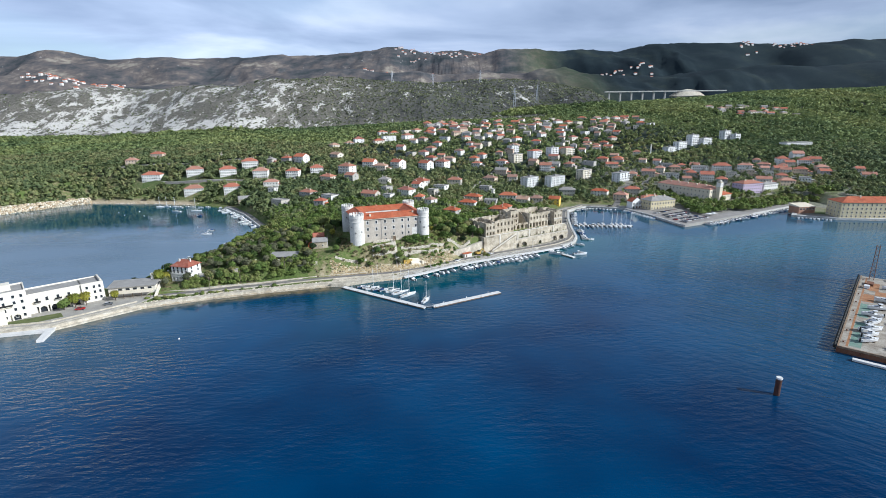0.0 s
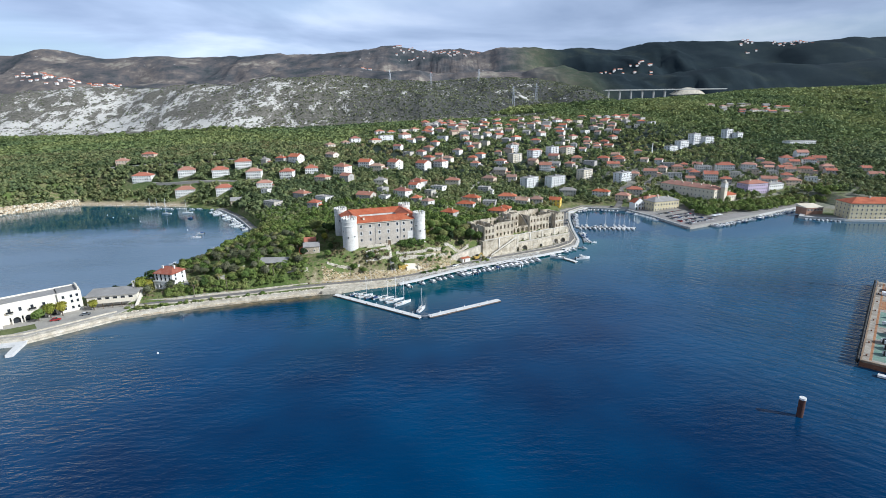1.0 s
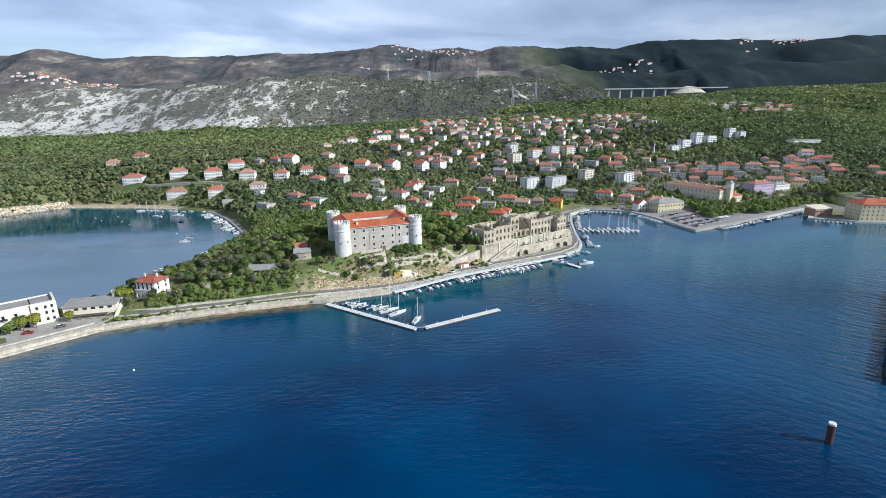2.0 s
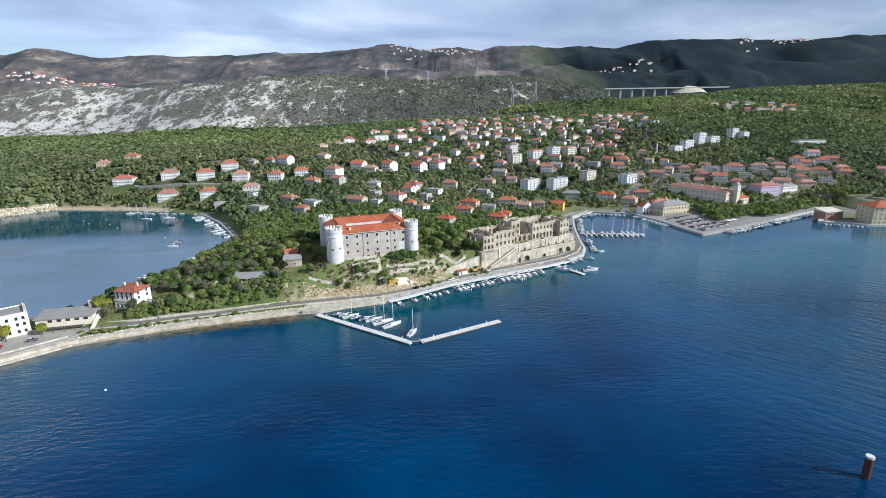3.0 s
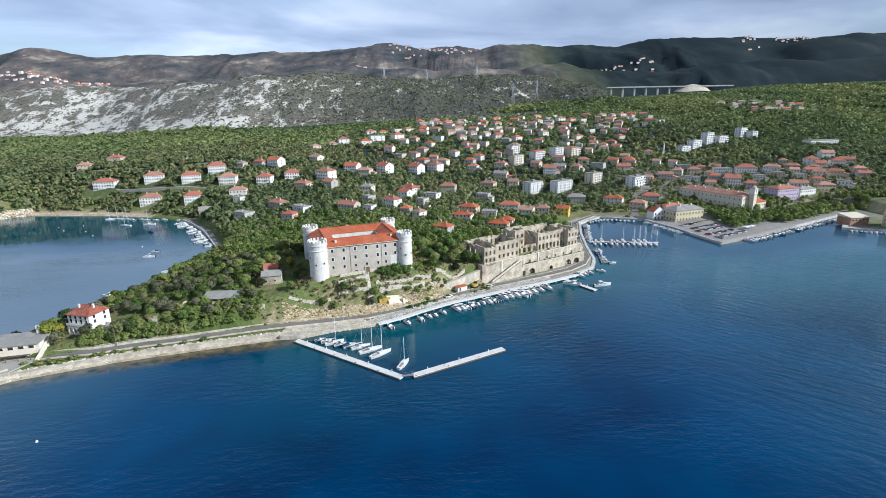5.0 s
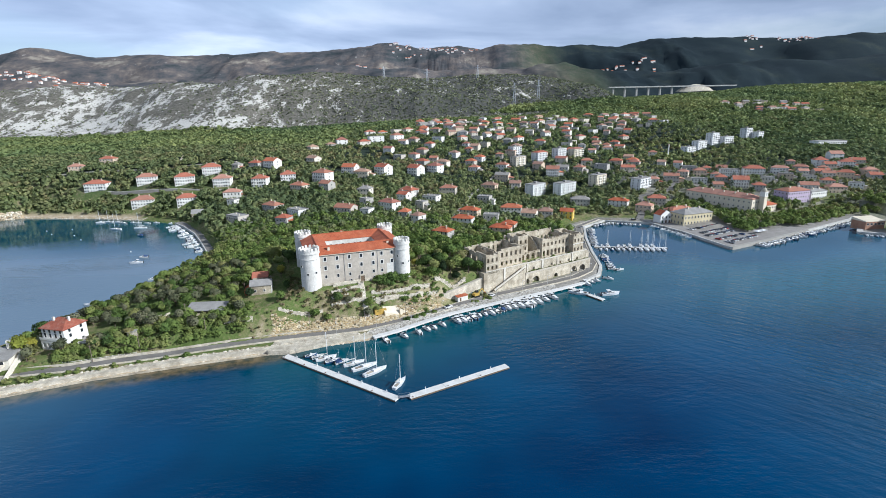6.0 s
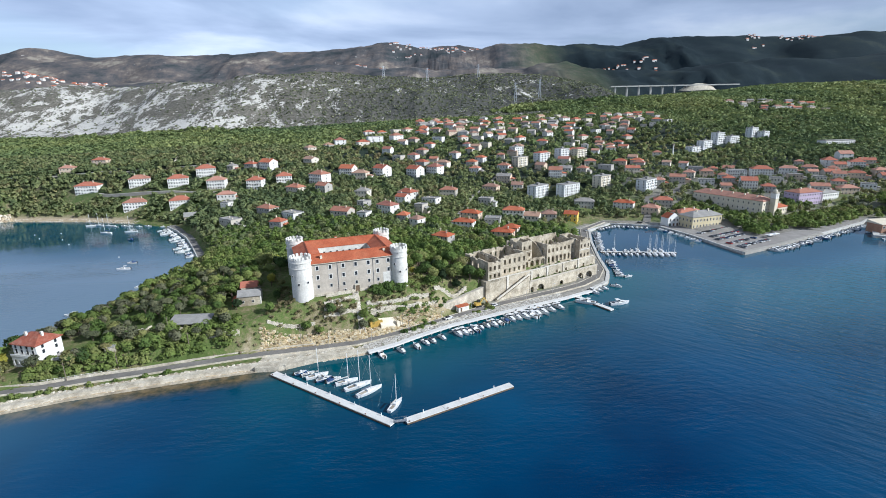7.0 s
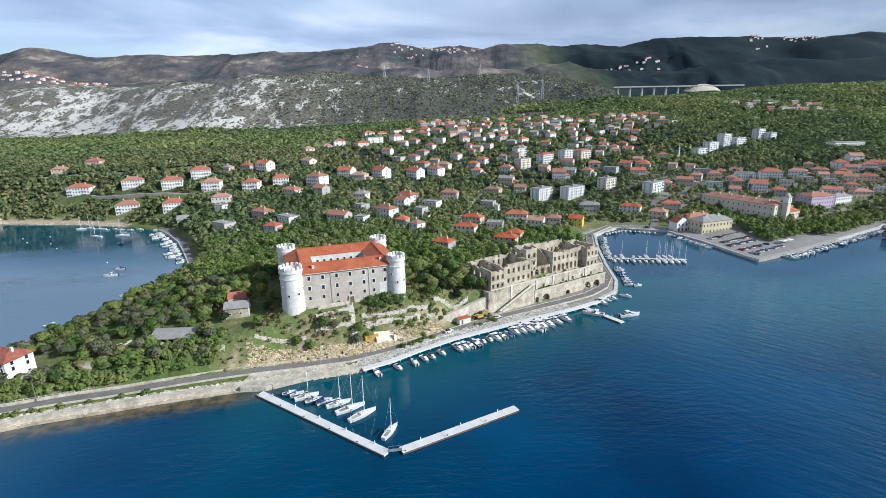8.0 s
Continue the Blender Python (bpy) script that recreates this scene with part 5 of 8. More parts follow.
bunker = thing("concrete_works", "angular beige concrete block in the road cutting", "concrete block", pose(-18.2, 294.6, 1.8, 0, 0, 28))
part("body", Build().prism([(-4, 0), (3.4, 0), (4.2, 3.4), (-4, 3.6)], 0, [3.6, 1.6, 4.6, 5.6]), M_CREAM, bunker)
part("wing_wall", Build().prism([(3.4, -0.4), (8.2, 0.4), (8.2, 1.0), (3.4, 0.6)], 0, [4.4, 1.2, 1.2, 4.4]), M_CREAM, bunker)
skip = thing("yellow_container", "ochre yellow site container on the terrace", "container", pose(-26.4, 292.2, 4.45, 0, 0, 24))
m_ochre = surface("ochre_paint", [(0.5, 0.32, 0.06), (0.58, 0.4, 0.1)], 0.6, 0.6, 3.0, 0.2, 0.1)
part("body", Build().box(0, 0, 0, 5.6, 2.3, 2.4), m_ochre, skip)
for i in range(9):
    part("rib", Build().box(0.2 + i * 0.62, -0.08, 0.1, 0.4 + i * 0.62, 0, 2.3), m_ochre, skip)

hut = thing("site_hut", "low white hut with a red roof beside the road", "hut", pose(13.0, 312.9, 2.25, 0, 0, 32))
part("wall", Build().box(0, 0, 0, 6.0, 2.6, 2.5), M_LIME, hut)
part("roof", Build().prism([(-0.3, -0.3), (6.3, -0.3), (6.3, 2.9), (-0.3, 2.9)], 2.5, [2.6, 2.6, 2.75, 2.75]), M_TILE, hut)
part("door", Build().box(1, -0.05, 0.05, 1.9, 0, 2.1), M_DARKWOOD, hut)
dig = thing("excavator", "yellow excavator parked beside the retaining wall", "excavator", pose(22.5, 320.2, 2.25, 0, 0, 30))
for s in (-1.0, 1.0):
    part("track", Build().box(-1.6, s - 0.3, 0, 1.6, s + 0.3, 0.8), M_RUBBER, dig)
part("upper_body", Build().box(-1.6, -1.2, 0.85, 1.4, 1.2, 2.0), m_ochre, dig)
part("cab", Build().box(0.2, 0.1, 2.0, 1.5, 1.1, 3.2), M_GLASS, dig)
part("boom", Build().beam((1.2, -0.4, 1.8), (3.4, -0.4, 4.2), 0.4, 0.5), m_ochre, dig)
part("dipper", Build().beam((3.4, -0.4, 4.2), (5.2, -0.4, 1.6), 0.3, 0.4), m_ochre, dig)
part("bucket", Build().prism([(4.8, -0.9), (5.7, -0.9), (5.7, 0.1), (4.8, 0.1)], 0.9, 1.7), M_RUST, dig)


# ---- houses ----
TAKEN = []      # plan circles kept clear of trees


def claim(x, y, r):
    TAKEN.append((x, y, r))


BALCONY = {}


def balcony_mesh(w, d):
    """A slab with a solid front, in one shell."""
    if (w, d) not in BALCONY:
        x = w / 2
        prof = [(0, 0), (-d, 0), (-d, 1.1), (-d + 0.12, 1.1), (-d + 0.12, 0.15), (0, 0.15)]
        v = [(s * x, y, z) for s in (-1, 1) for y, z in prof]
        BALCONY[(w, d)] = Build().add(v, [(0, 1, 2, 3, 4, 5), (11, 10, 9, 8, 7, 6)] + [(i, 6 + i, 6 + (i + 1) % 6, (i + 1) % 6) for i in range(6)]).mesh("balcony", M_WHITE)
    return BALCONY[(w, d)]


def house_kind(w, d, h, roof, wall_mat, roof_mat, cols, rows, label, balcony=False, far=False, side=1, wing=False):
    """One house, front towards -y, origin at its base."""
    c = thing("house", label, "house", group="houses of the town")
    o = 0.45
    rise = 0.27 * d if roof != "flat" else 0
    if roof == "gable":
        body = Build()
        prof = [(-d / 2, -3.5), (d / 2, -3.5), (d / 2, h), (0, h + rise * 0.9), (-d / 2, h)]
        body.add([(s * w / 2, y, z) for s in (-1, 1) for y, z in prof], [(4, 3, 2, 1, 0), (5, 6, 7, 8, 9)] + [(i, (i + 1) % 5, 5 + (i + 1) % 5, 5 + i) for i in range(5)])
    else:
        body = Build().box(-w / 2, -d / 2, -3.5, w / 2, d / 2, h)
    wall = part("wall", body, wall_mat, c)
    b = Build()
    X, Y = w / 2 + o, d / 2 + o
    if roof == "hip":
        k = min(X - 0.3, Y)
        b.add([(-X, -Y, h), (X, -Y, h), (X, Y, h), (-X, Y, h), (-X + k, 0, h + rise), (X - k, 0, h + rise), (-X, -Y, h - .2), (X, -Y, h - .2), (X, Y, h - .2), (-X, Y, h - .2)],
              [(0, 1, 5, 4), (2, 3, 4, 5), (1, 2, 5), (3, 0, 4), (9, 8, 7, 6), (0, 6, 7, 1), (1, 7, 8, 2), (2, 8, 9, 3), (3, 9, 6, 0)])
    elif roof == "gable":
        b.add([(-X, -Y, h), (X, -Y, h), (X, Y, h), (-X, Y, h), (-X, 0, h + rise), (X, 0, h + rise), (-X, -Y, h - .2), (X, -Y, h - .2), (X, Y, h - .2), (-X, Y, h - .2), (-X, 0, h + rise - .25), (X, 0, h + rise - .25)],
              [(0, 1, 5, 4), (2, 3, 4, 5), (6, 10, 11, 7), (8, 11, 10, 9), (0, 6, 7, 1), (2, 8, 9, 3), (0, 4, 10, 6), (4, 3, 9, 10), (1, 7, 11, 5), (5, 11, 8, 2)])
    else:
        b.box(-w / 2, -d / 2, h + 0.01, w / 2, d / 2, h + 0.15)
        for q in ((-w / 2, -d / 2, w / 2, -d / 2 + .3), (-w / 2, d / 2 - .3, w / 2, d / 2), (-w / 2, -d / 2 + .3, -w / 2 + .3, d / 2 - .3), (w / 2 - .3, -d / 2 + .3, w / 2, d / 2 - .3)):
            b.box(q[0], q[1], h + 0.15, q[2], q[3], h + 0.6)
    rf = part("roof", b, roof_mat, c)
    if wing:
        x0, x1, y0, y1, hw = side * w / 2, side * (w / 2 + w * 0.32), -d * 0.2, d * 0.42, h * 0.55
        xa, xb = min(x0, x1), max(x0, x1)
        part("wing", Build().box(xa, y0, -3.5, xb, y1, hw), wall_mat, c)
        za, zb = (hw + 1.3, hw + 0.15) if side > 0 else (hw + 0.15, hw + 1.3)
        xa, xb = (xa, xb + 0.4) if side > 0 else (xa - 0.4, xb)
        part("wing_roof", Build().prism([(xa, y0 - .4), (xb, y0 - .4), (xb, y1 + .4), (xa, y1 + .4)], hw, [za, zb, zb, za]), roof_mat, c)
    for x, y in ((-w * 0.22, d * 0.12), (w * 0.26, -d * 0.1))[: 0 if far else 2 if w > 11 else 1]:
        part("chimney", Build().box(x - .35, y - .35, h, x + .35, y + .35, h + rise + 0.9).box(x - .45, y - .45, h + rise + 0.9, x + .45, y + .45, h + rise + 1.05), M_CREAM, rf)
    step = h / rows
    for r in range(rows):
        z = r * step + 0.95
        for i in range(cols):
            x = -w / 2 + (i + 0.5) * w / cols
            if far and r == 0 and i:
                continue
            if r == 0 and i == cols // 2 and not far:
                part("door", Build().box(x - .5, -d / 2 - .06, 0, x + .5, -d / 2 + .02, 2.1), M_DARKWOOD, wall)
                continue
            part("window", WIN["mid"], None, wall, m=pose(x, -d / 2, z))
        for y in (() if far else (0,)):
            part("window", WIN["mid"], None, wall, m=pose(side * w / 2, y, z, 0, 0, 90 * side))
        if balcony and r:
            for s in (-1, 1):
                part("balcony", balcony_mesh(3.8, 1.4), None, c, m=pose(s * w * 0.3, -d / 2, z - 1.05))
    return c


def sized(w, roof, seed, far=False, tiles=None, side=1):
    """A house of about this frontage; kinds are kept and copied."""
    w = max(7, min(27, 2 * round(w / 2)))
    key = (w, roof, seed, far, tiles, side)
    if key not in KINDS:
        words = {"hip": "hipped tile roof", "gable": "pitched tile roof", "flat": "flat roof"}[roof]
        big = w >= 20
        c = house_kind(w - (5 if big else 0), 13.5 if big else 9.0 if w < 12 else 10.5, 9.4 if big else (6.8 if seed == 0 else 7.6), roof, M_WHITE if big else M_WALLS, M_ROOFGREY if roof == "flat" else (tiles or M_TILES), 2 if far else max(2, round(w / 3.2)), 3 if big else 2,
                       f"pale rendered {'three' if big else 'two'}-storey house with a {words} among trees", balcony=big and not far, far=far, side=side, wing=seed == 1 and not far)
        KINDS[key] = c
        c.matrix_basis = pose(0, 0, -500)
        USED[key] = False
    return key


KINDS, USED = {}, {}


def put_house(x, y, w, rot, roof=None, label="", tiles=None):
    rnd = random.Random(int(x * 13 + y * 7))
    roof = roof or rnd.choice(("hip", "gable", "hip", "gable", "hip", "flat"))
    key = sized(w, roof, rnd.choice((0, 1)) if w < 20 else 0, y > 690, tiles, 1 if rot < 0 or x < -150 else -1)
    z = min(ground(x + dx, y + dy) for dx in (-w / 3, w / 3) for dy in (-4, 0))
    m = pose(x, y + 4.5, z + 0.15, 0, 0, rot)
    if USED[key]:
        c = copy_thing(KINDS[key], m)
    else:
        c, USED[key] = KINDS[key], True
        c.matrix_basis = m
    if label:
        tagged(c, label)
    claim(x, y + 4.5, w * 0.62 + 2)
    return c


WEST = [(-360, 598, 26), (-311, 606, 24), (-267, 599, 23), (-298, 573, 26), (-248, 562, 23), (-223, 590, 22), (-247, 620, 23), (-199, 554, 15), (-405, 635, 14), (-388, 666, 17), (-184, 591, 21), (-157, 598, 20)]
MIDDLE = [(-189, 530, 9), (-146, 667, 17), (-117, 585, 22), (-107, 557, 13), (-135, 561, 16), (-116, 483, 16), (-118, 452, 10), (-94, 616, 20), (-79, 604, 15), (-59, 626, 20), (-73, 471, 17), (-67, 539, 12), (-60, 498, 9), (-54, 459, 8),
          (-39, 487, 15), (-29, 518, 10), (-26, 540, 17), (-24, 642, 20), (-13, 449, 8), (-24, 457, 8), (-12, 492, 9), (-187, 642, 21), (-223, 632, 9), (-205, 640, 11), (-48, 713, 13), (-30, 723, 13), (-20, 752, 14)]
CENTRE = [(12, 568, 17), (-4, 524, 14), (-2, 660, 19), (7, 694, 17), (43, 703, 12), (23, 742, 12), (56, 728, 13), (83, 743, 10), (-4, 712, 10), (57, 604, 16), (76, 647, 17), (81, 690, 14), (87, 620, 12), (45, 674, 12), (46, 539, 13), (45, 465, 11),
          (67, 506, 18), (79, 482, 13), (95, 494, 12), (138, 665, 19), (154, 682, 14), (174, 680, 12), (207, 697, 17), (234, 726, 17), (141, 553, 18)]
EAST = [(248, 858, 13), (256, 830, 14), (282, 850, 14), (221, 789, 10), (213, 546, 15), (193, 524, 14), (312, 688, 16), (292, 622, 15), (316, 622, 11), (343, 655, 24), (325, 601, 20), (376, 662, 27), (364, 616, 13), (414, 672, 18), (396, 634, 14),
        (441, 675, 15), (414, 622, 13), (446, 648, 15), (480, 697, 19), (500, 680, 19), (462, 632, 17), (520, 690, 16), (397, 561, 15), (411, 591, 13), (427, 573, 12), (376, 570, 17), (521, 727, 19), (233, 680, 16), (239, 618, 13), (265, 631, 15)]
RIM = [(-112, 908, 15), (-90, 900, 14), (-70, 924, 16), (-50, 918, 16), (-28, 896, 13), (-92, 828, 27), (-62, 844, 22), (233, 1028, 20), (254, 1027, 17), (273, 1022, 17), (-136, 791, 19), (-162, 729, 13), (-146, 764, 11), (-104, 790, 16)]
rnd = random.Random(21)
for district, turn in ((WEST, 10), (MIDDLE, -30), (CENTRE, -28), (EAST, -26), (RIM, 30)):
    for x, y, w in district:
        put_house(x, y, w, turn + rnd.choice((-9, 0, 6, 14)), "hip" if district is WEST else None, tiles=M_FADED if district in (WEST, EAST) else None)
put_house(-144, 505, 17, -32, "hip", "white house with a bright red hipped roof among trees")
put_house(-166, 480, 17, -34, "flat", "plain white house with a pale flat roof")
put_house(-26, 541, 17, -30, "hip", "cream house with an orange hipped roof")
RED = [(29, 483, 16), (22, 455, 16), (56, 441, 11), (6, 399, 12), (176, 545, 18), (48, 425, 15)]
for x, y, w in RED:
    c = house_kind(w, 9, 5.6, "hip", M_WALLS, M_TILE, max(2, round(w / 3.4)), 2, "two-storey house with a bright red hipped tile roof")
    c.matrix_basis = pose(x, y + 4, ground(x, y) + 0.1, 0, 0, -26 + rnd.uniform(-8, 8))
    claim(x, y + 4, w * 0.62 + 2)
c = house_kind(11, 9, 6.4, "gable", surface("bright_yellow_render", [(0.75, 0.5, 0.08), (0.8, 0.56, 0.12)], 0.85, 0.2, 1.5, 0.1, 0.1), M_TILE, 3, 2, "bright yellow house with a red pitched roof")
c.matrix_basis = pose(116, 507, ground(116, 503), 0, 0, -24)
claim(116, 507, 9)
# the upper town along the rim, and the villages farther off
for i in range(21):
    for j in range(9):
        x, y = -28 + 22 * i + rnd.uniform(-8, 8), 836 + 29 * j + rnd.uniform(-11, 11)
        if x > 150 + 0.9 * (y - 700) or rnd.random() < 0.14 + 0.3 * (130 < x < 200) or any(math.hypot(x - a, y - b) < r + 4.5 for a, b, r in TAKEN):
            continue
        put_house(x, y, rnd.choice((10, 12, 14, 14, 16)), rnd.choice((-34, -26, -20, 30, 38)))
for i in range(46):
    x, y = rnd.uniform(285, 530), rnd.uniform(565, 715)
    if not any(math.hypot(x - a, y - b) < r + 6.5 for a, b, r in TAKEN):
        put_house(x, y, rnd.choice((10, 12, 14)), -26 + rnd.choice((-8, 0, 10)), rnd.choice(("hip", "gable")), tiles=M_FADED)
for i in range(22):
    put_house(600 + rnd.uniform(0, 190), 1110 + rnd.uniform(0, 80), rnd.choice((12, 14, 16)), rnd.uniform(-20, 20))
for i in range(26):
    x, y = 60 + rnd.uniform(-140, 260), 760 + rnd.uniform(-70, 60)
    if not any(math.hypot(x - a, y - b) < r + 8 for a, b, r in TAKEN):
        put_house(x, y, rnd.choice((10, 12, 14)), -26 + rnd.uniform(-12, 12))


# ---- streets of the town, laid on the slope ----
def street(pts, width, material, label):
    line = []
    for p, q in zip(pts, pts[1:]):
        n = max(1, round(math.dist(p, q) / 7))
        line += [(p[0] + (q[0] - p[0]) * k / n, p[1] + (q[1] - p[1]) * k / n) for k in range(n)]
    line.append(pts[-1])
    z = [max(ground(x - width / 2, y), ground(x + width / 2, y), ground(x, y)) + 0.3 for x, y in line]
    solid("street", ribbon(Build(), line, width / 2, width / 2, [a - 3 for a in z], z), material, label, "road", "structure")
    for x, y in line[::1]:
        claim(x, y, width * 0.6 + 1.2)


street([(10, 456), (20, 501), (36, 579), (59, 640), (70, 672)], 2.6, M_PAVING, "pale street climbing straight through the town")
street([(-345, 596), (-291, 588), (-244, 583), (-193, 578), (-150, 575)], 6, M_PAVING, "pale street between the white houses")
street([(-520, 622), (-461, 627), (-413, 627), (-352, 643), (-293, 649), (-230, 655)], 6, M_PAVING, "grey road along the wooded slope")
street([(-298, 659), (-314, 704), (-309, 735)], 5, M_CREAM, "pale track up through the wood")
street([(-309, 735), (-250, 732), (-205, 740)], 16, M_PAVING, "pale levelled yard on the hillside")
street([(180, 505), (197, 540), (205, 572), (240, 590), (288, 655)], 6, M_ASPHALT, "grey street leading up from the harbour")
street([(240, 532), (320, 570), (440, 612), (540, 650)], 6, M_ASPHALT, "grey street through the old town")


# ---- blocks of flats ----
def flats(x, y, w, floors, rot, mat, d=11.0, label="white block of flats with balconies", roof_tile=False):
    h = floors * 2.9 + 0.6
    c = thing("apartment_block", label, "apartment block", pose(x, y + 5, min(ground(x - w / 3, y), ground(x + w / 3, y)), 0, 0, rot), "blocks of flats")
    wall = part("wall", Build().box(-w / 2, -d / 2, -4, w / 2, d / 2, h), mat, c)
    if roof_tile:
        X, Y, k = w / 2 + .5, d / 2 + .5, d / 2
        part("roof", Build().add([(-X, -Y, h), (X, -Y, h), (X, Y, h), (-X, Y, h), (-X + k, 0, h + 2), (X - k, 0, h + 2)], [(0, 1, 5, 4), (2, 3, 4, 5), (1, 2, 5), (3, 0, 4), (3, 2, 1, 0)]), M_TILES, c)
    else:
        part("roof", Build().box(-w / 2 - .3, -d / 2 - .3, h, w / 2 + .3, d / 2 + .3, h + 0.45).box(-1.5, -1.5, h + .45, 1.5, 1.5, h + 2.4), M_ROOFGREY, c)
    n = max(3, round(w / 3.4))
    for f in range(floors):
        z = f * 2.9 + 1.0
        for i in range(n):
            xx = -w / 2 + (i + .5) * w / n
            part("window", WIN["wide" if i % 2 else "mid"], None, wall, m=pose(xx, -d / 2, z))
            if i % 2 and f:
                part("balcony", balcony_mesh(3.0, 1.2), None, c, m=pose(xx, -d / 2, z - 1.0))
        for yy in (-d * .25, d * .25):
            part("window", WIN["mid"], None, wall, m=pose(-w / 2, yy, z, 0, 0, -90))
    claim(x, y + 5, w * .6 + 3)
    return c


M_FLATWHITE = surface("flats_render", [(0.7, 0.71, 0.72), (0.78, 0.78, 0.78)], 0.85, 0.2, 1.5, 0.12, 0.1)
BLOCKS = [(106, 760, 15, 4), (103, 708, 18, 4), (134, 730, 19, 4), (163, 742, 16, 5), (192, 768, 20, 4), (105, 597, 21, 4), (137, 600, 24, 4), (178, 620, 18, 4), (217, 597, 22, 4)]
for i, (x, y, w, n) in enumerate(BLOCKS):
    flats(x, y, w, n, 36 + 3 * (i % 3), (M_FLATWHITE, M_CREAM, M_FLATWHITE)[i % 3], roof_tile=i in (2, 4), label=("cream" if i % 3 == 1 else "white") + " block of flats with balconies")
for x, y, w, n in ((377, 827, 22, 3), (405, 850, 24, 4), (436, 872, 20, 6), (462, 880, 26, 4), (532, 944, 20, 6), (550, 940, 18, 4)):
    flats(x, y, w, n, 34, M_FLATWHITE, label="pale block of flats on the wooded slope")


# ---- the hotel and villa on the western shore ----
def hotel():
    c = thing("hotel", "white stepped hotel with arcades and flat grey roofs", "hotel", pose(-184.2, 241.6, 2.2, 0, 0, 43))
    # main wing runs towards -x from the origin; the seaward front looks along -y
    main = part("main_wing", Build().box(-36, 0, -2, 0, 13, 9.4), M_HOTEL, c)
    part("parapet", Build().box(-36, 0, 9.4, 0, 0.4, 10.3).box(-36, 12.6, 9.4, 0, 13, 10.3).box(-0.4, 0.4, 9.4, 0, 12.6, 11.2), M_HOTEL, main)
    part("roof", Build().box(-36, 0.4, 9.41, -0.4, 12.6, 9.6), M_ROOFGREY, main)
    end = part("end_block", Build().box(-9, -1.2, -2, 0.6, 14, 9.6), M_HOTEL, c)
    part("roof", Build().box(-8.6, -0.8, 9.61, 0.2, 13.6, 9.8), M_ROOFGREY, end)
    part("parapet", Build().box(-9, -1.2, 9.6, 0.6, -0.8, 10.4).box(0.2, -0.8, 9.6, 0.6, 14, 10.4), M_HOTEL, end)
    tall = part("tower_block", Build().box(-60, -4, -2, -31, 12, 13.4), M_HOTEL, c)
    part("parapet", Build().box(-60, -4, 13.4, -31, -3.5, 14.3).box(-31.5, -3.5, 13.4, -31, 12, 14.3).box(-60, 11.5, 13.4, -31.5, 12, 14.3), M_HOTEL, tall)
    part("roof", Build().box(-60, -3.5, 13.41, -31.5, 11.5, 13.6), M_ROOFGREY, tall)
    part("stair_head", Build().box(-42, 2, 13.6, -36, 8, 16.4), M_HOTEL, tall)
    low = part("low_block", Build().box(-58, -9, -2, -40, -4, 7.0), M_HOTEL, c)
    for x in (-27.5, -23.5, -19, -14.5):
        for z, k in ((1.2, "tall"), (5.6, "tall")):
            part("window", WIN[k], None, main, m=pose(x, 0, z))
    for x in (-25.5, -21, -16.5, -12):
        arch = [(1.9, 2.8, -2, 1.9)]
        # dark panel behind the arch, added to stand in for the recess shade
        part("glass_door", Build().box(x - 1.6, -0.06, -1.9, x + 1.6, -0.01, 3.2), M_GLASS, main)
        part("arcade_bay", holed_wall(Build(), 3.8, -2, 3.6, arch, 0.5, arch), M_HOTEL, main, m=pose(x - 1.9, -1.4, 0))
    for x in (-53, -44, -36):
        arch = [(1.9, 2.6, -2, 1.7)]
        # added dark sheet in place of the shade within this arch
        part("glass_door", Build().box(x - 1.6, -9.05 if x < -40 else -4.05, -1.9, x + 1.6, -9.0 if x < -40 else -4.0, 3.0), M_GLASS, tall)
        part("arcade_bay", holed_wall(Build(), 3.8, -2, 3.3, arch, 0.5, arch), M_HOTEL, tall, m=pose(x - 1.9, -10.2 if x < -40 else -5.2, 0))
    for x in (-47, -39):
        bal = part("balcony", Build().box(x - 2.4, -5.2, 7.2, x + 2.4, -4, 7.4), M_HOTEL, tall)
        part("balcony_rail", Build().box(x - 2.4, -5.2, 7.4, x + 2.4, -5.1, 8.3), M_RUBBER, bal)
    for x in (-6.8, -3.6, -1.2):
        for z in (1.4, 4.6, 7.4):
            part("window", WIN["mid"], None, end, m=pose(x, -1.2, z))
    for x in (-56, -52, -48, -44, -40, -36, -33):
        for z in (1.2, 4.6, 8.0, 11.0):
            part("window", WIN["mid"], None, tall, m=pose(x, -4, z))
    for y in (0, 4, 8):
        for z in (10.6,):
            part("window", WIN["mid"], None, tall, m=pose(-31, y, z, 0, 0, 90))
    for x in (-55, -50, -45):
        part("window", WIN["wide"], None, low, m=pose(x, -9, 3.2))
    for x in (-27.5, -19, -14.5):
        bal = part("balcony", Build().box(x - 1.4, -1.1, 5.2, x + 1.4, 0, 5.4), M_CONCRETE, main)
        part("balcony_rail", Build().box(x - 1.4, -1.1, 5.4, x + 1.4, -1.0, 6.3), M_RUBBER, bal)
    claim(-210, 232, 34)
    e = thing("annexe", "long low white annexe with a grey roof and sloping end wall", "building", pose(-182.6, 243.4, 2.2, 0, 0, 14))
    w = part("wall", Build().box(0, 0, -2, 23, 10, 5.2), M_HOTEL, e)
    part("roof", Build().prism([(-0.5, -0.8), (23.5, -0.8), (23.5, 10.5), (-0.5, 10.5)], 5.2, [5.5, 5.5, 6.4, 6.4]), M_ROOFGREY, e)
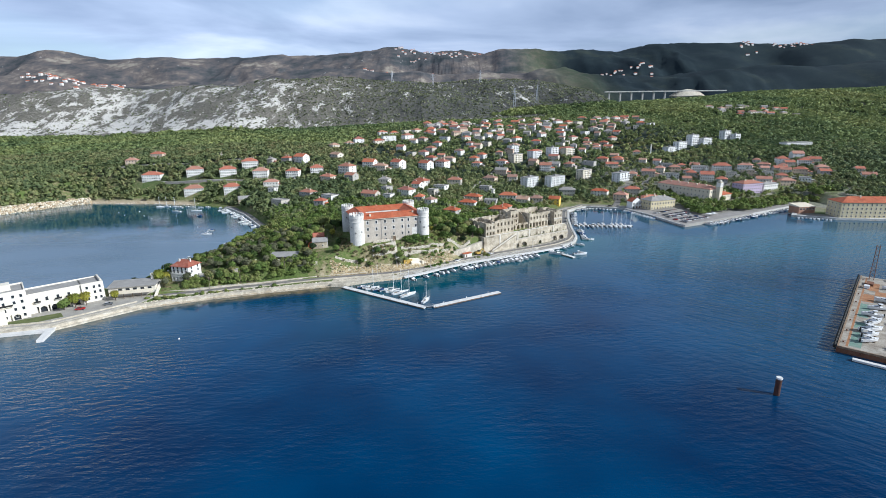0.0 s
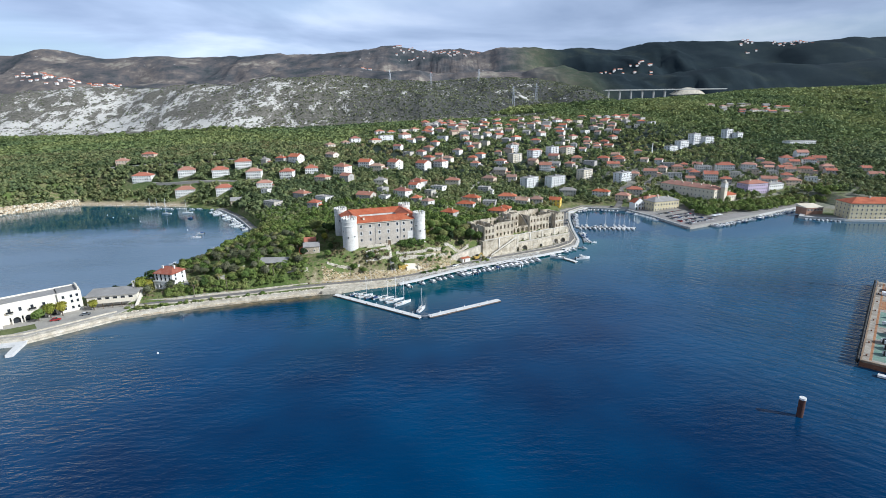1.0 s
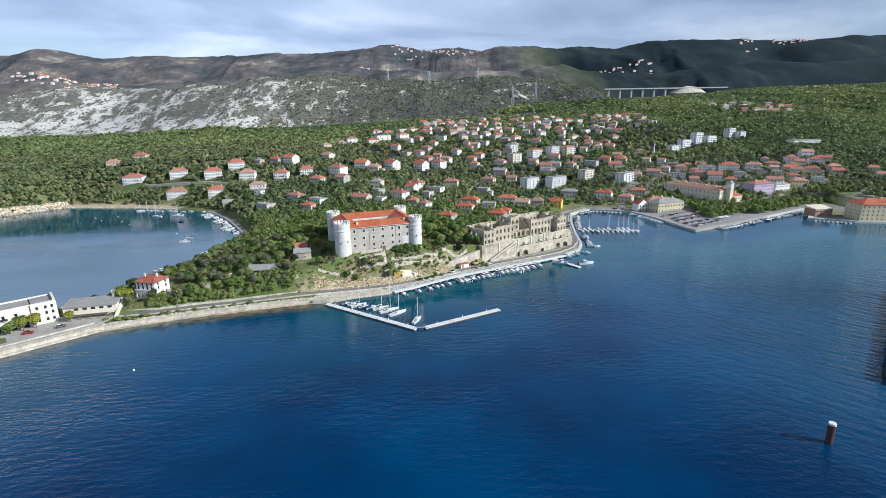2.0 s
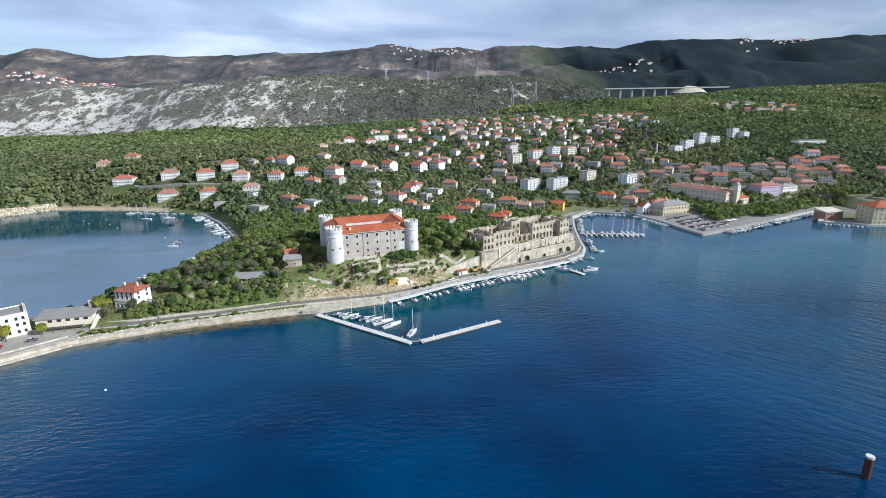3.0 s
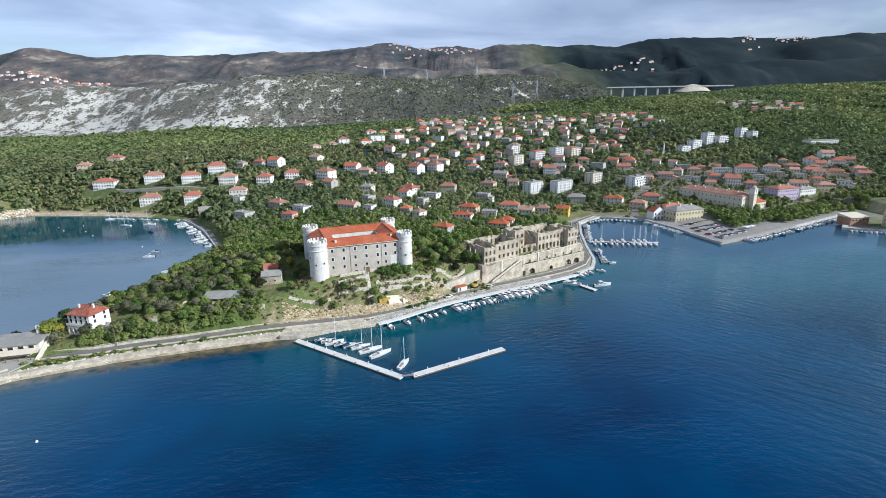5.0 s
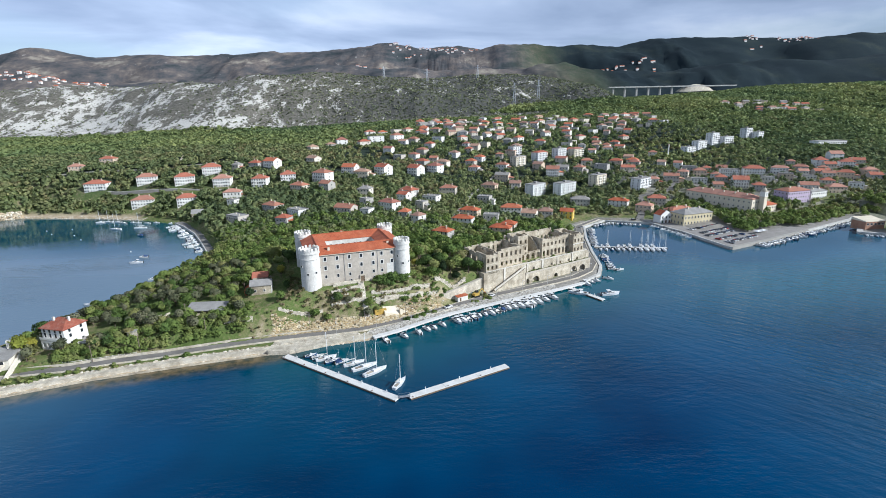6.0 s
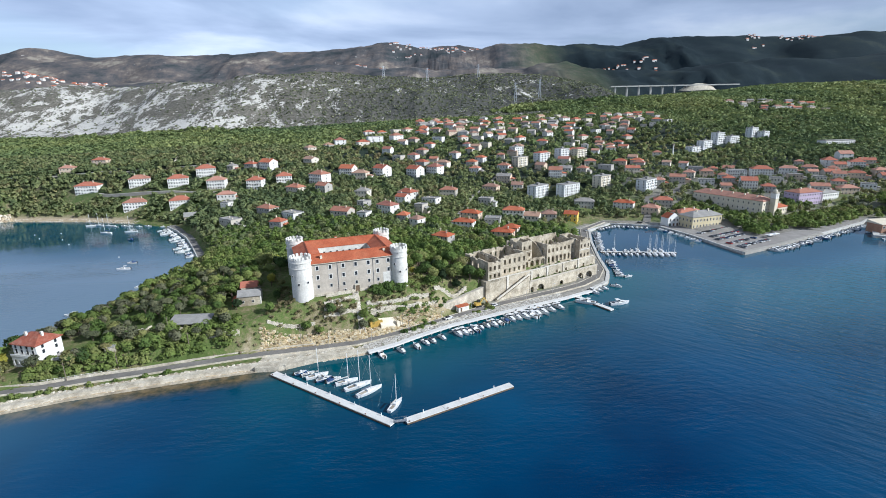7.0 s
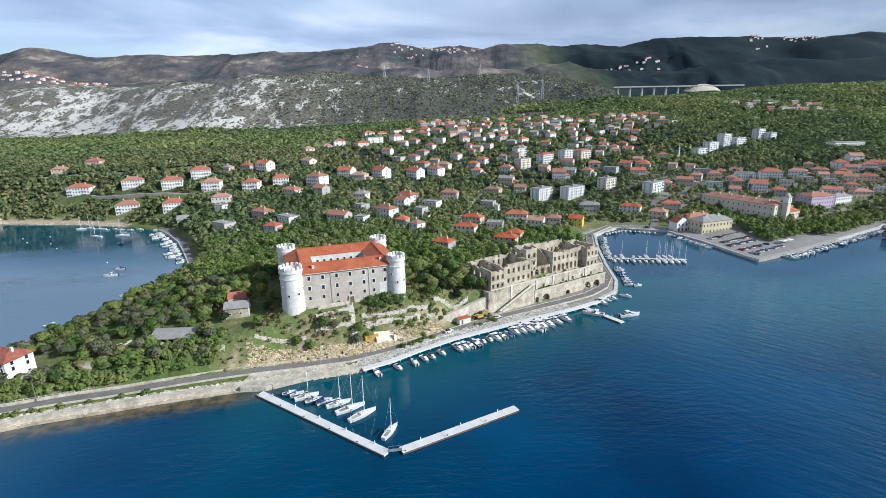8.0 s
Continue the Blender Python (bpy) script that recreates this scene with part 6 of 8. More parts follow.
    part("canopy", Build().prism([(4, -5), (22, -5), (22, -0.8), (4, -0.8)], 2.9, [3.0, 3.0, 3.6, 3.6]), M_CREAM, e)
    for i in range(6):
        part("window", WIN["wide"], None, w, m=pose(2.2 + 3.6 * i, 0, 3.0 if i else 1.6))
    part("end_wall", Build().prism([(23.5, -6), (24.3, -6), (24.3, 11), (23.5, 11)], -2, [0.6, 0.6, 6.6, 6.6]), M_HOTEL, e)
    part("chimney", Build().box(19, 8, 5.5, 20.4, 9.2, 9.6), M_HOTEL, e)
    for i in range(5):
        part("post", Build().box(4.3 + 4.3 * i, -4.9, -1, 4.5 + 4.3 * i, -4.7, 3.0), M_DARKWOOD, e)
    claim(-172, 251, 14)
    solid("forecourt", Build().prism([(-230, 196), (-208, 203.5), (-187, 209), (-161.5, 234.5), (-158, 246), (-184, 245), (-214, 222), (-240, 205)], -1, 2.3), M_PAVING, "pale paved forecourt before the hotel", "pavement", "structure")
    solid("lawn", Build().prism([(-212, 207.5), (-197, 209.5), (-188, 217), (-193, 222), (-208, 212)], 1, 2.4), surface("lawn_grass", [(0.1, 0.13, 0.035), (0.15, 0.17, 0.06)], 0.95, 0.3, 3.0, 0.4, 0.4), "dry green lawn before the hotel", "grass", "structure")
    solid("jetty", Build().prism([(-214, 196), (-186, 203), (-186, 207.5), (-214, 201.5)], -2, 1.1).prism([(-187.5, 206), (-182.2, 192.5), (-179.8, 193.5), (-184.5, 207.5)], -2, 1.2), M_PONTOON, "low white concrete bathing jetty", "jetty", "structure")


hotel()


def villa():
    c = thing("villa", "white seaside villa with arched loggia and red hipped roof", "house", pose(-153.5, 263.5, 4.6, 0, 0, -14))
    w = part("wall", Build().box(-5.8, 0, -3, 5.8, 10.0, 8.6), M_WHITE, c)
    h, X, Y0, Y1 = 8.6, 6.4, -0.6, 10.6
    part("roof", Build().add([(-X, Y0, h), (X, Y0, h), (X, Y1, h), (-X, Y1, h), (-2.2, 5.25, h + 3), (2.2, 5.25, h + 3), (-X, Y0, h - .25), (X, Y0, h - .25), (X, Y1, h - .25), (-X, Y1, h - .25)],
                             [(0, 1, 5, 4), (2, 3, 4, 5), (1, 2, 5), (3, 0, 4), (9, 8, 7, 6), (0, 6, 7, 1), (1, 7, 8, 2), (2, 8, 9, 3), (3, 9, 6, 0)]), surface("worn_tiles", [(0.26, 0.07, 0.04), (0.34, 0.1, 0.06), (0.36, 0.19, 0.14)], 0.85, 0.5, 2.0, 0.35, 0.4), c, "worn red hipped tile roof")
    for x, y in ((-2.5, 3.5), (3.5, 5)):
        part("chimney", Build().box(x - .4, y - .4, h + 1, x + .4, y + .4, h + 3.6), M_LIME, c)
    arch = [(1.5 + 2.35 * i, 1.6, 0.6, 2.2) for i in range(4)]
    part("loggia", holed_wall(Build(), 10.0, -3, 4.0, arch, 0.4, arch), M_WHITE, c, m=pose(-5.0, -1.6, 0))
    part("loggia_roof", Build().box(-5.2, -1.7, 4.0, 5.2, 0, 4.25), M_CONCRETE, c)
    part("balustrade", Build().box(-5.2, -1.7, 4.25, 5.2, -1.55, 5.1), M_WHITE, c)
    for x in (-4.1, -1.4, 1.4, 4.1):
        part("window", WIN["tall"], None, w, m=pose(x, 0, 4.6))
        part("window", WIN["mid"], None, w, m=pose(x, 0, 6.8))
    for y in (2.5, 7.5):
        for z in (1.2, 4.6, 6.8):
            part("window", WIN["mid"], None, w, m=pose(5.8, y, z, 0, 0, 90))
    claim(-153, 267, 11)
    g = thing("pergola", "long white pergola beside the villa garden", "pergola", pose(-143.5, 262.0, 4.6, 0, 0, 24))
    part("top_beam", Build().box(0, 0, 2.3, 15, 0.3, 2.55).box(0, 2.2, 2.3, 15, 2.5, 2.55), M_LIME, g)
    for i in range(6):
        part("post", Build().box(0.1 + 2.9 * i, 0, -2.5, 0.4 + 2.9 * i, 0.3, 2.3), M_LIME, g)
        part("rafter", Build().box(0.1 + 2.9 * i, -0.3, 2.55, 0.35 + 2.9 * i, 2.8, 2.7), M_LIME, g)
    t = thing("garden_terrace", "pale paved garden terrace with low walls", "terrace", pose(-140, 268, ground(-140, 268), 0, 0, 20))
    part("paving", Build().box(-5, -3, -1.5, 6, 4, 0.35), M_PAVING, t)
    part("low_wall", Build().box(-5, -3.3, -1.5, 6, -3, 1.0), M_LIME, t)
    claim(-138, 268, 5)
    f = thing("fence", "pale fence of posts and rails along the road", "fence")
    pts = [(-172, 251.5), (-157, 252), (-142, 254.6), (-127, 259.6), (-120, 262)]
    L = length_of(pts)
    for i in range(26):
        p, a = along(pts, L * i / 25)
        part("post", Build().box(p.x - .12, p.y - .12, 1.6, p.x + .12, p.y + .12, 3.1), M_LIME, f)
    for z in (2.4, 3.0):
        part("rail", ribbon(Build(), pts, 0.05, 0.05, z - 0.1, z), M_LIME, f)


villa()


def shed():
    c = thing("shed", "long low shed with a grey sheet roof and open front", "shed", pose(-105.5, 277.5, 11.6, 0, 0, 3))
    part("wall", Build().box(0, 3.2, -1.5, 15.5, 3.5, 3.4).box(0, 0, -1.5, 0.3, 3.2, 3.0).box(15.2, 0, -1.5, 15.5, 3.2, 3.0), M_RUIN, c)
    part("roof", Build().prism([(-0.5, -0.8), (16, -0.8), (16, 6.5), (-0.5, 6.5)], [2.7, 2.7, 4.1, 4.1], [2.9, 2.9, 4.3, 4.3]), M_ROOFGREY, c)
    part("back_wall", Build().box(0, 3.5, -1.5, 15.5, 6.0, 3.5), M_RUIN, c)
    for i in range(6):
        part("post", Build().box(0.3 + 3.0 * i, -0.3, -1.5, 0.55 + 3.0 * i, 0, 2.75), M_DARKWOOD, c)
    part("stall_wall", Build().box(0.5, 0.1, -1.5, 6, 0.3, 1.3), M_CREAM, c)
    claim(-98, 281.5, 8)
    h = thing("cottage", "derelict cottage with grey roofs and a white gable", "house", pose(-80, 297, 14.0, 0, 0, 14))
    part("wall", Build().box(-4.5, 0, -2, 4.5, 7, 4.6).box(-4, 7, -2, 2.5, 14, 6.2), M_RUIN, h)
    part("gable_wall", Build().add([(4.5, -0.1, -2), (4.5, 7.1, -2), (4.5, 7.1, 4.6), (4.5, 3.5, 6.6), (4.5, -0.1, 4.6), (4.8, -0.1, -2), (4.8, 7.1, -2), (4.8, 7.1, 4.6), (4.8, 3.5, 6.6), (4.8, -0.1, 4.6)], [(4, 3, 2, 1, 0), (5, 6, 7, 8, 9), (0, 1, 6, 5), (1, 2, 7, 6), (2, 3, 8, 7), (3, 4, 9, 8), (4, 0, 5, 9)]), M_LIME, h)
    for x0, x1, y0, y1, z in ((-5, 5, -0.5, 7.2, 4.6), (-4.5, 3, 7, 14.5, 6.2)):
        ym = (y0 + y1) / 2
        part("roof", Build().add([(x0, y0, z), (x1, y0, z), (x1, y1, z), (x0, y1, z), (x0, ym, z + 2), (x1, ym, z + 2), (x0, y0, z - .2), (x1, y0, z - .2), (x1, y1, z - .2), (x0, y1, z - .2)],
                                 [(0, 1, 5, 4), (2, 3, 4, 5), (9, 8, 7, 6), (0, 6, 7, 1), (2, 8, 9, 3), (0, 4, 3, 9, 6), (1, 7, 8, 2, 5)]), M_ROOFGREY if y0 < 0 else M_FADED, h)
    part("lean_to", Build().prism([(-7.5, 1), (-4.6, 1), (-4.6, 8), (-7.5, 8)], -2, [2.4, 3.6, 3.6, 2.4]), M_TILE, h)
    for x in (-2.5, 1.5):
        part("window", WIN["small"], None, h, m=pose(x, 0, 1.6))
    claim(-80, 303, 10)
    r = thing("ruined_shed", "collapsed stone shed with heaped rubble", "ruin", pose(-119, 278, 9.4, 0, 0, -20))
    rr = random.Random(4)
    part("wall", holed_wall(Build(), 9, -1.5, 2.6, [(4, 1.2, 0, 1.8)], 0.6, (), rr), M_STONE, r)
    part("side_wall", holed_wall(Build(), 6, -1.5, 2.2, [], 0.6, (), rr), M_STONE, r, m=pose(0, 0.6, 0, 0, 0, 90))
    part("floor_slab", Build().box(0.6, 0.6, -1.5, 14, 6, 0.3), M_PAVING, r)
    part("fallen_roof", Build().prism([(1, 1), (7, 0.8), (7.5, 5), (1.2, 5.5)], 0.3, [1.6, 0.8, 1.9, 0.9]), M_TILES, r)
    rng = np.random.RandomState(9)
    q = np.stack([rng.normal(4.5, 2.6, 220), rng.normal(3.0, 1.5, 220), np.zeros(220)], -1)
    q[:, 2] = 0.3 + 1.6 * np.exp(-((q[:, 0] - 4.5) / 3.2) ** 2 - ((q[:, 1] - 3) / 1.9) ** 2) * rng.uniform(0.4, 1, 220)
    v, f = rubble(rng, q, rng.uniform(0.18, 0.5, 220))
    tagged(part("rubble_heap", np_mesh("rubble_heap", v, f, M_RUBBLE), None, r), kind="stuff")
    claim(-116, 281, 6.5)
    claim(-110, 279, 5)
    s = thing("sentry_hut", "small grey stone hut above the road", "hut", pose(-123, 266.5, ground(-123, 266.5), 0, 0, 20))
    part("wall", Build().box(-1.6, -1.6, -1.5, 1.6, 1.6, 2.6), M_STONE, s)
    part("roof", Build().prism([(-1.9, -1.9), (1.9, -1.9), (1.9, 1.9), (-1.9, 1.9)], 2.6, 2.85), M_ROOFGREY, s)


shed()


# ---- the buildings round the harbour ----
def long_house(name, label, cat, m, w, d, h, rise, wall_mat, roof_mat, cols, rows, side_cols, key="mid", ends=True):
    c = thing(name, label, cat, m)
    wl_ = part("wall", Build().box(0, 0, -4, w, d, h), wall_mat, c)
    o, k = 0.5, min(d / 2, w / 2 - 1)
    part("roof", Build().add([(-o, -o, h), (w + o, -o, h), (w + o, d + o, h), (-o, d + o, h), (k, d / 2, h + rise), (w - k, d / 2, h + rise), (-o, -o, h - .3), (w + o, -o, h - .3), (w + o, d + o, h - .3), (-o, d + o, h - .3)],
                             [(0, 1, 5, 4), (2, 3, 4, 5), (1, 2, 5), (3, 0, 4), (9, 8, 7, 6), (0, 6, 7, 1), (1, 7, 8, 2), (2, 8, 9, 3), (3, 9, 6, 0)]), roof_mat, c)
    for r in range(rows):
        z = 1.0 + r * (h - 0.5) / rows
        for i in range(cols):
            part("window", WIN[key], None, wl_, m=pose((i + .5) * w / cols, 0, z))
        for i in range(side_cols):
            part("window", WIN[key], None, wl_, m=pose(w, (i + .5) * d / side_cols, z, 0, 0, 90))
            if ends:
                part("window", WIN[key], None, wl_, m=pose(0, (i + .5) * d / side_cols, z, 0, 0, -90))
    for i in range(2):
        part("chimney", Build().box(w * (.3 + .4 * i) - .5, d / 2 - 2, h, w * (.3 + .4 * i) + .5, d / 2 - 1, h + rise + 1), M_CREAM, c)
    return c


# the school: a long range with its end to the harbour, and the church tower beside it
school = long_house("school", "long cream building with a red tiled roof", "building", pose(289, 508.6, 3.4, 0, 0, 116), 66, 15, 14.8, 3.6, M_CREAM, M_FADED, 0, 3, 0, "mid", False)
for yy in (2.5, 5.8, 9.1, 12.4):
    for z in (1.4, 6.2, 11.0):
        part("window", WIN["mid"], None, school, m=pose(0, yy, z, 0, 0, -90))
for i in range(14):
    for z in (1.4, 6.2, 11.0):
        part("window", WIN["mid"], None, school, m=pose(2.6 + 4.65 * i, 15, z, 0, 0, 180))
for i in range(5):
    part("chimney", Build().box(8 + 11 * i, 9.4, 15.5, 9 + 11 * i, 10.4, 18.6), M_CREAM, school)
for x, y, r in ((284, 523, 12), (276, 540, 12), (267, 558, 12), (262, 568, 10)):
    claim(x - 6, y - 3, r)
wing = long_house("chapel", "low cream chapel with a red pitched roof", "building", pose(290, 506.5, 3.2, 0, 0, 26), 17, 12, 8.5, 3.0, M_CREAM, M_TILE, 5, 2, 2)
claim(296, 516, 12)


def church_tower():
    c = thing("church_tower", "slender cream bell tower with a domed top", "tower", pose(286.5, 504.5, 3.2, 0, 0, 26))
    part("shaft", Build().box(-2.2, -2.2, -2, 2.2, 2.2, 17), M_CREAM, c)
    part("belfry", holed_wall(Build(), 4.4, 17.15, 21.5, [(2.2, 1.6, 17.6, 19.8)], 0.5, [(2.2, 1.6, 17.6, 19.8)]), M_WHITE, c, m=pose(-2.2, -2.2, 0))
    part("belfry_core", Build().box(-2.2, -1.7, 17.15, 2.2, 2.2, 21.5), M_WHITE, c)
    for z in (16.8, 21.5):
        part("cornice", Build().box(-2.6, -2.6, z, 2.6, 2.6, z + 0.35), M_STONE, c)
    part("cap", Build().tube(0, 0, 21.85, 23.4, 2.0, 1.6, 12).tube(0, 0, 23.4, 24.6, 1.6, 0.5, 12).tube(0, 0, 24.6, 25.8, 0.3, 0.1, 8), M_STONE, c)


church_tower()
yellow = long_house("town_hall", "pale yellow building with a grey hipped roof", "building", pose(204.5, 475.5, 1.7, 0, 0, 19), 30, 15, 9.6, 3.6, M_YELLOW, M_ROOFGREY, 9, 2, 4, "tall")
claim(214, 488, 16)
claim(228, 490, 14)
long_house("lilac_house", "lilac town house with white windows and red roof", "house", pose(331, 537, ground(340, 540), 0, 0, 17), 27, 15, 11.5, 3, M_LILAC, M_TILES, 9, 3, 4)
claim(342, 548, 17)
long_house("white_house", "long white town house with a grey roof", "house", pose(361, 548, ground(368, 550), 0, 0, 20), 22, 11, 8, 2, M_WHITE, M_ROOFGREY, 7, 2, 2)
claim(371, 556, 14)
fac = thing("boathouse", "small white house with an arched gable and black doors", "house", pose(190, 486, 1.6, 0, 0, 16))
fw = part("wall", Build().box(0, 0, -1, 11, 9, 7), M_WHITE, fac)
part("gable", Build().add([(0, 0, 7), (11, 0, 7), (8.2, 0, 9.4), (5.5, 0, 11.2), (2.8, 0, 9.4), (0, .5, 7), (11, .5, 7), (8.2, .5, 9.4), (5.5, .5, 11.2), (2.8, .5, 9.4)], [(0, 1, 2, 3, 4), (9, 8, 7, 6, 5), (1, 6, 7, 2), (2, 7, 8, 3), (3, 8, 9, 4), (4, 9, 5, 0)]), M_WHITE, fac)
part("roof", Build().add([(-.3, .5, 7), (11.3, .5, 7), (11.3, 9.3, 7), (-.3, 9.3, 7), (5.5, .5, 10.6), (5.5, 9.3, 10.6)], [(0, 4, 5, 3), (1, 2, 5, 4), (0, 1, 4), (2, 3, 5), (3, 2, 1, 0)]), M_TILE, fac)
for x in (2, 5.5, 9):
    part("window", WIN["tall"], None, fw, m=pose(x, 0, 4.2))
    part("door", Build().box(x - .8, -.06, 0, x + .8, 0, 2.6), M_SHUTTER, fw)
claim(196, 490, 9)
complex_ = long_house("hall", "rambling hall with several red and grey roofs", "building", pose(206, 500, 2.6, 0, 0, 14), 24, 12, 7, 3, M_WALLS, M_TILES, 7, 2, 2)
claim(218, 508, 15)

# the long warehouse east of the harbour, with the brick house beside it
store = long_house("warehouse", "four-storey pale yellow warehouse with a red hipped roof", "warehouse", pose(357, 430.5, 1.6, 0, 0, -6), 66, 20, 14.2, 4.2, M_YELLOW, M_TILE, 17, 4, 4, "mid")
for x, y in ((365, 442), (385, 440), (405, 438)):
    claim(x, y, 16)
brick = thing("brick_house", "low orange brick house with a flat roof", "house", pose(335, 452, 1.8, 0, 0, 8))
m_brick = surface("orange_brick", [(0.36, 0.19, 0.12), (0.42, 0.25, 0.17)], 0.9, 0.4, 3.0, 0.3, 0.3)
part("wall", Build().box(0, 0, -1, 17, 12, 6), m_brick, brick)
part("roof", Build().prism([(-.3, -.3), (17.3, -.3), (17.3, 12.3), (-.3, 12.3)], 6, [6.4, 6.4, 8.2, 8.2]), M_CREAM, brick)
for i in range(5):
    part("window", WIN["wide"], None, brick, m=pose(1.8 + 3.3 * i, 0, 3.4))
claim(343, 458, 13)
factory = thing("factory", "low white factory hall with a long flat roof", "factory", pose(568, 826, ground(585, 826), 0, 0, 8))
part("wall", Build().box(0, 0, -5, 48, 16, 8), M_WHITE, factory)
part("roof", Build().box(-.4, -.4, 8, 48.4, 16.4, 8.6), M_ROOFGREY, factory)
for i in range(12):
    part("window", WIN["wide"], None, factory, m=pose(2 + 4 * i, 0, 4.5))
claim(592, 834, 28)
stack = thing("chimney_stack", "tall pale free-standing chimney stack", "chimney", pose(333, 800, ground(333, 800)))
part("shaft", Build().tube(0, 0, -2, 19, 1.1, 0.8, 16), M_WHITE, stack)
part("band", Build().tube(0, 0, 17.5, 18.3, 0.95, 0.92, 16), M_TILE, stack)
stone = thing("stone_house", "plain brown stone house with a pitched roof", "house", pose(-218, 528, 3.4, 0, 0, 18))
part("wall", Build().box(-8, 0, -3, 8, 9, 6), M_RUIN, stone)
part("roof", Build().add([(-8.5, -.5, 6), (8.5, -.5, 6), (8.5, 9.5, 6), (-8.5, 9.5, 6), (-8.5, 4.5, 9.4), (8.5, 4.5, 9.4)], [(0, 1, 5, 4), (2, 3, 4, 5), (1, 2, 5), (3, 0, 4), (3, 2, 1, 0)]), M_ROOFGREY, stone)
for x in (-5, 0, 5):
    part("window", WIN["mid"], None, stone, m=pose(x, 0, 3.6))
claim(-218, 533, 11)


# ---- boats ----
def hull(b, L, B, H, stern=0.86, fine=2.4):
    n = 9
    rows = []
    for i in range(n):
        t = i / (n - 1)
        w = B / 2 * (stern + (1 - stern) * min(1, t * 2.5)) * (1 - max(0, (t - 0.35) / 0.65) ** fine)
        w = max(w, 0.02)
        x = -L / 2 + L * t
        sheer = H * (1 + 0.25 * t * t)
        rows.append([(x, -w, sheer), (x - (0.25 * H * t), -w * 0.72, 0.05), (x - 0.3 * H * t, 0, -0.3), (x - (0.25 * H * t), w * 0.72, 0.05), (x, w, sheer)])
    v = [p for r in rows for p in r]
    f = [(i * 5 + j, (i + 1) * 5 + j, (i + 1) * 5 + j + 1, i * 5 + j + 1) for i in range(n - 1) for j in range(4)]
    f += [(0, 1, 2, 3, 4)]
    b.add(v, f)
    return rows


def motor_boat(L, B, cabin, label, canopy=False):
    c = thing("motor_boat", label, "boat", group="moored boats")
    H = 0.11 * L + 0.15
    b = Build()
    rows = hull(b, L, B, H)
    part("hull", b, M_HULL, c)
    d = Build()
    for i in range(8):
        a, e = rows[i], rows[i + 1]
        k = 0.88
        d.add([(a[0][0], a[0][1] * k, a[0][2] - .08), (e[0][0], e[0][1] * k, e[0][2] - .08), (e[4][0], e[4][1] * k, e[4][2] - .08), (a[4][0], a[4][1] * k, a[4][2] - .08)], [(0, 1, 2, 3)])
        for j in (0, 4):
            d.add([(a[j][0], a[j][1], a[j][2]), (e[j][0], e[j][1], e[j][2]), (e[j][0], e[j][1] * k, e[j][2]), (a[j][0], a[j][1] * k, a[j][2])], [(0, 1, 2, 3)])
    part("deck", d, M_GEL, c)
    if cabin:
        x0, x1, w, z = -L * 0.08, L * 0.27, B * 0.32, H + 0.05
        cb = Build().prism([(x0, -w), (x1, -w * .6), (x1, w * .6), (x0, w)], z - .1, [z + .75, z + .35, z + .35, z + .75])
        cb.cur = 1
        cb.prism([(x0 + .15, -w * 1.02), (x1 - .5, -w * .7), (x1 - .5, w * .7), (x0 + .15, w * 1.02)], z + .12, [z + .5, z + .3, z + .3, z + .5])
        part("cabin", cb, (M_GEL, M_GLASS), c)
        part("windscreen", Build().prism([(x0 - .1, -w), (x0 + L * .07, -w * .92), (x0 + L * .07, w * .92), (x0 - .1, w)], z + .7, [z + 1.25, z + .85, z + .85, z + 1.25]), M_GLASS, c)
        if L > 7.5:
            part("hardtop", Build().prism([(-L * .22, -w), (x0 + .5, -w), (x0 + .5, w), (-L * .22, w)], z + 1.35, z + 1.47), M_GEL, c)
    else:
        part("console", Build().box(-.3, -.4, H - .1, .3, .4, H + .7), M_GEL, c)
    if canopy:
        part("canopy", Build().prism([(-L * .42, -B * .36), (-L * .05, -B * .36), (-L * .05, B * .36), (-L * .42, B * .36)], H, [H + .5, H + .95, H + .95, H + .5]), M_CANVAS, c)
    else:
        part("cockpit_floor", Build().box(-L * .42, -B * .3, H - .12, -L * .1, B * .3, H - .06), M_COCKPIT, c)
    part("outboard", Build().box(-L / 2 - .45, -.22, -.2, -L / 2 - .02, .22, H + .55), M_RUBBER, c)
    return c


def sail_boat(L, B, label):
    c = thing("sailing_boat", label, "boat", group="moored boats")
    H = 1.0
    b = Build()
    rows = hull(b, L, B, H, 0.62, 1.9)
    part("hull", b, M_GEL, c)
    d = Build()
    for i in range(8):
        a, e = rows[i], rows[i + 1]
        d.add([a[0], e[0], e[4], a[4]], [(0, 1, 2, 3)])
    part("deck", d, M_GEL, c)
    part("coachroof", Build().prism([(-L * .1, -B * .24), (L * .22, -B * .14), (L * .22, B * .14), (-L * .1, B * .24)], H - .1, [H + .55, H + .3, H + .3, H + .55]), M_GEL, c)
    part("cockpit", Build().box(-L * .38, -B * .2, H - .05, -L * .12, B * .2, H + .06), M_PLANKS, c)
    top = L * 1.28
    part("mast", Build().tube(L * .06, 0, H, H + top, 0.14, 0.1, 8), M_GEL, c)
    part("boom", Build().beam((L * .06, 0, H + 1.5), (-L * .34, 0, H + 1.5), .3, .32), M_CANVAS, c)
    part("stay", Build().beam((L * .06, 0, H + top), (L * .49, 0, H + .3), .04, .04).beam((L * .06, 0, H + top), (-L * .48, 0, H), .04, .04), M_METAL, c)
    part("spreader", Build().beam((L * .06, -.8, H + top * .55), (L * .06, .8, H + top * .55), .06, .06), M_METAL, c)
    return c


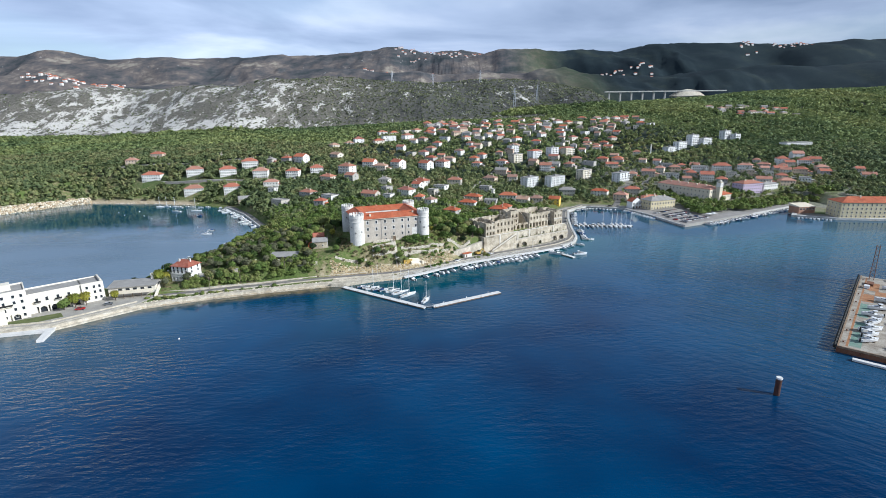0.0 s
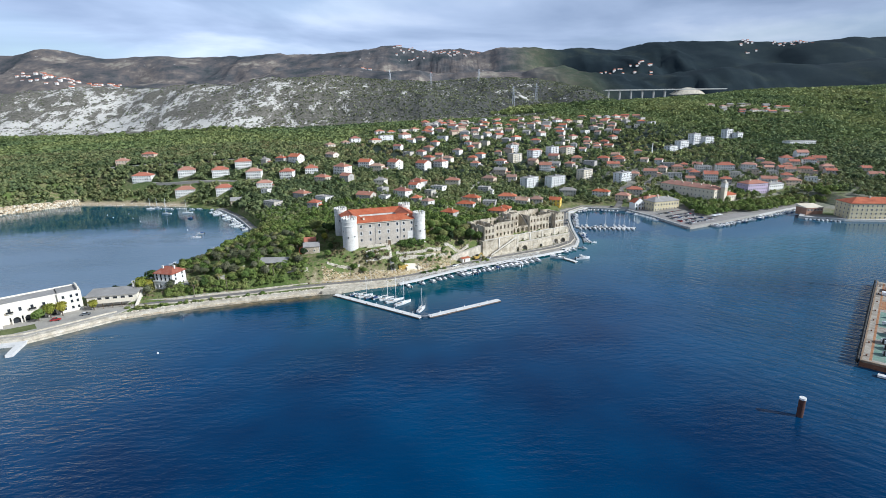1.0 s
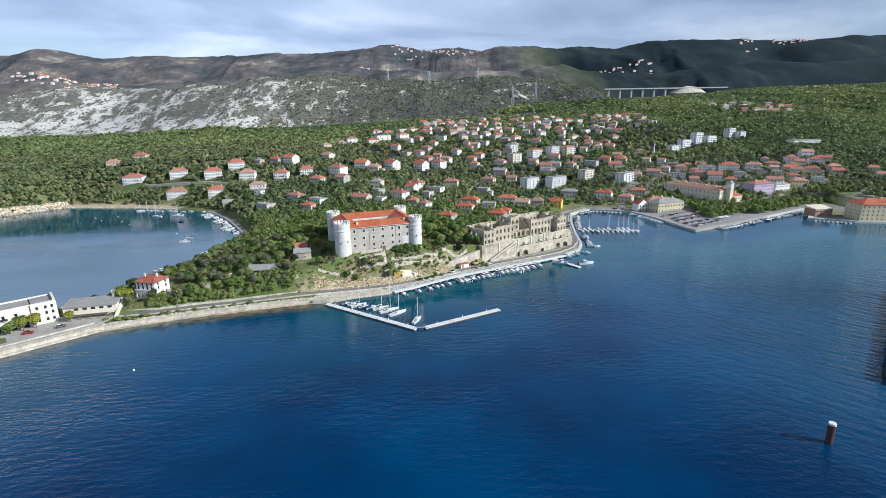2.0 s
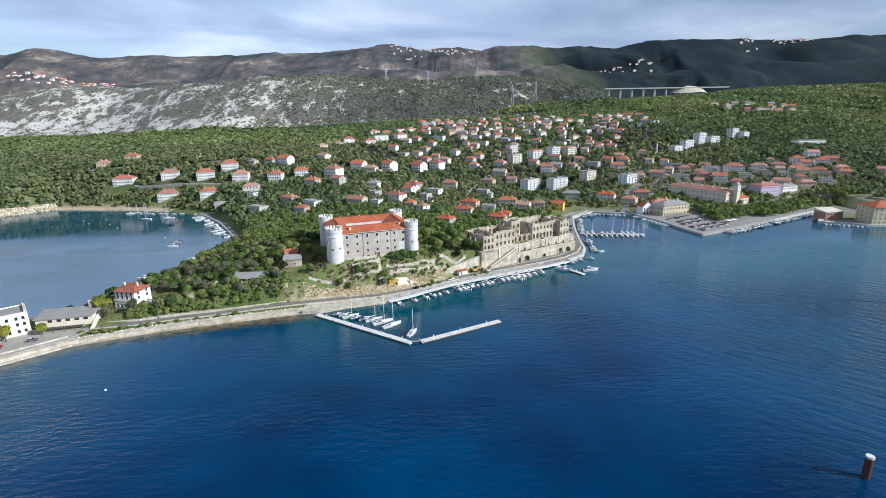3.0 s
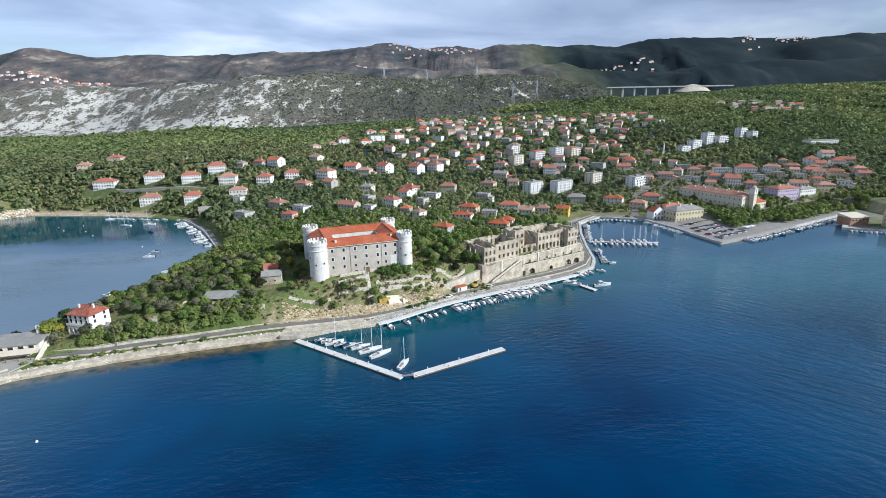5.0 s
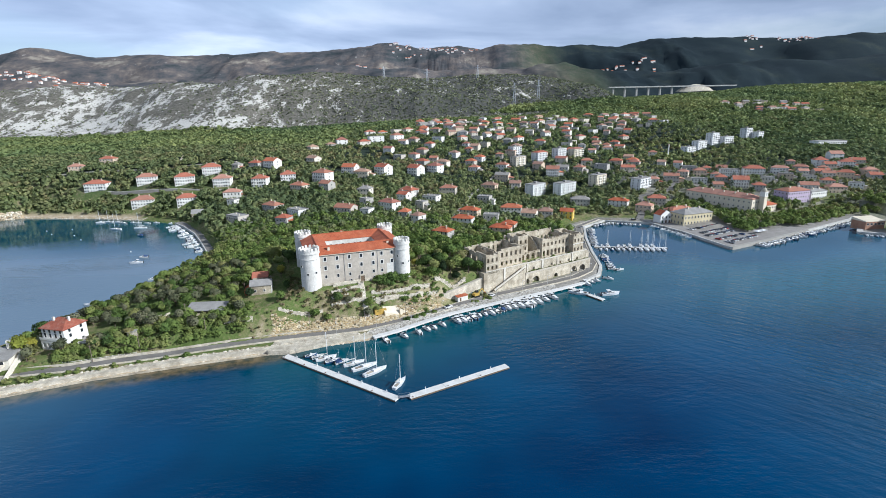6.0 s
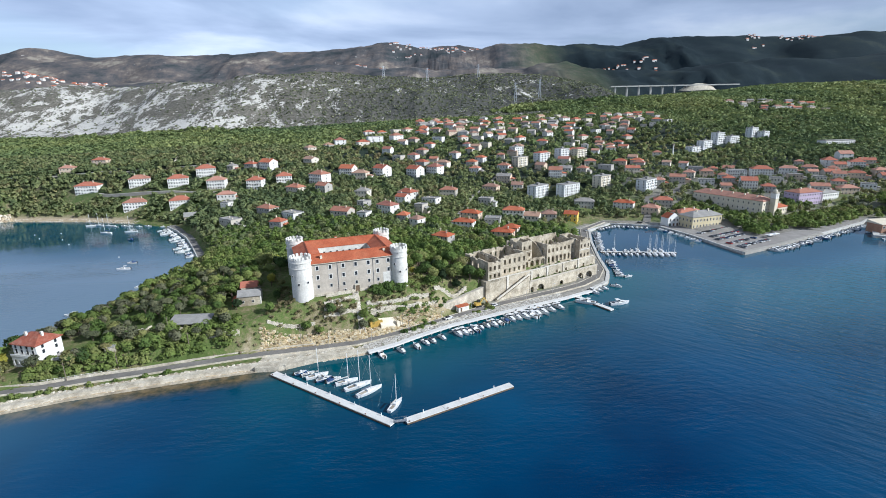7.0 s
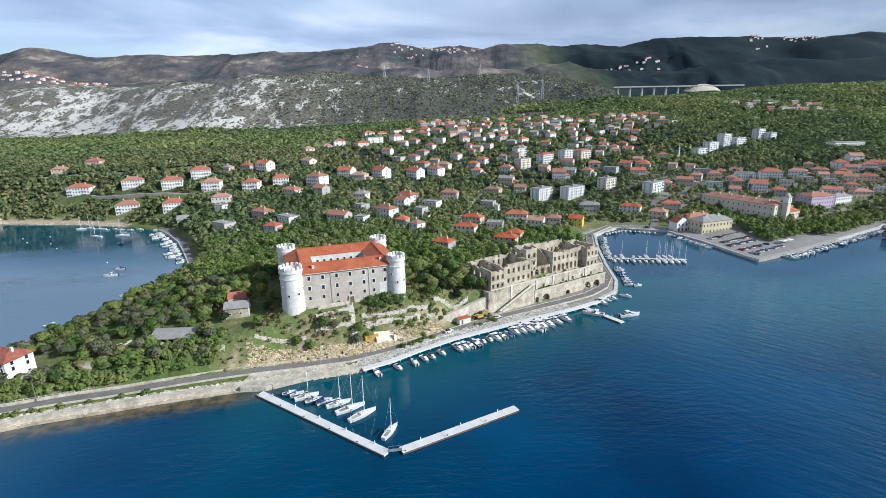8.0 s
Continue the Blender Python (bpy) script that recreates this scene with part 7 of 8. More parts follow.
BOATS = [motor_boat(5.2, 2.0, False, "small open white motor boat at its mooring"), motor_boat(6.2, 2.3, True, "small white cabin motor boat at its mooring"), motor_boat(5.8, 2.2, True, "white motor boat with a canvas cover", True),
         motor_boat(8.2, 2.8, True, "white sports cruiser moored stern to the quay"), motor_boat(10.5, 3.4, True, "large white motor cruiser with a hardtop"), sail_boat(8.5, 2.7, "white sailing yacht with bare mast"),
         sail_boat(10.5, 3.2, "larger white sailing yacht with furled sail"), motor_boat(4.4, 1.7, False, "little open rowing boat with outboard")]
for o in BOATS:
    o.matrix_basis = pose(0, 0, -700)
boat_used = [False] * len(BOATS)


def moor(kind, x, y, rot):
    o = BOATS[kind]
    m = pose(x, y, 0, 0, 0, rot)
    if boat_used[kind]:
        return copy_thing(o, m)
    boat_used[kind] = True
    o.matrix_basis = m
    return o


rb = random.Random(14)
WALK = COAST_HARBOUR[9:16]
for i, (x, y) in enumerate(((-19.8, 274.8), (-11.7, 278), (-6, 282.3), (-1.9, 285), (1, 286.6), (5.1, 289.5), (12, 293.4), (14.4, 294.8), (17, 296.3), (19.6, 298.2), (22.6, 299.6), (25.6, 301.2), (28.6, 302.8), (31.6, 305), (34.4, 306.8), (37.5, 308.6),
                            (40.6, 310.2), (43.8, 311.8), (47.4, 313.2), (50.4, 315), (53.8, 316.8), (58.3, 319.2), (63.2, 322))):
    moor(rb.choice((1, 2, 2)) if i < 6 else rb.choice((2, 2, 3, 3, 1)) if i < 17 else rb.choice((3, 4, 3)), x, y, -58 + rb.uniform(-7, 7) + rb.choice((0, 0, 180)))
for k, x, y, r in ((0, -48.9, 261.6, 32), (0, -46, 260.6, 34), (5, -42, 258.8, 30), (1, -39.0, 256.6, 33), (2, -35.2, 255.8, 36), (5, -30.0, 254.2, 28), (6, -25.4, 251.3, 34), (6, -20.8, 247.6, 40), (5, -10.8, 238.6, 66)):
    moor(k, x, y, r + rb.uniform(-3, 3))
moor(4, 94.6, 325.4, 12)
moor(4, 78.0, 327.4, 158)
for x, y, r in ((112.4, 369.3, 15), (99.7, 352.8, -30), (79.5, 342.2, -50), (84.2, 344.3, -52), (88.4, 347.2, -48), (91.5, 349.6, -40)):
    moor(rb.choice((1, 0, 3)), x + 2.0, y - 2.2, r)
for i in range(9):       # round the head of the promenade
    p, a = along([(105.5, 366), (110, 403)], 2 + i * 4.0)
    moor(rb.choice((0, 1, 2, 7)), p.x + 4.6, p.y, a - 90 + rb.uniform(-8, 8))
for i in range(12):      # along the harbour pontoon
    x = 117 + i * 3.9
    y = 419.2 - (x - 114.3) * 0.113
    moor(rb.choice((1, 3, 2)) if i < 7 else rb.choice((5, 6)), x, y - 5.4, -96 + rb.uniform(-4, 4))
    if i % 4 != 3:
        moor(rb.choice((0, 1, 5)) if i < 6 else 5, x, y + 5, 84)
for i in range(17):      # inner quay
    p, a = along([(111, 420), (116, 443), (125, 480)], 4 + i * 3.2)
    moor(rb.choice((0, 1, 2, 7)), p.x + 4.4, p.y, a - 90 + rb.uniform(-8, 8))
for i in range(13):
    p, a = along([(132, 488), (150, 500), (183, 488)], 3 + i * 3.6)
    moor(rb.choice((0, 1, 2)), p.x, p.y - 4.4, -90 + rb.uniform(-10, 10))
for i in range(8):       # west side of the mole
    p, a = along([(185, 487), (196, 455), (201, 433)], 6 + i * 5.6)
    moor(rb.choice((1, 2, 0)), p.x - 4.8, p.y, 196 + rb.uniform(-8, 8))
for i in range(40):      # outer side of the mole, out to the promenade
    p, a = along([(206, 408), (240, 425), (293, 455), (353, 490)], 26 + i * 3.45)
    if i % 9 != 8:
        moor(rb.choice((1, 2, 3, 0, 3)) if i < 20 else rb.choice((0, 1, 7, 2)), p.x + 2.6, p.y - 4.6, a - 90 + rb.uniform(-7, 7) + rb.choice((0, 180)))
moor(4, 352, 470, 30)
for i in range(9):
    p, a = along([(327, 443), (352, 430)], 1 + i * 3.0)
    moor(rb.choice((0, 7, 1)), p.x - 1.5, p.y - 3.6, a - 90 + rb.uniform(-8, 8))
for i in range(34):      # the inner bay
    p, a = along([(-236, 521), (-200, 478), (-163, 422)], 2 + i * 3.4)
    moor(rb.choice((0, 1, 2, 1, 7, 2)), p.x - 3.8 - rb.choice((0, 0.6, 1.2, 5.5, 6.5)), p.y - 2.6 + rb.uniform(-0.8, 0.8), a + 90 + rb.uniform(-16, 16))
for k, x, y in ((5, -319, 538), (5, -312, 539), (6, -285, 507), (5, -301, 536), (1, -294, 533), (6, -265, 510), (2, -248, 481), (1, -270, 530), (1, -263, 532), (3, -203, 400), (2, -206, 414), (3, -180, 322), (2, -171, 364), (0, -247, 529), (1, -240, 528), (0, -280, 533), (1, -286, 534)):
    moor(k, x, y, rb.uniform(-30, 30) + 180)


def buoy(x, y):
    c = thing("buoy", "small white mooring buoy on the water", "buoy", pose(x, y, 0), "mooring buoys")
    part("float", Build().tube(0, 0, -.3, .1, .3, .45, 10).tube(0, 0, .1, .55, .45, .2, 10), M_GEL, c)
    part("ring", Build().tube(0, 0, .55, .75, .1, .1, 8), M_METAL, c)


for x, y in ((-330, 491), (-326, 510), (-307, 486), (-290, 470), (-345, 505), (-225, 430), (-120, 195)):
    buoy(x, y)


# ---- the work barge and the mooring pile ----
M_DECKWOOD = surface("oily_timber", [(0.2, 0.13, 0.08), (0.32, 0.23, 0.15), (0.14, 0.1, 0.07)], 0.9, 0.5, 3.0, 0.3, 0.2)


def barge():
    c = thing("work_barge", "long steel barge used as a boatyard quay", "barge", pose(159.6, 177.0, 0, 0, 0, 47.2))
    part("hull", Build().box(0, -26, -1.5, 121, 0, 2.2), M_RUST, c)
    deck = part("deck", Build().box(0.3, -25.7, 2.2, 120.7, -0.6, 2.5), surface("stained_deck", [(0.24, 0.2, 0.16), (0.38, 0.34, 0.28), (0.5, 0.46, 0.4)], 0.9, 0.25, 2.0, 0.35, 0.2), c, "stained grey concrete deck")
    green = surface("green_paint", [(0.14, 0.24, 0.19), (0.2, 0.31, 0.25), (0.26, 0.27, 0.23)], 0.85, 0.4, 2.0, 0.3, 0.1)
    for x0, x1 in ((3, 22), (27, 36), (44, 66)):
        part("green_patch", Build().box(x0, -7.5, 2.5, x1, -3.6, 2.512), green, deck)
    orange = surface("orange_oxide", [(0.3, 0.13, 0.06), (0.42, 0.22, 0.1)], 0.85, 0.5, 2.0, 0.3, 0.1)
    part("oxide_strip", Build().box(2, -3.4, 2.5, 118, -2.6, 2.512), orange, deck)
    for x0, x1, y in ((70, 84, -5.5), (92, 108, -6.5), (84, 92, -10)):
        part("oxide_patch", Build().box(x0, y - 2.6, 2.5, x1, y + 2, 2.514), orange, deck)
    part("edge_plank", Build().box(0, -0.6, 2.2, 121, 0, 2.75), M_DECKWOOD, c)
    part("end_plank", Build().box(-0.3, -26, 2.0, 0.3, -0.6, 2.8), M_DECKWOOD, c)
    tyre = Build()
    n, R, r = 12, 0.9, 0.55
    ring = [((R + r * math.cos(2 * math.pi * j / 6)) * math.cos(2 * math.pi * i / n), r * math.sin(2 * math.pi * j / 6), (R + r * math.cos(2 * math.pi * j / 6)) * math.sin(2 * math.pi * i / n)) for i in range(n) for j in range(6)]
    tyre.add(ring, [(i * 6 + j, ((i + 1) % n) * 6 + j, ((i + 1) % n) * 6 + (j + 1) % 6, i * 6 + (j + 1) % 6) for i in range(n) for j in range(6)])
    tm = tyre.mesh("tyre_fender", M_RUBBER)
    for i in range(34):
        part("tyre_fender", tm, None, c, m=pose(2 + i * 3.55, 0.75, 2.1 + 0.12 * (i % 2)))
    for i in range(8):
        part("bollard", Build().tube(0, 0, 0, .6, .25, .32, 8), M_RUST, c, m=pose(6 + i * 15, -1.6, 2.5))
    f = thing("float", "long white float lying across the barge's end", "float", pose(160.4, 171.2, 0, 0, 0, -43))
    part("body", Build().box(1.2, -2.6, -.4, 22, -0.6, 0.9), M_PONTOON, f)
    part("base", Build().box(1.0, -2.8, -.6, 22.2, -0.4, 0.15), M_RUBBER, f)
    # boats laid up on deck, on cradles
    for k, u, v, r in ((3, 13, -9.5, -42), (3, 20, -9.5, -40), (4, 27, -9.5, -42), (4, 38, -10, -25), (3, 48, -8.5, 100), (3, 60, -10, 110), (4, 74, -13, 80), (3, 12, -20, -38), (4, 44, -20, -35), (3, 100, -14, 100)):
        p = c.matrix_basis @ Vector((u, v, 0))
        o = moor(k, p.x, p.y, 47.2 + r)
        o.location.z = 3.0
        tagged(o, "white motor boat laid up on the barge deck")
        cr = thing("boat_cradle", "rusty timber cradle under a laid-up boat", "cradle", pose(p.x, p.y, 2.5, 0, 0, 47.2 + r), "boat cradles")
        for xx in (-1.6, 1.4):
            part("bearer", Build().box(xx - .15, -1.2, 0, xx + .15, 1.2, .32), M_DARKWOOD, cr)
    # lattice mast
    p = c.matrix_basis @ Vector((116, -5.0, 0))
    t = thing("lattice_mast", "rust-brown steel lattice mast on the barge", "mast", pose(p.x, p.y, 2.5, 0, 0, 47))
    h = 20.0
    for sx, sy in ((-.7, -.7), (.7, -.7), (.7, .7), (-.7, .7)):
        part("leg", Build().beam((sx * 1.5, sy * 1.5, 0), (sx, sy, h), .22, .22), M_RUST, t)
    for i in range(9):
        z0, z1 = i * h / 9, (i + 1) * h / 9
        part("brace", Build().beam((-.9, -.9, z0), (.9, -.9, z1), .12, .12).beam((.9, -.9, z0), (.9, .9, z1), .12, .12).beam((.9, .9, z0), (-.9, .9, z1), .12, .12).beam((-.9, .9, z0), (-.9, -.9, z1), .12, .12), M_RUST, t)
    for u, v, w, d, hh, mt, lab in ((104, -5, 6, 3, 1.2, M_RUST, "rusty steel plates stacked on the barge"), (96, -4, 3, 2.4, 1.6, M_GEL, "pale covered crate on the barge"), (118, -14, 3, 3, 1.5, M_YELLOW, "yellow machine block at the barge's end")):
        p = c.matrix_basis @ Vector((u, v, 0))
        g = thing("deck_cargo", lab, "cargo", pose(p.x, p.y, 2.5, 0, 0, 47 + 5 * u % 20))
        part("body", Build().box(-w / 2, -d / 2, .12, w / 2, d / 2, hh), mt, g)
        part("skid", Build().box(-w / 2 + .2, -d / 2, 0, -w / 2 + .6, d / 2, .12).box(w / 2 - .6, -d / 2, 0, w / 2 - .2, d / 2, .12), M_DARKWOOD, g)


barge()
pile = thing("mooring_pile", "rusty steel mooring pile with a pale cap", "pile", pose(114.7, 145.2, 0))
m_pile = surface("dark_rust", [(0.045, 0.02, 0.018), (0.09, 0.035, 0.025), (0.06, 0.04, 0.035)], 0.85, 0.6, 3.0, 0.35, 0.3)
part("shaft", Build().tube(0, 0, -4, 6.2, 0.95, 0.95, 20), m_pile, pile)
part("cap", Build().tube(0, 0, 6.2, 6.8, 1.02, 1.0, 20), M_PONTOON, pile)
part("band", Build().tube(0, 0, 4.9, 5.3, 1.0, 1.0, 20), m_pile, pile)


# ---- cars, lamps, poles ----
def car():
    c = thing("car", "parked saloon car on the asphalt", "car", group="parked cars")
    b = Build()
    b.add([(-2.1, -.85, .35), (2.1, -.82, .35), (2.1, .82, .35), (-2.1, .85, .35), (-2.1, -.85, .85), (2.05, -.8, .78), (2.05, .8, .78), (-2.1, .85, .85), (.9, -.84, .95), (.9, .84, .95), (-1.6, -.86, .98), (-1.6, .86, .98)],
          [(0, 3, 2, 1), (0, 1, 5, 8, 10, 4), (3, 7, 11, 9, 6, 2), (1, 2, 6, 5), (0, 4, 7, 3), (5, 6, 9, 8), (8, 9, 11, 10), (10, 11, 7, 4)])
    part("body", b, M_CAR, c)
    part("cabin", Build().add([(-1.7, -.8, .97), (.85, -.8, .95), (.85, .8, .95), (-1.7, .8, .97), (-1.2, -.62, 1.42), (.2, -.62, 1.44), (.2, .62, 1.44), (-1.2, .62, 1.42)], [(0, 1, 5, 4), (1, 2, 6, 5), (2, 3, 7, 6), (3, 0, 4, 7), (4, 5, 6, 7)]), M_GLASS, c)
    part("roof", Build().box(-1.15, -.6, 1.43, .15, .6, 1.48), M_CAR, c)
    wm = Build()
    wm.add([(.32 * math.cos(2 * math.pi * i / 10), y, .32 * math.sin(2 * math.pi * i / 10)) for y in (-.1, .1) for i in range(10)], [tuple(range(9, -1, -1)), tuple(range(10, 20))] + [(i, (i + 1) % 10, 10 + (i + 1) % 10, 10 + i) for i in range(10)])
    me = wm.mesh("wheel", M_RUBBER)
    for x in (-1.3, 1.35):
        for y in (-.78, .78):
            part("wheel", me, None, c, m=pose(x, y, .32))
    return c


car0 = car()
car0.matrix_basis = pose(212, 418, 1.99, 0, 0, 110)
rc = random.Random(3)
spots = []
for x, y in ((211, 421), (208, 429), (206, 440), (204, 447.5), (203, 460)):
    for i in range(12):
        spots.append((x + i * 2.9 * 0.88, y + i * 2.9 * .47, 2.0, 115 + rc.uniform(-4, 4)))
for x, y, r in ((-207, 222, 40), (-199.7, 228.7, 45), (-186, 226, 20), (-176, 232.5, 25)):
    spots.append((x, y, 2.32, r))
for x, y, r in ((30.5, 320.2, 30), (8, 305.8, 33), (108, 425, 80), (111, 437, 80), (120, 474, 75), (160, 502, -15), (172, 499, -15)):
    spots.append((x, y, 2.27, r))
for x, y, z, r in spots:
    if rc.random() < 0.86:
        copy_thing(car0, pose(x, y, z, 0, 0, r))


def lamp():
    c = thing("street_lamp", "slim grey street lamp on the quay", "lamp", group="quay lamps")
    part("pole", Build().tube(0, 0, 0, 6.5, .09, .06, 8), M_METAL, c)
    part("arm", Build().beam((0, 0, 6.45), (0, -1.0, 6.6), .07, .07), M_METAL, c)
    part("head", Build().box(-.15, -1.5, 6.52, .15, -.9, 6.68), M_GEL, c)
    return c


lamp0 = lamp()
first = True
for i in range(13):
    p, a = along(ROAD[8:], 6 + i * 17)
    q = p + Vector((math.sin(radians(a)), -math.cos(radians(a)))) * 3.3
    m = pose(q.x, q.y, 2.0, 0, 0, a)
    if first:
        lamp0.matrix_basis, first = m, False
    else:
        copy_thing(lamp0, m)


def utility_pole(x, y, h=8.0):
    c = thing("utility_pole", "bare wooden utility pole beside the road", "pole", pose(x, y, ground(x, y) - 0.2), "utility poles")
    part("shaft", Build().tube(0, 0, -.5, h, .16, .1, 8), M_POLE, c)
    part("crossarm", Build().beam((-.7, 0, h - .6), (.7, 0, h - .6), .12, .12), M_POLE, c)


for x, y in ((-133.5, 255.5), (-118.7, 262.5), (-104.3, 274.5), (-95.4, 271.5), (-54, 281), (-12.6, 296.4), (-76, 300.5)):
    utility_pole(x, y)

# sun shades on the promenade
for x, y, r in ((246, 444, 27), (252, 447, 27), (330, 498, 27)):
    s = thing("sunshade", "large white awning on the promenade", "awning", pose(x, y, 1.4, 0, 0, r), "promenade awnings")
    part("canopy", Build().add([(-2.8, -2, 2.8), (2.8, -2, 2.8), (2.8, 2, 2.8), (-2.8, 2, 2.8), (0, 0, 3.6)], [(0, 1, 4), (1, 2, 4), (2, 3, 4), (3, 0, 4), (3, 2, 1, 0)]), M_GEL, s)
    for sx in (-2.6, 2.6):
        for sy in (-1.8, 1.8):
            part("post", Build().tube(sx, sy, 0, 2.85, .06, .06, 6), M_METAL, s)


# ---- in the distance ----
def viaduct():
    c = thing("viaduct", "long pale motorway viaduct on slender piers", "viaduct")
    a, b, z = Vector((549, 1750)), Vector((960, 1750)), 166.0
    part("deck", Build().beam((*a, z), (*b, z), 16, 2.4), M_CONCRETE, c)
    part("parapet", Build().beam((a.x, a.y - 7.6, z + 1.7), (b.x, b.y - 7.6, z + 1.7), .5, 1.2), M_CONCRETE, c)
    for i in range(7):
        x = 565 + i * 38
        part("pier", Build().box(x - 2, 1746, 60, x + 2, 1754, z - 1.2), M_CONCRETE, c)
    k = Build()
    ring = [[(835 + r * 62 * math.cos(a), 1760 + r * 34 * math.sin(a), z0 + 1.2 * math.sin(3 * a + r * 5)) for a in [2 * math.pi * q / 18 for q in range(18)]] for r, z0 in ((1.0, 150), (0.72, 162), (0.4, 169), (0.1, 172))]
    k.add([q for rr in ring for q in rr], [(18 * n + q, 18 * n + (q + 1) % 18, 18 * n + 18 + (q + 1) % 18, 18 * n + 18 + q) for n in range(3) for q in range(18)] + [tuple(range(54, 72))])
    part("embankment", k, M_STONE, c)


viaduct()


def pylon(x, y, h):
    c = thing("power_pylon", "distant grey lattice power pylon", "pylon", pose(x, y, ground(x, y) - 1), "power pylons")
    for sx in (-1, 1):
        for sy in (-1, 1):
            part("leg", Build().beam((sx * 3, sy * 3, 0), (sx * .5, sy * .5, h), .5, .5), M_METAL, c)
    for i, w in ((.7, 7), (.82, 6), (.94, 4)):
        part("crossarm", Build().beam((-w, 0, h * i), (w, 0, h * i), .4, .5), M_METAL, c)
    for i in range(5):
        z0, z1 = h * i / 6, h * (i + 1) / 6
        w0, w1 = 3 - 2.5 * i / 6, 3 - 2.5 * (i + 1) / 6
        part("brace", Build().beam((-w0, -w0, z0), (w1, -w1, z1), .3, .3).beam((w0, -w0, z0), (-w1, -w1, z1), .3, .3), M_METAL, c)


for x, y, h in ((185, 1330, 48), (247, 1350, 46), (-30, 1500, 34), (110, 1530, 34), (-150, 1520, 30)):
    pylon(x, y, h)


def far_houses(name, label, spots_, seed):
    """Villages on the mountain side: small gabled houses in one mass, too far off to tell apart singly."""
    r = random.Random(seed)
    b = Build()
    for x0, x1, y0, y1, n in spots_:
        for i in range(n):
            x, y = r.uniform(x0, x1), r.uniform(y0, y1)
            z, w, h = ground(x, y) - 2, r.uniform(4, 8), r.uniform(5, 8)
            b.cur = 0
            b.box(x - w, y - 6, z - 4, x + w, y + 6, z + h)
            b.cur = 1
            b.add([(x - w - .5, y - 6.5, z + h), (x + w + .5, y - 6.5, z + h), (x + w + .5, y + 6.5, z + h), (x - w - .5, y + 6.5, z + h), (x - w - .5, y, z + h + 3), (x + w + .5, y, z + h + 3)], [(0, 1, 5, 4), (2, 3, 4, 5), (1, 2, 5), (3, 0, 4)])
    solid(name, b, (M_WHITE, M_TILES), label, "village", "stuff")


far_houses("mountain_village", "white houses of villages scattered over the mountain side", ((720, 1250, 2700, 3050, 150), (-300, 250, 3250, 3420, 45), (-420, 0, 2500, 2800, 25), (1900, 2400, 3300, 3420, 30), (-1950, -1500, 2300, 2500, 60)), 9)


# ---- trees ----
OCT = np.array([(1, 0, 0), (-1, 0, 0), (0, 1, 0), (0, -1, 0), (0, 0, 1), (0, 0, -1)], float)
OCT_F = np.array([(0, 2, 4), (2, 1, 4), (1, 3, 4), (3, 0, 4), (2, 0, 5), (1, 2, 5), (3, 1, 5), (0, 3, 5)])


SPRAY = np.array([(-1, -.7, -.12), (1, -.7, .12), (1, .7, -.12), (-1, .7, .12)])
SPRAY_F = np.array([(0, 1, 2), (0, 2, 3)])


def sprays(rng, centres, sizes, out):
    """Leafy sprays: small bent blades facing outwards from the crown, each turned its own way."""
    n = len(centres)
    w = np.asarray(out) * 0.8 + rng.normal(size=(n, 3)) * 0.5 + np.array([0, 0, 0.35])
    w /= np.maximum(np.linalg.norm(w, axis=1), 1e-6)[:, None]
    u = np.cross(w, rng.normal(size=(n, 3)))
    u /= np.maximum(np.linalg.norm(u, axis=1), 1e-6)[:, None]
    t = np.cross(w, u)
    b = SPRAY[None] * rng.uniform(0.6, 1.3, (n, 4, 1)) * np.asarray(sizes)[:, None, None]
    v = b[..., :1] * u[:, None] + b[..., 1:2] * t[:, None] + b[..., 2:] * w[:, None] + np.asarray(centres)[:, None]
    nrm = w * 0.5 + np.asarray(out) * 0.6 + np.array([0, 0, 0.1])
    nrm = np.repeat(nrm / np.maximum(np.linalg.norm(nrm, axis=1), 1e-6)[:, None], 4, 0)
    return v.reshape(-1, 3), (SPRAY_F[None] + (np.arange(n) * 4)[:, None, None]).reshape(-1, 3), nrm


def clumps(rng, centres, sizes, base, faces, out=None):
    """Leaf clumps: jittered, flattened small solids at the given places."""
    n = len(centres)
    a = rng.uniform(0, 2 * math.pi, n)
    tilt = rng.uniform(-0.6, 0.6, (n, 1))
    v = base[None] * rng.uniform(0.65, 1.25, (n, len(base), 1)) * np.array([1, 1, 0.75])
    c, s = np.cos(a)[:, None], np.sin(a)[:, None]
    x, y, z = v[..., 0] * c - v[..., 1] * s, v[..., 0] * s + v[..., 1] * c, v[..., 2]
    v = np.stack([x, y + tilt * z, z - tilt * y], -1) * np.asarray(sizes)[:, None, None] + np.asarray(centres)[:, None]
    f = faces[None] + (np.arange(n) * len(base))[:, None, None]
    v = v.reshape(-1, 3)
    if out is None:
        return v, f.reshape(-1, 3)
    # normals lean outwards from the crown and upwards, as leaves do
    rel = (v - np.repeat(np.asarray(centres), len(base), 0)) / np.repeat(np.asarray(sizes), len(base))[:, None]
    nrm = np.repeat(np.asarray(out), len(base), 0) * 0.75 + rel * 0.55 + np.array([0, 0, 0.3])
    return v, f.reshape(-1, 3), nrm / np.maximum(np.linalg.norm(nrm, axis=1), 1e-6)[:, None]


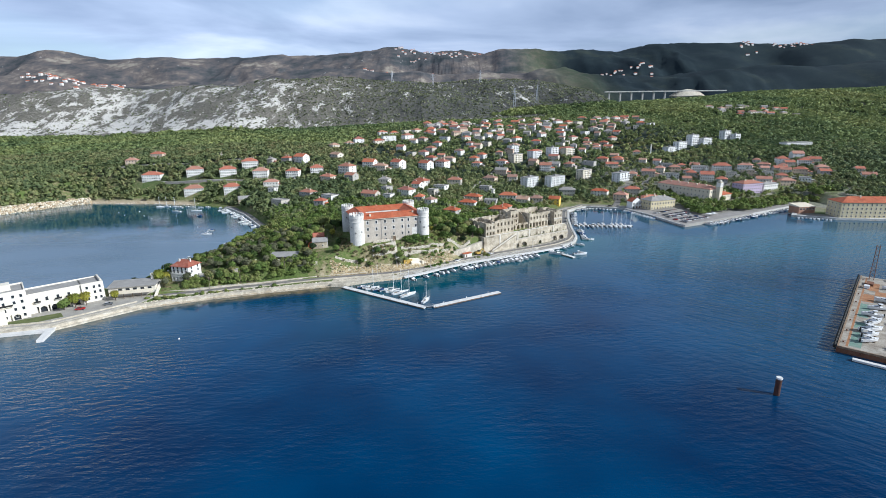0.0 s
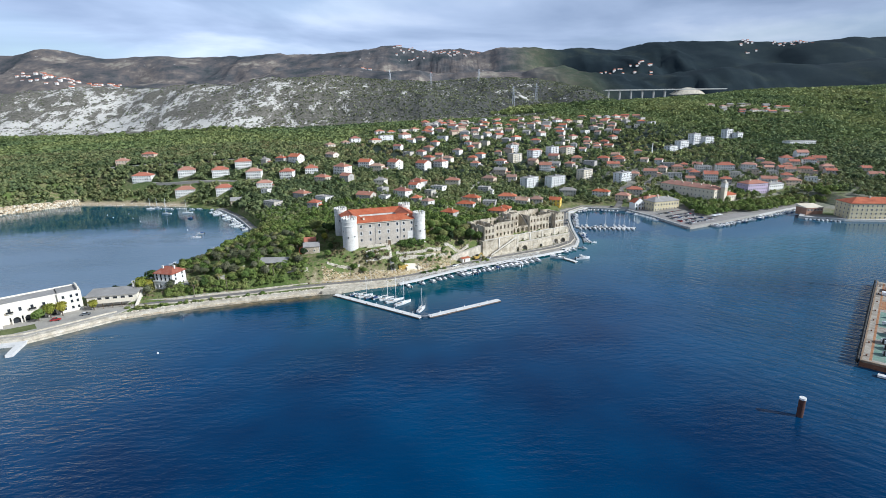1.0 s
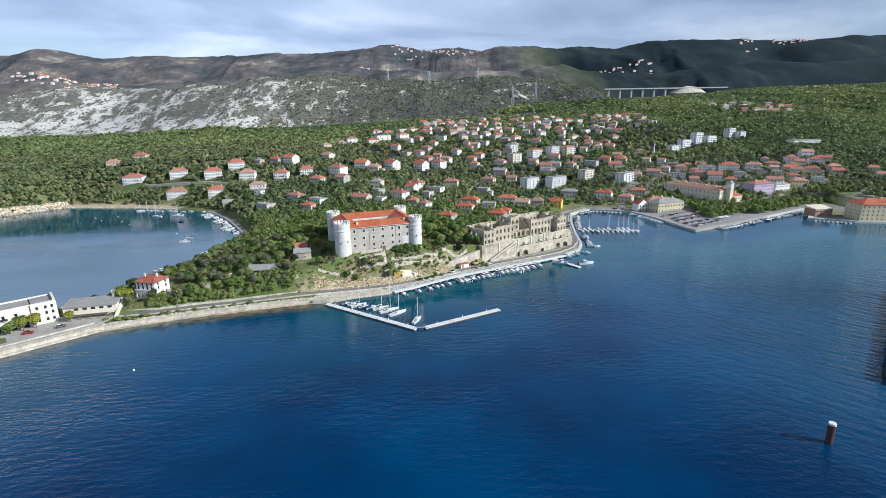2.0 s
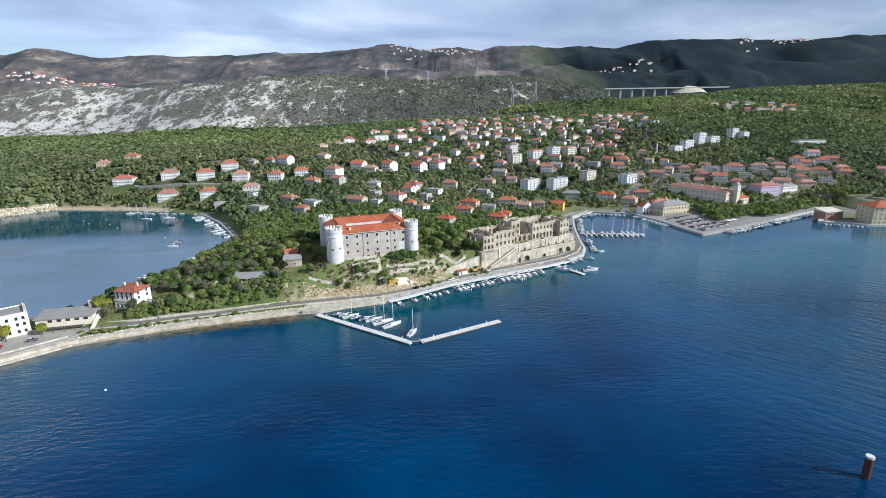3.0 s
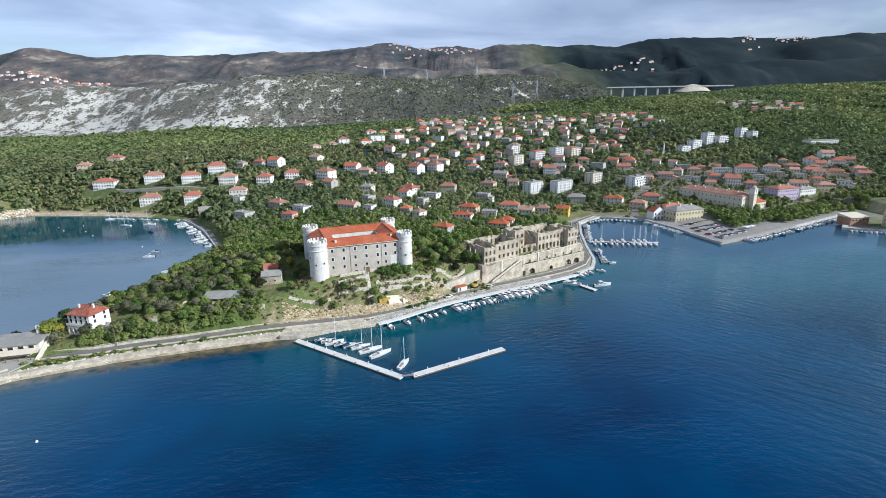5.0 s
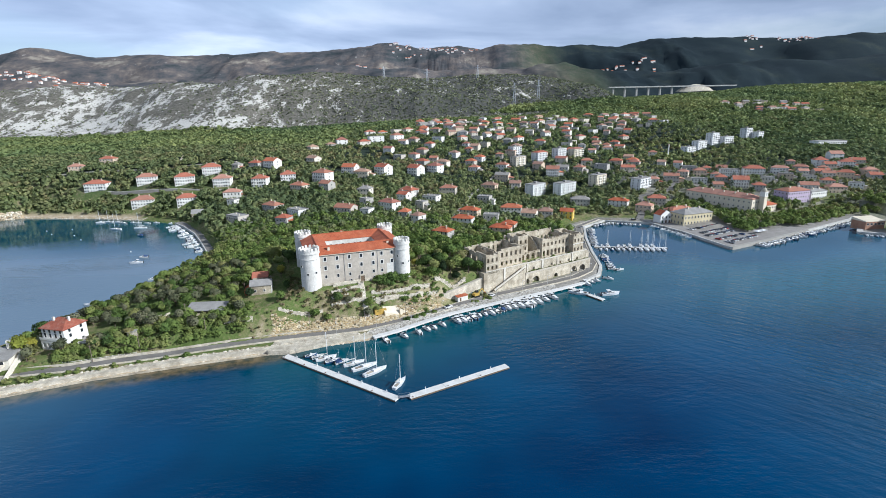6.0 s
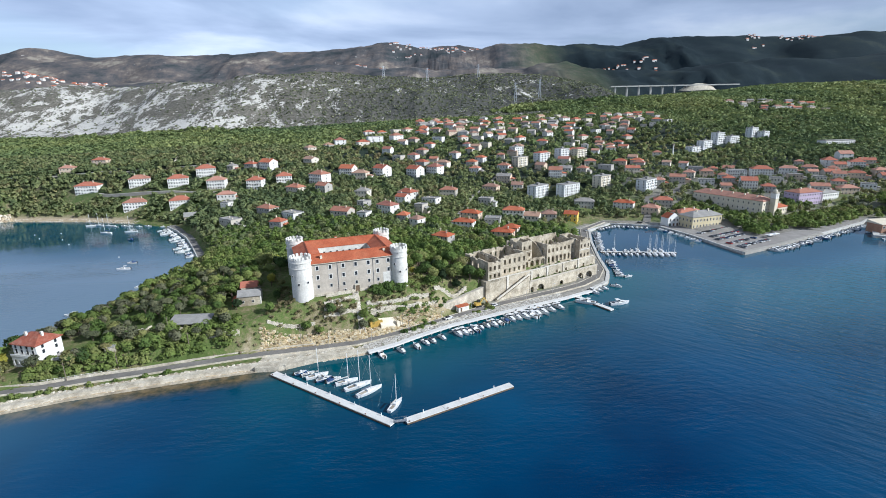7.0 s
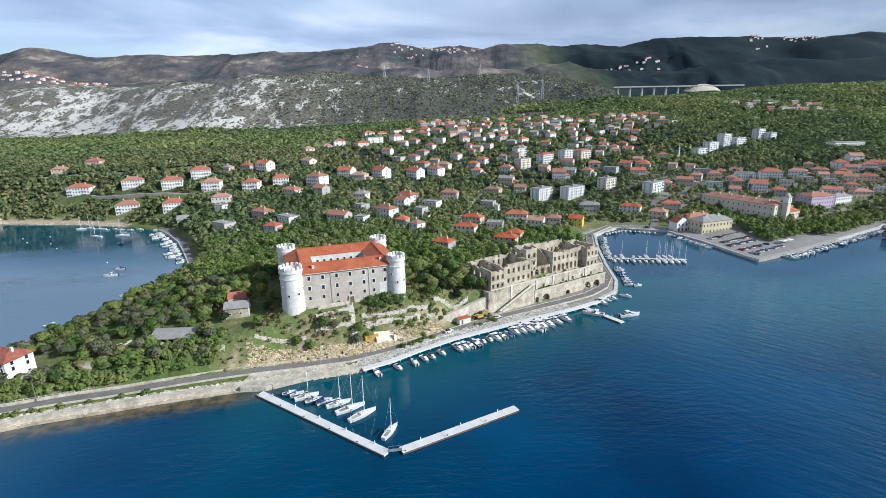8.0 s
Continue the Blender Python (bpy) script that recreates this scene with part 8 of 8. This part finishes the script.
def crown_points(rng, n, h, r, lobes=5):
    """Places of leaf clumps over several lobes, with gaps between them; h: crown height, r: spread."""
    lc = np.stack([rng.uniform(-.5, .5, lobes) * r * 1.1, rng.uniform(-.5, .5, lobes) * r * 1.1, h * rng.uniform(.35, .8, lobes)], -1)
    lc[0] = (0, 0, h * 0.62)
    lr = r * rng.uniform(0.45, 0.72, lobes)
    k = rng.randint(0, lobes, n)
    d = rng.normal(size=(n, 3))
    d /= np.linalg.norm(d, axis=1)[:, None]
    p = lc[k] + d * (lr[k] * rng.uniform(0.72, 1.05, n))[:, None] * np.array([1, 1, 0.82])
    return p[p[:, 2] > h * 0.05]


def tree_kind(seed, h, r, mat, label, column=False, n=200):
    rng = np.random.RandomState(seed)
    c = thing("tree", label, "tree", group="trees on the headland")
    th = h * (0.12 if column else 0.3)
    b = Build()
    b.tube(0, 0, -1.2, th + 0.5, 0.045 * h * 0.6 + 0.06, 0.02 * h + 0.05, 8)
    for k in range(0 if column else 4):
        a = 2 * math.pi * (k + rng.uniform()) / 4
        b.beam((0, 0, th * 0.8), (math.cos(a) * r * 0.55, math.sin(a) * r * 0.55, th + (h - th) * 0.45), 0.1, 0.1)
    part("trunk", b, M_TRUNK, c)
    if column:
        z = rng.uniform(0, 1, n)
        rad = r * np.sqrt(np.clip(1 - (z - 0.25) ** 2 * 1.5, 0.02, 1)) * np.where(z > 0.25, 1 - 0.85 * (z - 0.25), 0.9) * rng.uniform(0.7, 1.05, n)
        a = rng.uniform(0, 2 * math.pi, n)
        p = np.stack([rad * np.cos(a), rad * np.sin(a), th + z * (h - th)], -1)
        sz = rng.uniform(0.22, 0.45, n)
    else:
        p = crown_points(rng, n, h - th, r)
        p[:, 2] += th
        sz = rng.uniform(0.05, 0.1, len(p)) * r + 0.09
    away = p - np.array([0, 0, th + (h - th) * 0.45])
    away /= np.maximum(np.linalg.norm(away, axis=1), 1e-6)[:, None]
    v, f, nrm = sprays(rng, p, sz, away)
    part("crown", np_mesh("crown", v, f, mat, nrm), None, c)
    return c


TREES = [tree_kind(1, 7.5, 3.6, M_LEAF, "broad green leafy tree on the slope", n=900), tree_kind(2, 6.0, 3.0, M_LEAF, "round green leafy tree", n=783), tree_kind(3, 9.0, 4.2, M_LEAF, "tall spreading green tree", n=783),
         tree_kind(4, 4.2, 2.6, M_LEAF, "low bushy green tree", n=508), tree_kind(5, 3.2, 2.2, M_LEAF, "dense low green shrub", n=508), tree_kind(6, 5.5, 2.6, M_LEAFY, "small tree with yellowing leaves", n=508),
         tree_kind(7, 10.0, 1.5, M_CYPRESS, "dark slender cypress tree", column=True, n=939), tree_kind(8, 6.5, 3.4, M_CYPRESS, "dark green pine tree", n=783),
         tree_kind(9, 5.0, 2.3, M_OLIVE, "slender grey-green olive tree", n=560)]
for t in TREES:
    t.matrix_basis = pose(0, 0, -600)
tree_used = [False] * len(TREES)


def plant(kind, x, y, s=1.0, turn=0.0, z=None):
    t = TREES[kind]
    m = pose(x, y, (ground(x, y) if z is None else z) - 0.1, 0, 0, turn)
    if tree_used[kind]:
        o = copy_thing(t, m)
    else:
        o, tree_used[kind] = t, True
        o.matrix_basis = m
    o.scale = (s, s, s * random.uniform(0.85, 1.15))
    return o


def clear_of(X, Y, margin=0.0):
    ok = np.ones(X.shape, bool)
    for x, y, r in TAKEN:
        ok &= np.hypot(X - x, Y - y) > r + margin
    return ok


def off_line(X, Y, pts):
    best = np.full(X.shape, 1e9)
    for (ax, ay), (bx, by) in zip(pts, pts[1:]):
        dx, dy = bx - ax, by - ay
        t = np.clip(((X - ax) * dx + (Y - ay) * dy) / (dx * dx + dy * dy), 0, 1)
        best = np.minimum(best, np.hypot(X - ax - t * dx, Y - ay - t * dy))
    return best


def in_castle(X, Y, m=3.0):
    c, s = math.cos(radians(C_ROT)), math.sin(radians(C_ROT))
    u, v = (X - CX) * c + (Y - CY) * s, -(X - CX) * s + (Y - CY) * c
    return (u > -5 - m) & (u < C_W + 5 + m) & (v > -6 - m) & (v < C_D + 5 + m)


def in_ruin(X, Y, m=1.0):
    c, s = math.cos(radians(R_ROT)), math.sin(radians(R_ROT))
    u, v = (X - RX) * c + (Y - RY) * s, -(X - RX) * s + (Y - RY) * c
    return (u > -m - 2) & (u < R_LEN + 14) & (v > -16) & (v < 21.5 + m)


for x, y, r in ((13, 313.5, 8), (22, 320, 8), (3, 306.5, 7), (9, 309, 7), (-6, 300, 5.5), (-10, 297, 5), (0, 303, 5), (16, 316, 7)):
    claim(x, y, r)


def headland_trees():
    rng = np.random.RandomState(11)
    X, Y = rng.uniform(-235, 125, 9000), rng.uniform(215, 470, 9000)
    s = shore(X, Y)
    ok = (s > 5) & clear_of(X, Y) & ~in_castle(X, Y) & ~in_ruin(X, Y) & (off_line(X, Y, ROAD) > 5.5)
    # the open meadow and terraces before the castle stay grass; the back slope is wooded
    front = (Y - (X * 0.42 + 318)) < 0
    dens = np.where(front, np.where(X < -62, 0.22, 0.1), 0.8)
    dens = np.where((X < -100) & (X > -175), np.maximum(dens, np.where(Y > 262 + (X + 175) * 0.3, 0.26 + 0.3 * (waves(X, Y, 26, 14, 2) > 0.1), 0.1)), dens)
    dens = np.where((X > -14) & (X < 30) & (Y > 318), 0.95, dens)
    dens = np.where((X > -92) & (X < -62) & (Y < 300) & (Y > 283), 0.03, dens)
    dens = np.where((s < 9) & (Y > 300), 0.5, dens)
    dens = np.where((X > -146) & (X < -84) & (s > 11) & (s < 26) & (Y < 285), 0.85, dens)
    dens = np.where(X < -168, 0.0, dens)
    ok &= rng.uniform(0, 1, X.shape) < dens
    X, Y = X[ok], Y[ok]
    kept = []
    for x, y in zip(X, Y):
        small = (y - (x * 0.42 + 318)) < 0 or x < -92
        gap = 2.9 if small else 3.6
        if all((x - a) ** 2 + (y - b) ** 2 > gap * gap for a, b, _ in kept):
            kept.append((x, y, small))
    kept.sort(key=lambda p: p[1])
    singles, rest = kept[:295], kept[295:]
    for x, y, small in singles:
        k = rng.choice((3, 4, 4, 3, 1, 8, 8) if small else (0, 1, 2, 3, 0, 1, 7, 3, 1, 5 if rng.uniform() < 0.4 else 1))
        plant(int(k), x, y, rng.uniform(0.75, 1.15), rng.uniform(0, 360))
    return rest


spare = headland_trees()
for k, x, y, sc in ((5, -190.5, 229, 1.35), (5, -187, 232, 1.25), (0, -194, 226, 0.9), (5, -176, 238.5, 1.1), (5, -162.5, 257.5, 1.5), (5, -159.5, 259.5, 1.1), (3, -158, 256.2, 1.1), (4, -165, 253.5, 1.3), (0, -172, 262, 0.9), (7, -176, 258, 0.9), (3, -136, 261, 1.2), (3, -132, 263.5, 1.1), (4, -128, 265.5, 1.2), (3, -112, 268.5, 1.1), (4, -108, 270.5, 1.3), (3, -102, 270.5, 1.0), (4, -98, 272.5, 1.2), (7, -84.5, 293.5, 0.8)):
    plant(k, x, y, sc, 40 * k + x)


def wood(name, label, X, Y, height_m, spread, per, seed, mat=M_SCRUB):
    """Many trees in one mass: trunkless crowns of clumps resting on the slope."""
    rng = np.random.RandomState(seed)
    n = len(X)
    Z = height(X, Y)
    h = height_m * rng.uniform(0.65, 1.3, n)
    r = spread * rng.uniform(0.7, 1.25, n)
    d = rng.normal(size=(n, per, 3))
    d /= np.linalg.norm(d, axis=2)[..., None]
    d[..., 2] = np.abs(d[..., 2]) * 1.15 - 0.25
    q = d * np.stack([r, r, h * 0.55], -1)[:, None] * rng.uniform(0.55, 1.0, (n, per, 1))
    q += np.stack([X, Y, Z + h * 0.45], -1)[:, None]
    size = (r[:, None] * rng.uniform(0.65, 1.35, (n, per)) * 1.8 / math.sqrt(per)).ravel()
    v, f, nrm = sprays(rng, q.reshape(-1, 3), size, d.reshape(-1, 3))
    tagged(new(name, np_mesh(name, v, f, mat, nrm)), label, "trees", kind="stuff")


def scatter(seed, n, x0, x1, y0, y1):
    rng = np.random.RandomState(seed)
    return rng.uniform(x0, x1, n), rng.uniform(y0, y1, n), rng


def woods():
    sx, sy = np.array([p[0] for p in spare]), np.array([p[1] for p in spare])
    wood("headland_wood", "leafy green trees crowding the back of the headland", sx, sy, 6.0, 3.0, 135, 1)
    # gardens of the town
    X, Y, rng = scatter(2, 8600, -160, 540, 400, 700)
    ok = (shore(X, Y) > 9) & clear_of(X, Y + 3.0, -0.6) & ~in_castle(X, Y) & ~in_ruin(X, Y, 4) & (off_line(X, Y, ROAD) > 6)
    ok &= ~((X > 170) & (X < 480) & (Y < 700) & (rng.uniform(0, 1, X.shape) < 0.2))
    ok &= rng.uniform(0, 1, X.shape) < 0.72
    ok &= ~((X > 180) & (X < 420) & (Y - (X - 206) * 0.53 < np.where(X < 240, 476, 446))) & ~((X > 95) & (X < 205) & (shore(X, Y) < 21))
    wood("garden_trees", "garden trees between the houses, green and autumn brown", X[ok], Y[ok], 5.6, 2.8, 46, 3, mat=M_TOWN)
    X, Y, rng = scatter(4, 8200, -160, 700, 700, 1090)
    ok = clear_of(X, Y + 3.0, -0.8) & (rng.uniform(0, 1, X.shape) < 0.66)
    wood("upper_garden_trees", "trees between the houses of the upper town", X[ok], Y[ok], 5.2, 3.0, 22, 5, mat=M_TOWN)
    # dark conifers standing between the houses
    X, Y, rng = scatter(18, 420, -150, 520, 430, 980)
    ok = (shore(X, Y) > 14) & clear_of(X, Y + 2, -1.5) & ~in_ruin(X, Y, 6) & ~in_castle(X, Y, 6) & (off_line(X, Y, ROAD) > 8) & ~((X > 180) & (X < 420) & (Y - (X - 206) * 0.53 < 480))
    wood("town_conifers", "tall dark conifers and cypresses between the houses", X[ok], Y[ok], 9.5, 1.9, 90, 19, mat=M_CONIFER)
    # woods west of the bay, and on over the plateau
    X, Y, rng = scatter(6, 13500, -700, -130, 395, 760)
    ok = (shore(X, Y) > 8) & clear_of(X, Y + 3.0, -0.6) & ((Y > 480) | ((X > -240) & (X < -158)))
    wood("west_wood", "dense green holm-oak wood above the bay", X[ok], Y[ok], 5.6, 2.8, 20, 7, mat=M_TOWN)
    X, Y, rng = scatter(8, 52000, -1250, 1500, 760, 1290)
    ok = clear_of(X, Y, 1) & (np.abs(X) < Y * 0.98 + 60) & ((Y < 1172) | (X > 250)) & (height(X, Y) < np.where(X < 100, 200, 98 + 0.06 * X)) & ~((X > -150) & (X < 520) & (Y < 1010) & (rng.uniform(0, 1, X.shape) < 0.8))
    wood("plateau_wood", "low green wood covering the plateau", X[ok], Y[ok], 5.0, 3.5, 8, 9, mat=M_PLATEAU)
    X, Y, rng = scatter(10, 36000, 60, 1900, 1230, 1640)
    ok = (X > 0.9 * (Y - 1100)) & (X < Y + 100) & (height(X, Y) < 98 + 0.06 * X)
    wood("hill_wood", "low green wood over the eastern hill", X[ok], Y[ok], 5.0, 4.2, 7, 11, mat=M_PLATEAU)
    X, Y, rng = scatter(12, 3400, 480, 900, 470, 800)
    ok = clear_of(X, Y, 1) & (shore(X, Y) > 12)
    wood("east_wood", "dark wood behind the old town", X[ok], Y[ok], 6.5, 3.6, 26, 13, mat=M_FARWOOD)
    X, Y, rng = scatter(14, 30000, -1700, 560, 1180, 1620)
    ok = rng.uniform(0, 1, X.shape) < 0.08 + 0.5 * smooth(-560, -240, X)
    wood("karst_scrub", "scattered scrub on the stony ridge", X[ok], Y[ok], 1.5, 1.9, 4, 15, mat=M_KARST)
    # the grove behind the harbour promenade
    X, Y, rng = scatter(16, 1300, 215, 440, 430, 545)
    ok = (shore(X, Y) > 7) & clear_of(X, Y, 0.5) & ((Y - (X - 206) * 0.53) > np.where(X < 240, 470, np.where(X < 290, 431, 412)))
    wood("promenade_trees", "leafy plane trees behind the harbour promenade", X[ok], Y[ok], 6.2, 2.9, 110, 17)


woods()


def bank_scrub():
    claim(-18, 294.5, 8.5)
    for x, y, r in ((-141, 263.5, 6), (-134, 266.5, 5.5), (-138, 269, 7)):
        claim(x, y, r)
    claim(-25, 291, 6)
    X, Y, rng = scatter(21, 6500, -172, 30, 240, 322)
    s, d = shore(X, Y), off_line(X, Y, ROAD)
    free = clear_of(X, Y, -2.5) & ~in_castle(X, Y, -1) & ~in_ruin(X, Y)
    bank = free & (d > 4.4) & (s > 9) & (X > -150) & (X < -80) & (s < 23) & (rng.uniform(0, 1, X.shape) < 0.85)
    verge = (s > 2.5) & (d > 3.6) & (X < -88) & (Y < 266) & (s < 9) & (rng.uniform(0, 1, X.shape) < 0.4)
    bay = free & (s > 3) & (s < 14) & (Y > 290)
    slope = free & (d > 7) & (s > 16) & (X > -70) & (X < -2) & (rng.uniform(0, 1, X.shape) < 0.4 + 0.45 * (waves(X, Y, 16, 8, 2) > 0.2))
    big = free & (X > -27) & (X < 0) & (Y > 303 + (X + 27) * 0.5) & (Y < 316 + (X + 27) * 0.4) & (rng.uniform(0, 1, X.shape) < 0.6)
    big |= clear_of(X, Y, -4) & (np.hypot((X + 17) / 11, (Y - 309.5 - 0.45 * (X + 17)) / 4.2) < 1)
    wood("bank_bushes", "dense green bushes on the bank above the road", X[bank | big], Y[bank | big], 2.8, 1.8, 110, 22)
    wood("verge_shrubs", "low grey-green shrubs between the road and the shore", X[verge | bay], Y[verge | bay], 1.7, 1.2, 70, 23)
    wood("terrace_scrub", "olive scrub growing over the castle terraces", X[slope], Y[slope], 1.3, 1.05, 60, 24, mat=M_DRYSCRUB)


bank_scrub()


def ledge_shrubs():
    rng = np.random.RandomState(44)
    c, q = math.cos(radians(R_ROT)), math.sin(radians(R_ROT))
    n = 46
    u, v, z = rng.uniform(27, 77, n), rng.uniform(-1.7, -0.4, n), np.full(n, 8.0)
    rim = rng.uniform(0, 1, n) < 0.35
    v, z = np.where(rim, rng.uniform(1.2, 3.4, n), v), np.where(rim, RZ, z)
    r = rng.uniform(0.35, 1.0, n)
    d = rng.normal(size=(n, 60, 3))
    d /= np.linalg.norm(d, axis=2)[..., None]
    d[..., 2] = np.abs(d[..., 2])
    p = np.stack([RX + u * c - v * q, RY + u * q + v * c, z], -1)[:, None] + d * (r[:, None] * rng.uniform(0.4, 1, (n, 60)))[..., None]
    a, f, nrm = sprays(rng, p.reshape(-1, 3), np.repeat(r * 0.24, 60), d.reshape(-1, 3))
    tagged(new("ledge_shrubs", np_mesh("ledge_shrubs", a, f, M_SCRUB, nrm)), "green shrubs rooted on the wall ledges of the ruin", "shrubs", kind="stuff")


ledge_shrubs()


def tussocks():
    """Dry grass and low scrub over the terraces and banks."""
    rng = np.random.RandomState(31)
    X, Y = rng.uniform(-180, 30, 9000), rng.uniform(245, 330, 9000)
    s = shore(X, Y)
    ok = (s > 10.5) & ~in_castle(X, Y, 0) & ~in_ruin(X, Y) & clear_of(X, Y, -2) & ((Y - (X * 0.42 + 322)) < 0) & (rng.uniform(0, 1, X.shape) < 0.35 + 0.35 * waves(X, Y, 22, 6, 2))
    X, Y = X[ok], Y[ok]
    n = len(X)
    p = np.stack([X, Y, height(X, Y) + 0.1], -1)
    v, f = clumps(rng, p, rng.uniform(0.25, 0.95, n), OCT * np.array([1.2, 1.0, 0.7]), OCT_F)
    m = surface("dry_scrub", [(0.16, 0.14, 0.06), (0.1, 0.12, 0.035), (0.22, 0.18, 0.1), (0.08, 0.11, 0.03), (0.14, 0.15, 0.05), (0.19, 0.15, 0.09)], 0.9, 0.4, 2.5, 0.5, 0.8, pick="island")
    tagged(new("dry_scrub", np_mesh("dry_scrub", v, f, m)), "dry grass tussocks and low scrub on the banks", "scrub", kind="stuff")


tussocks()
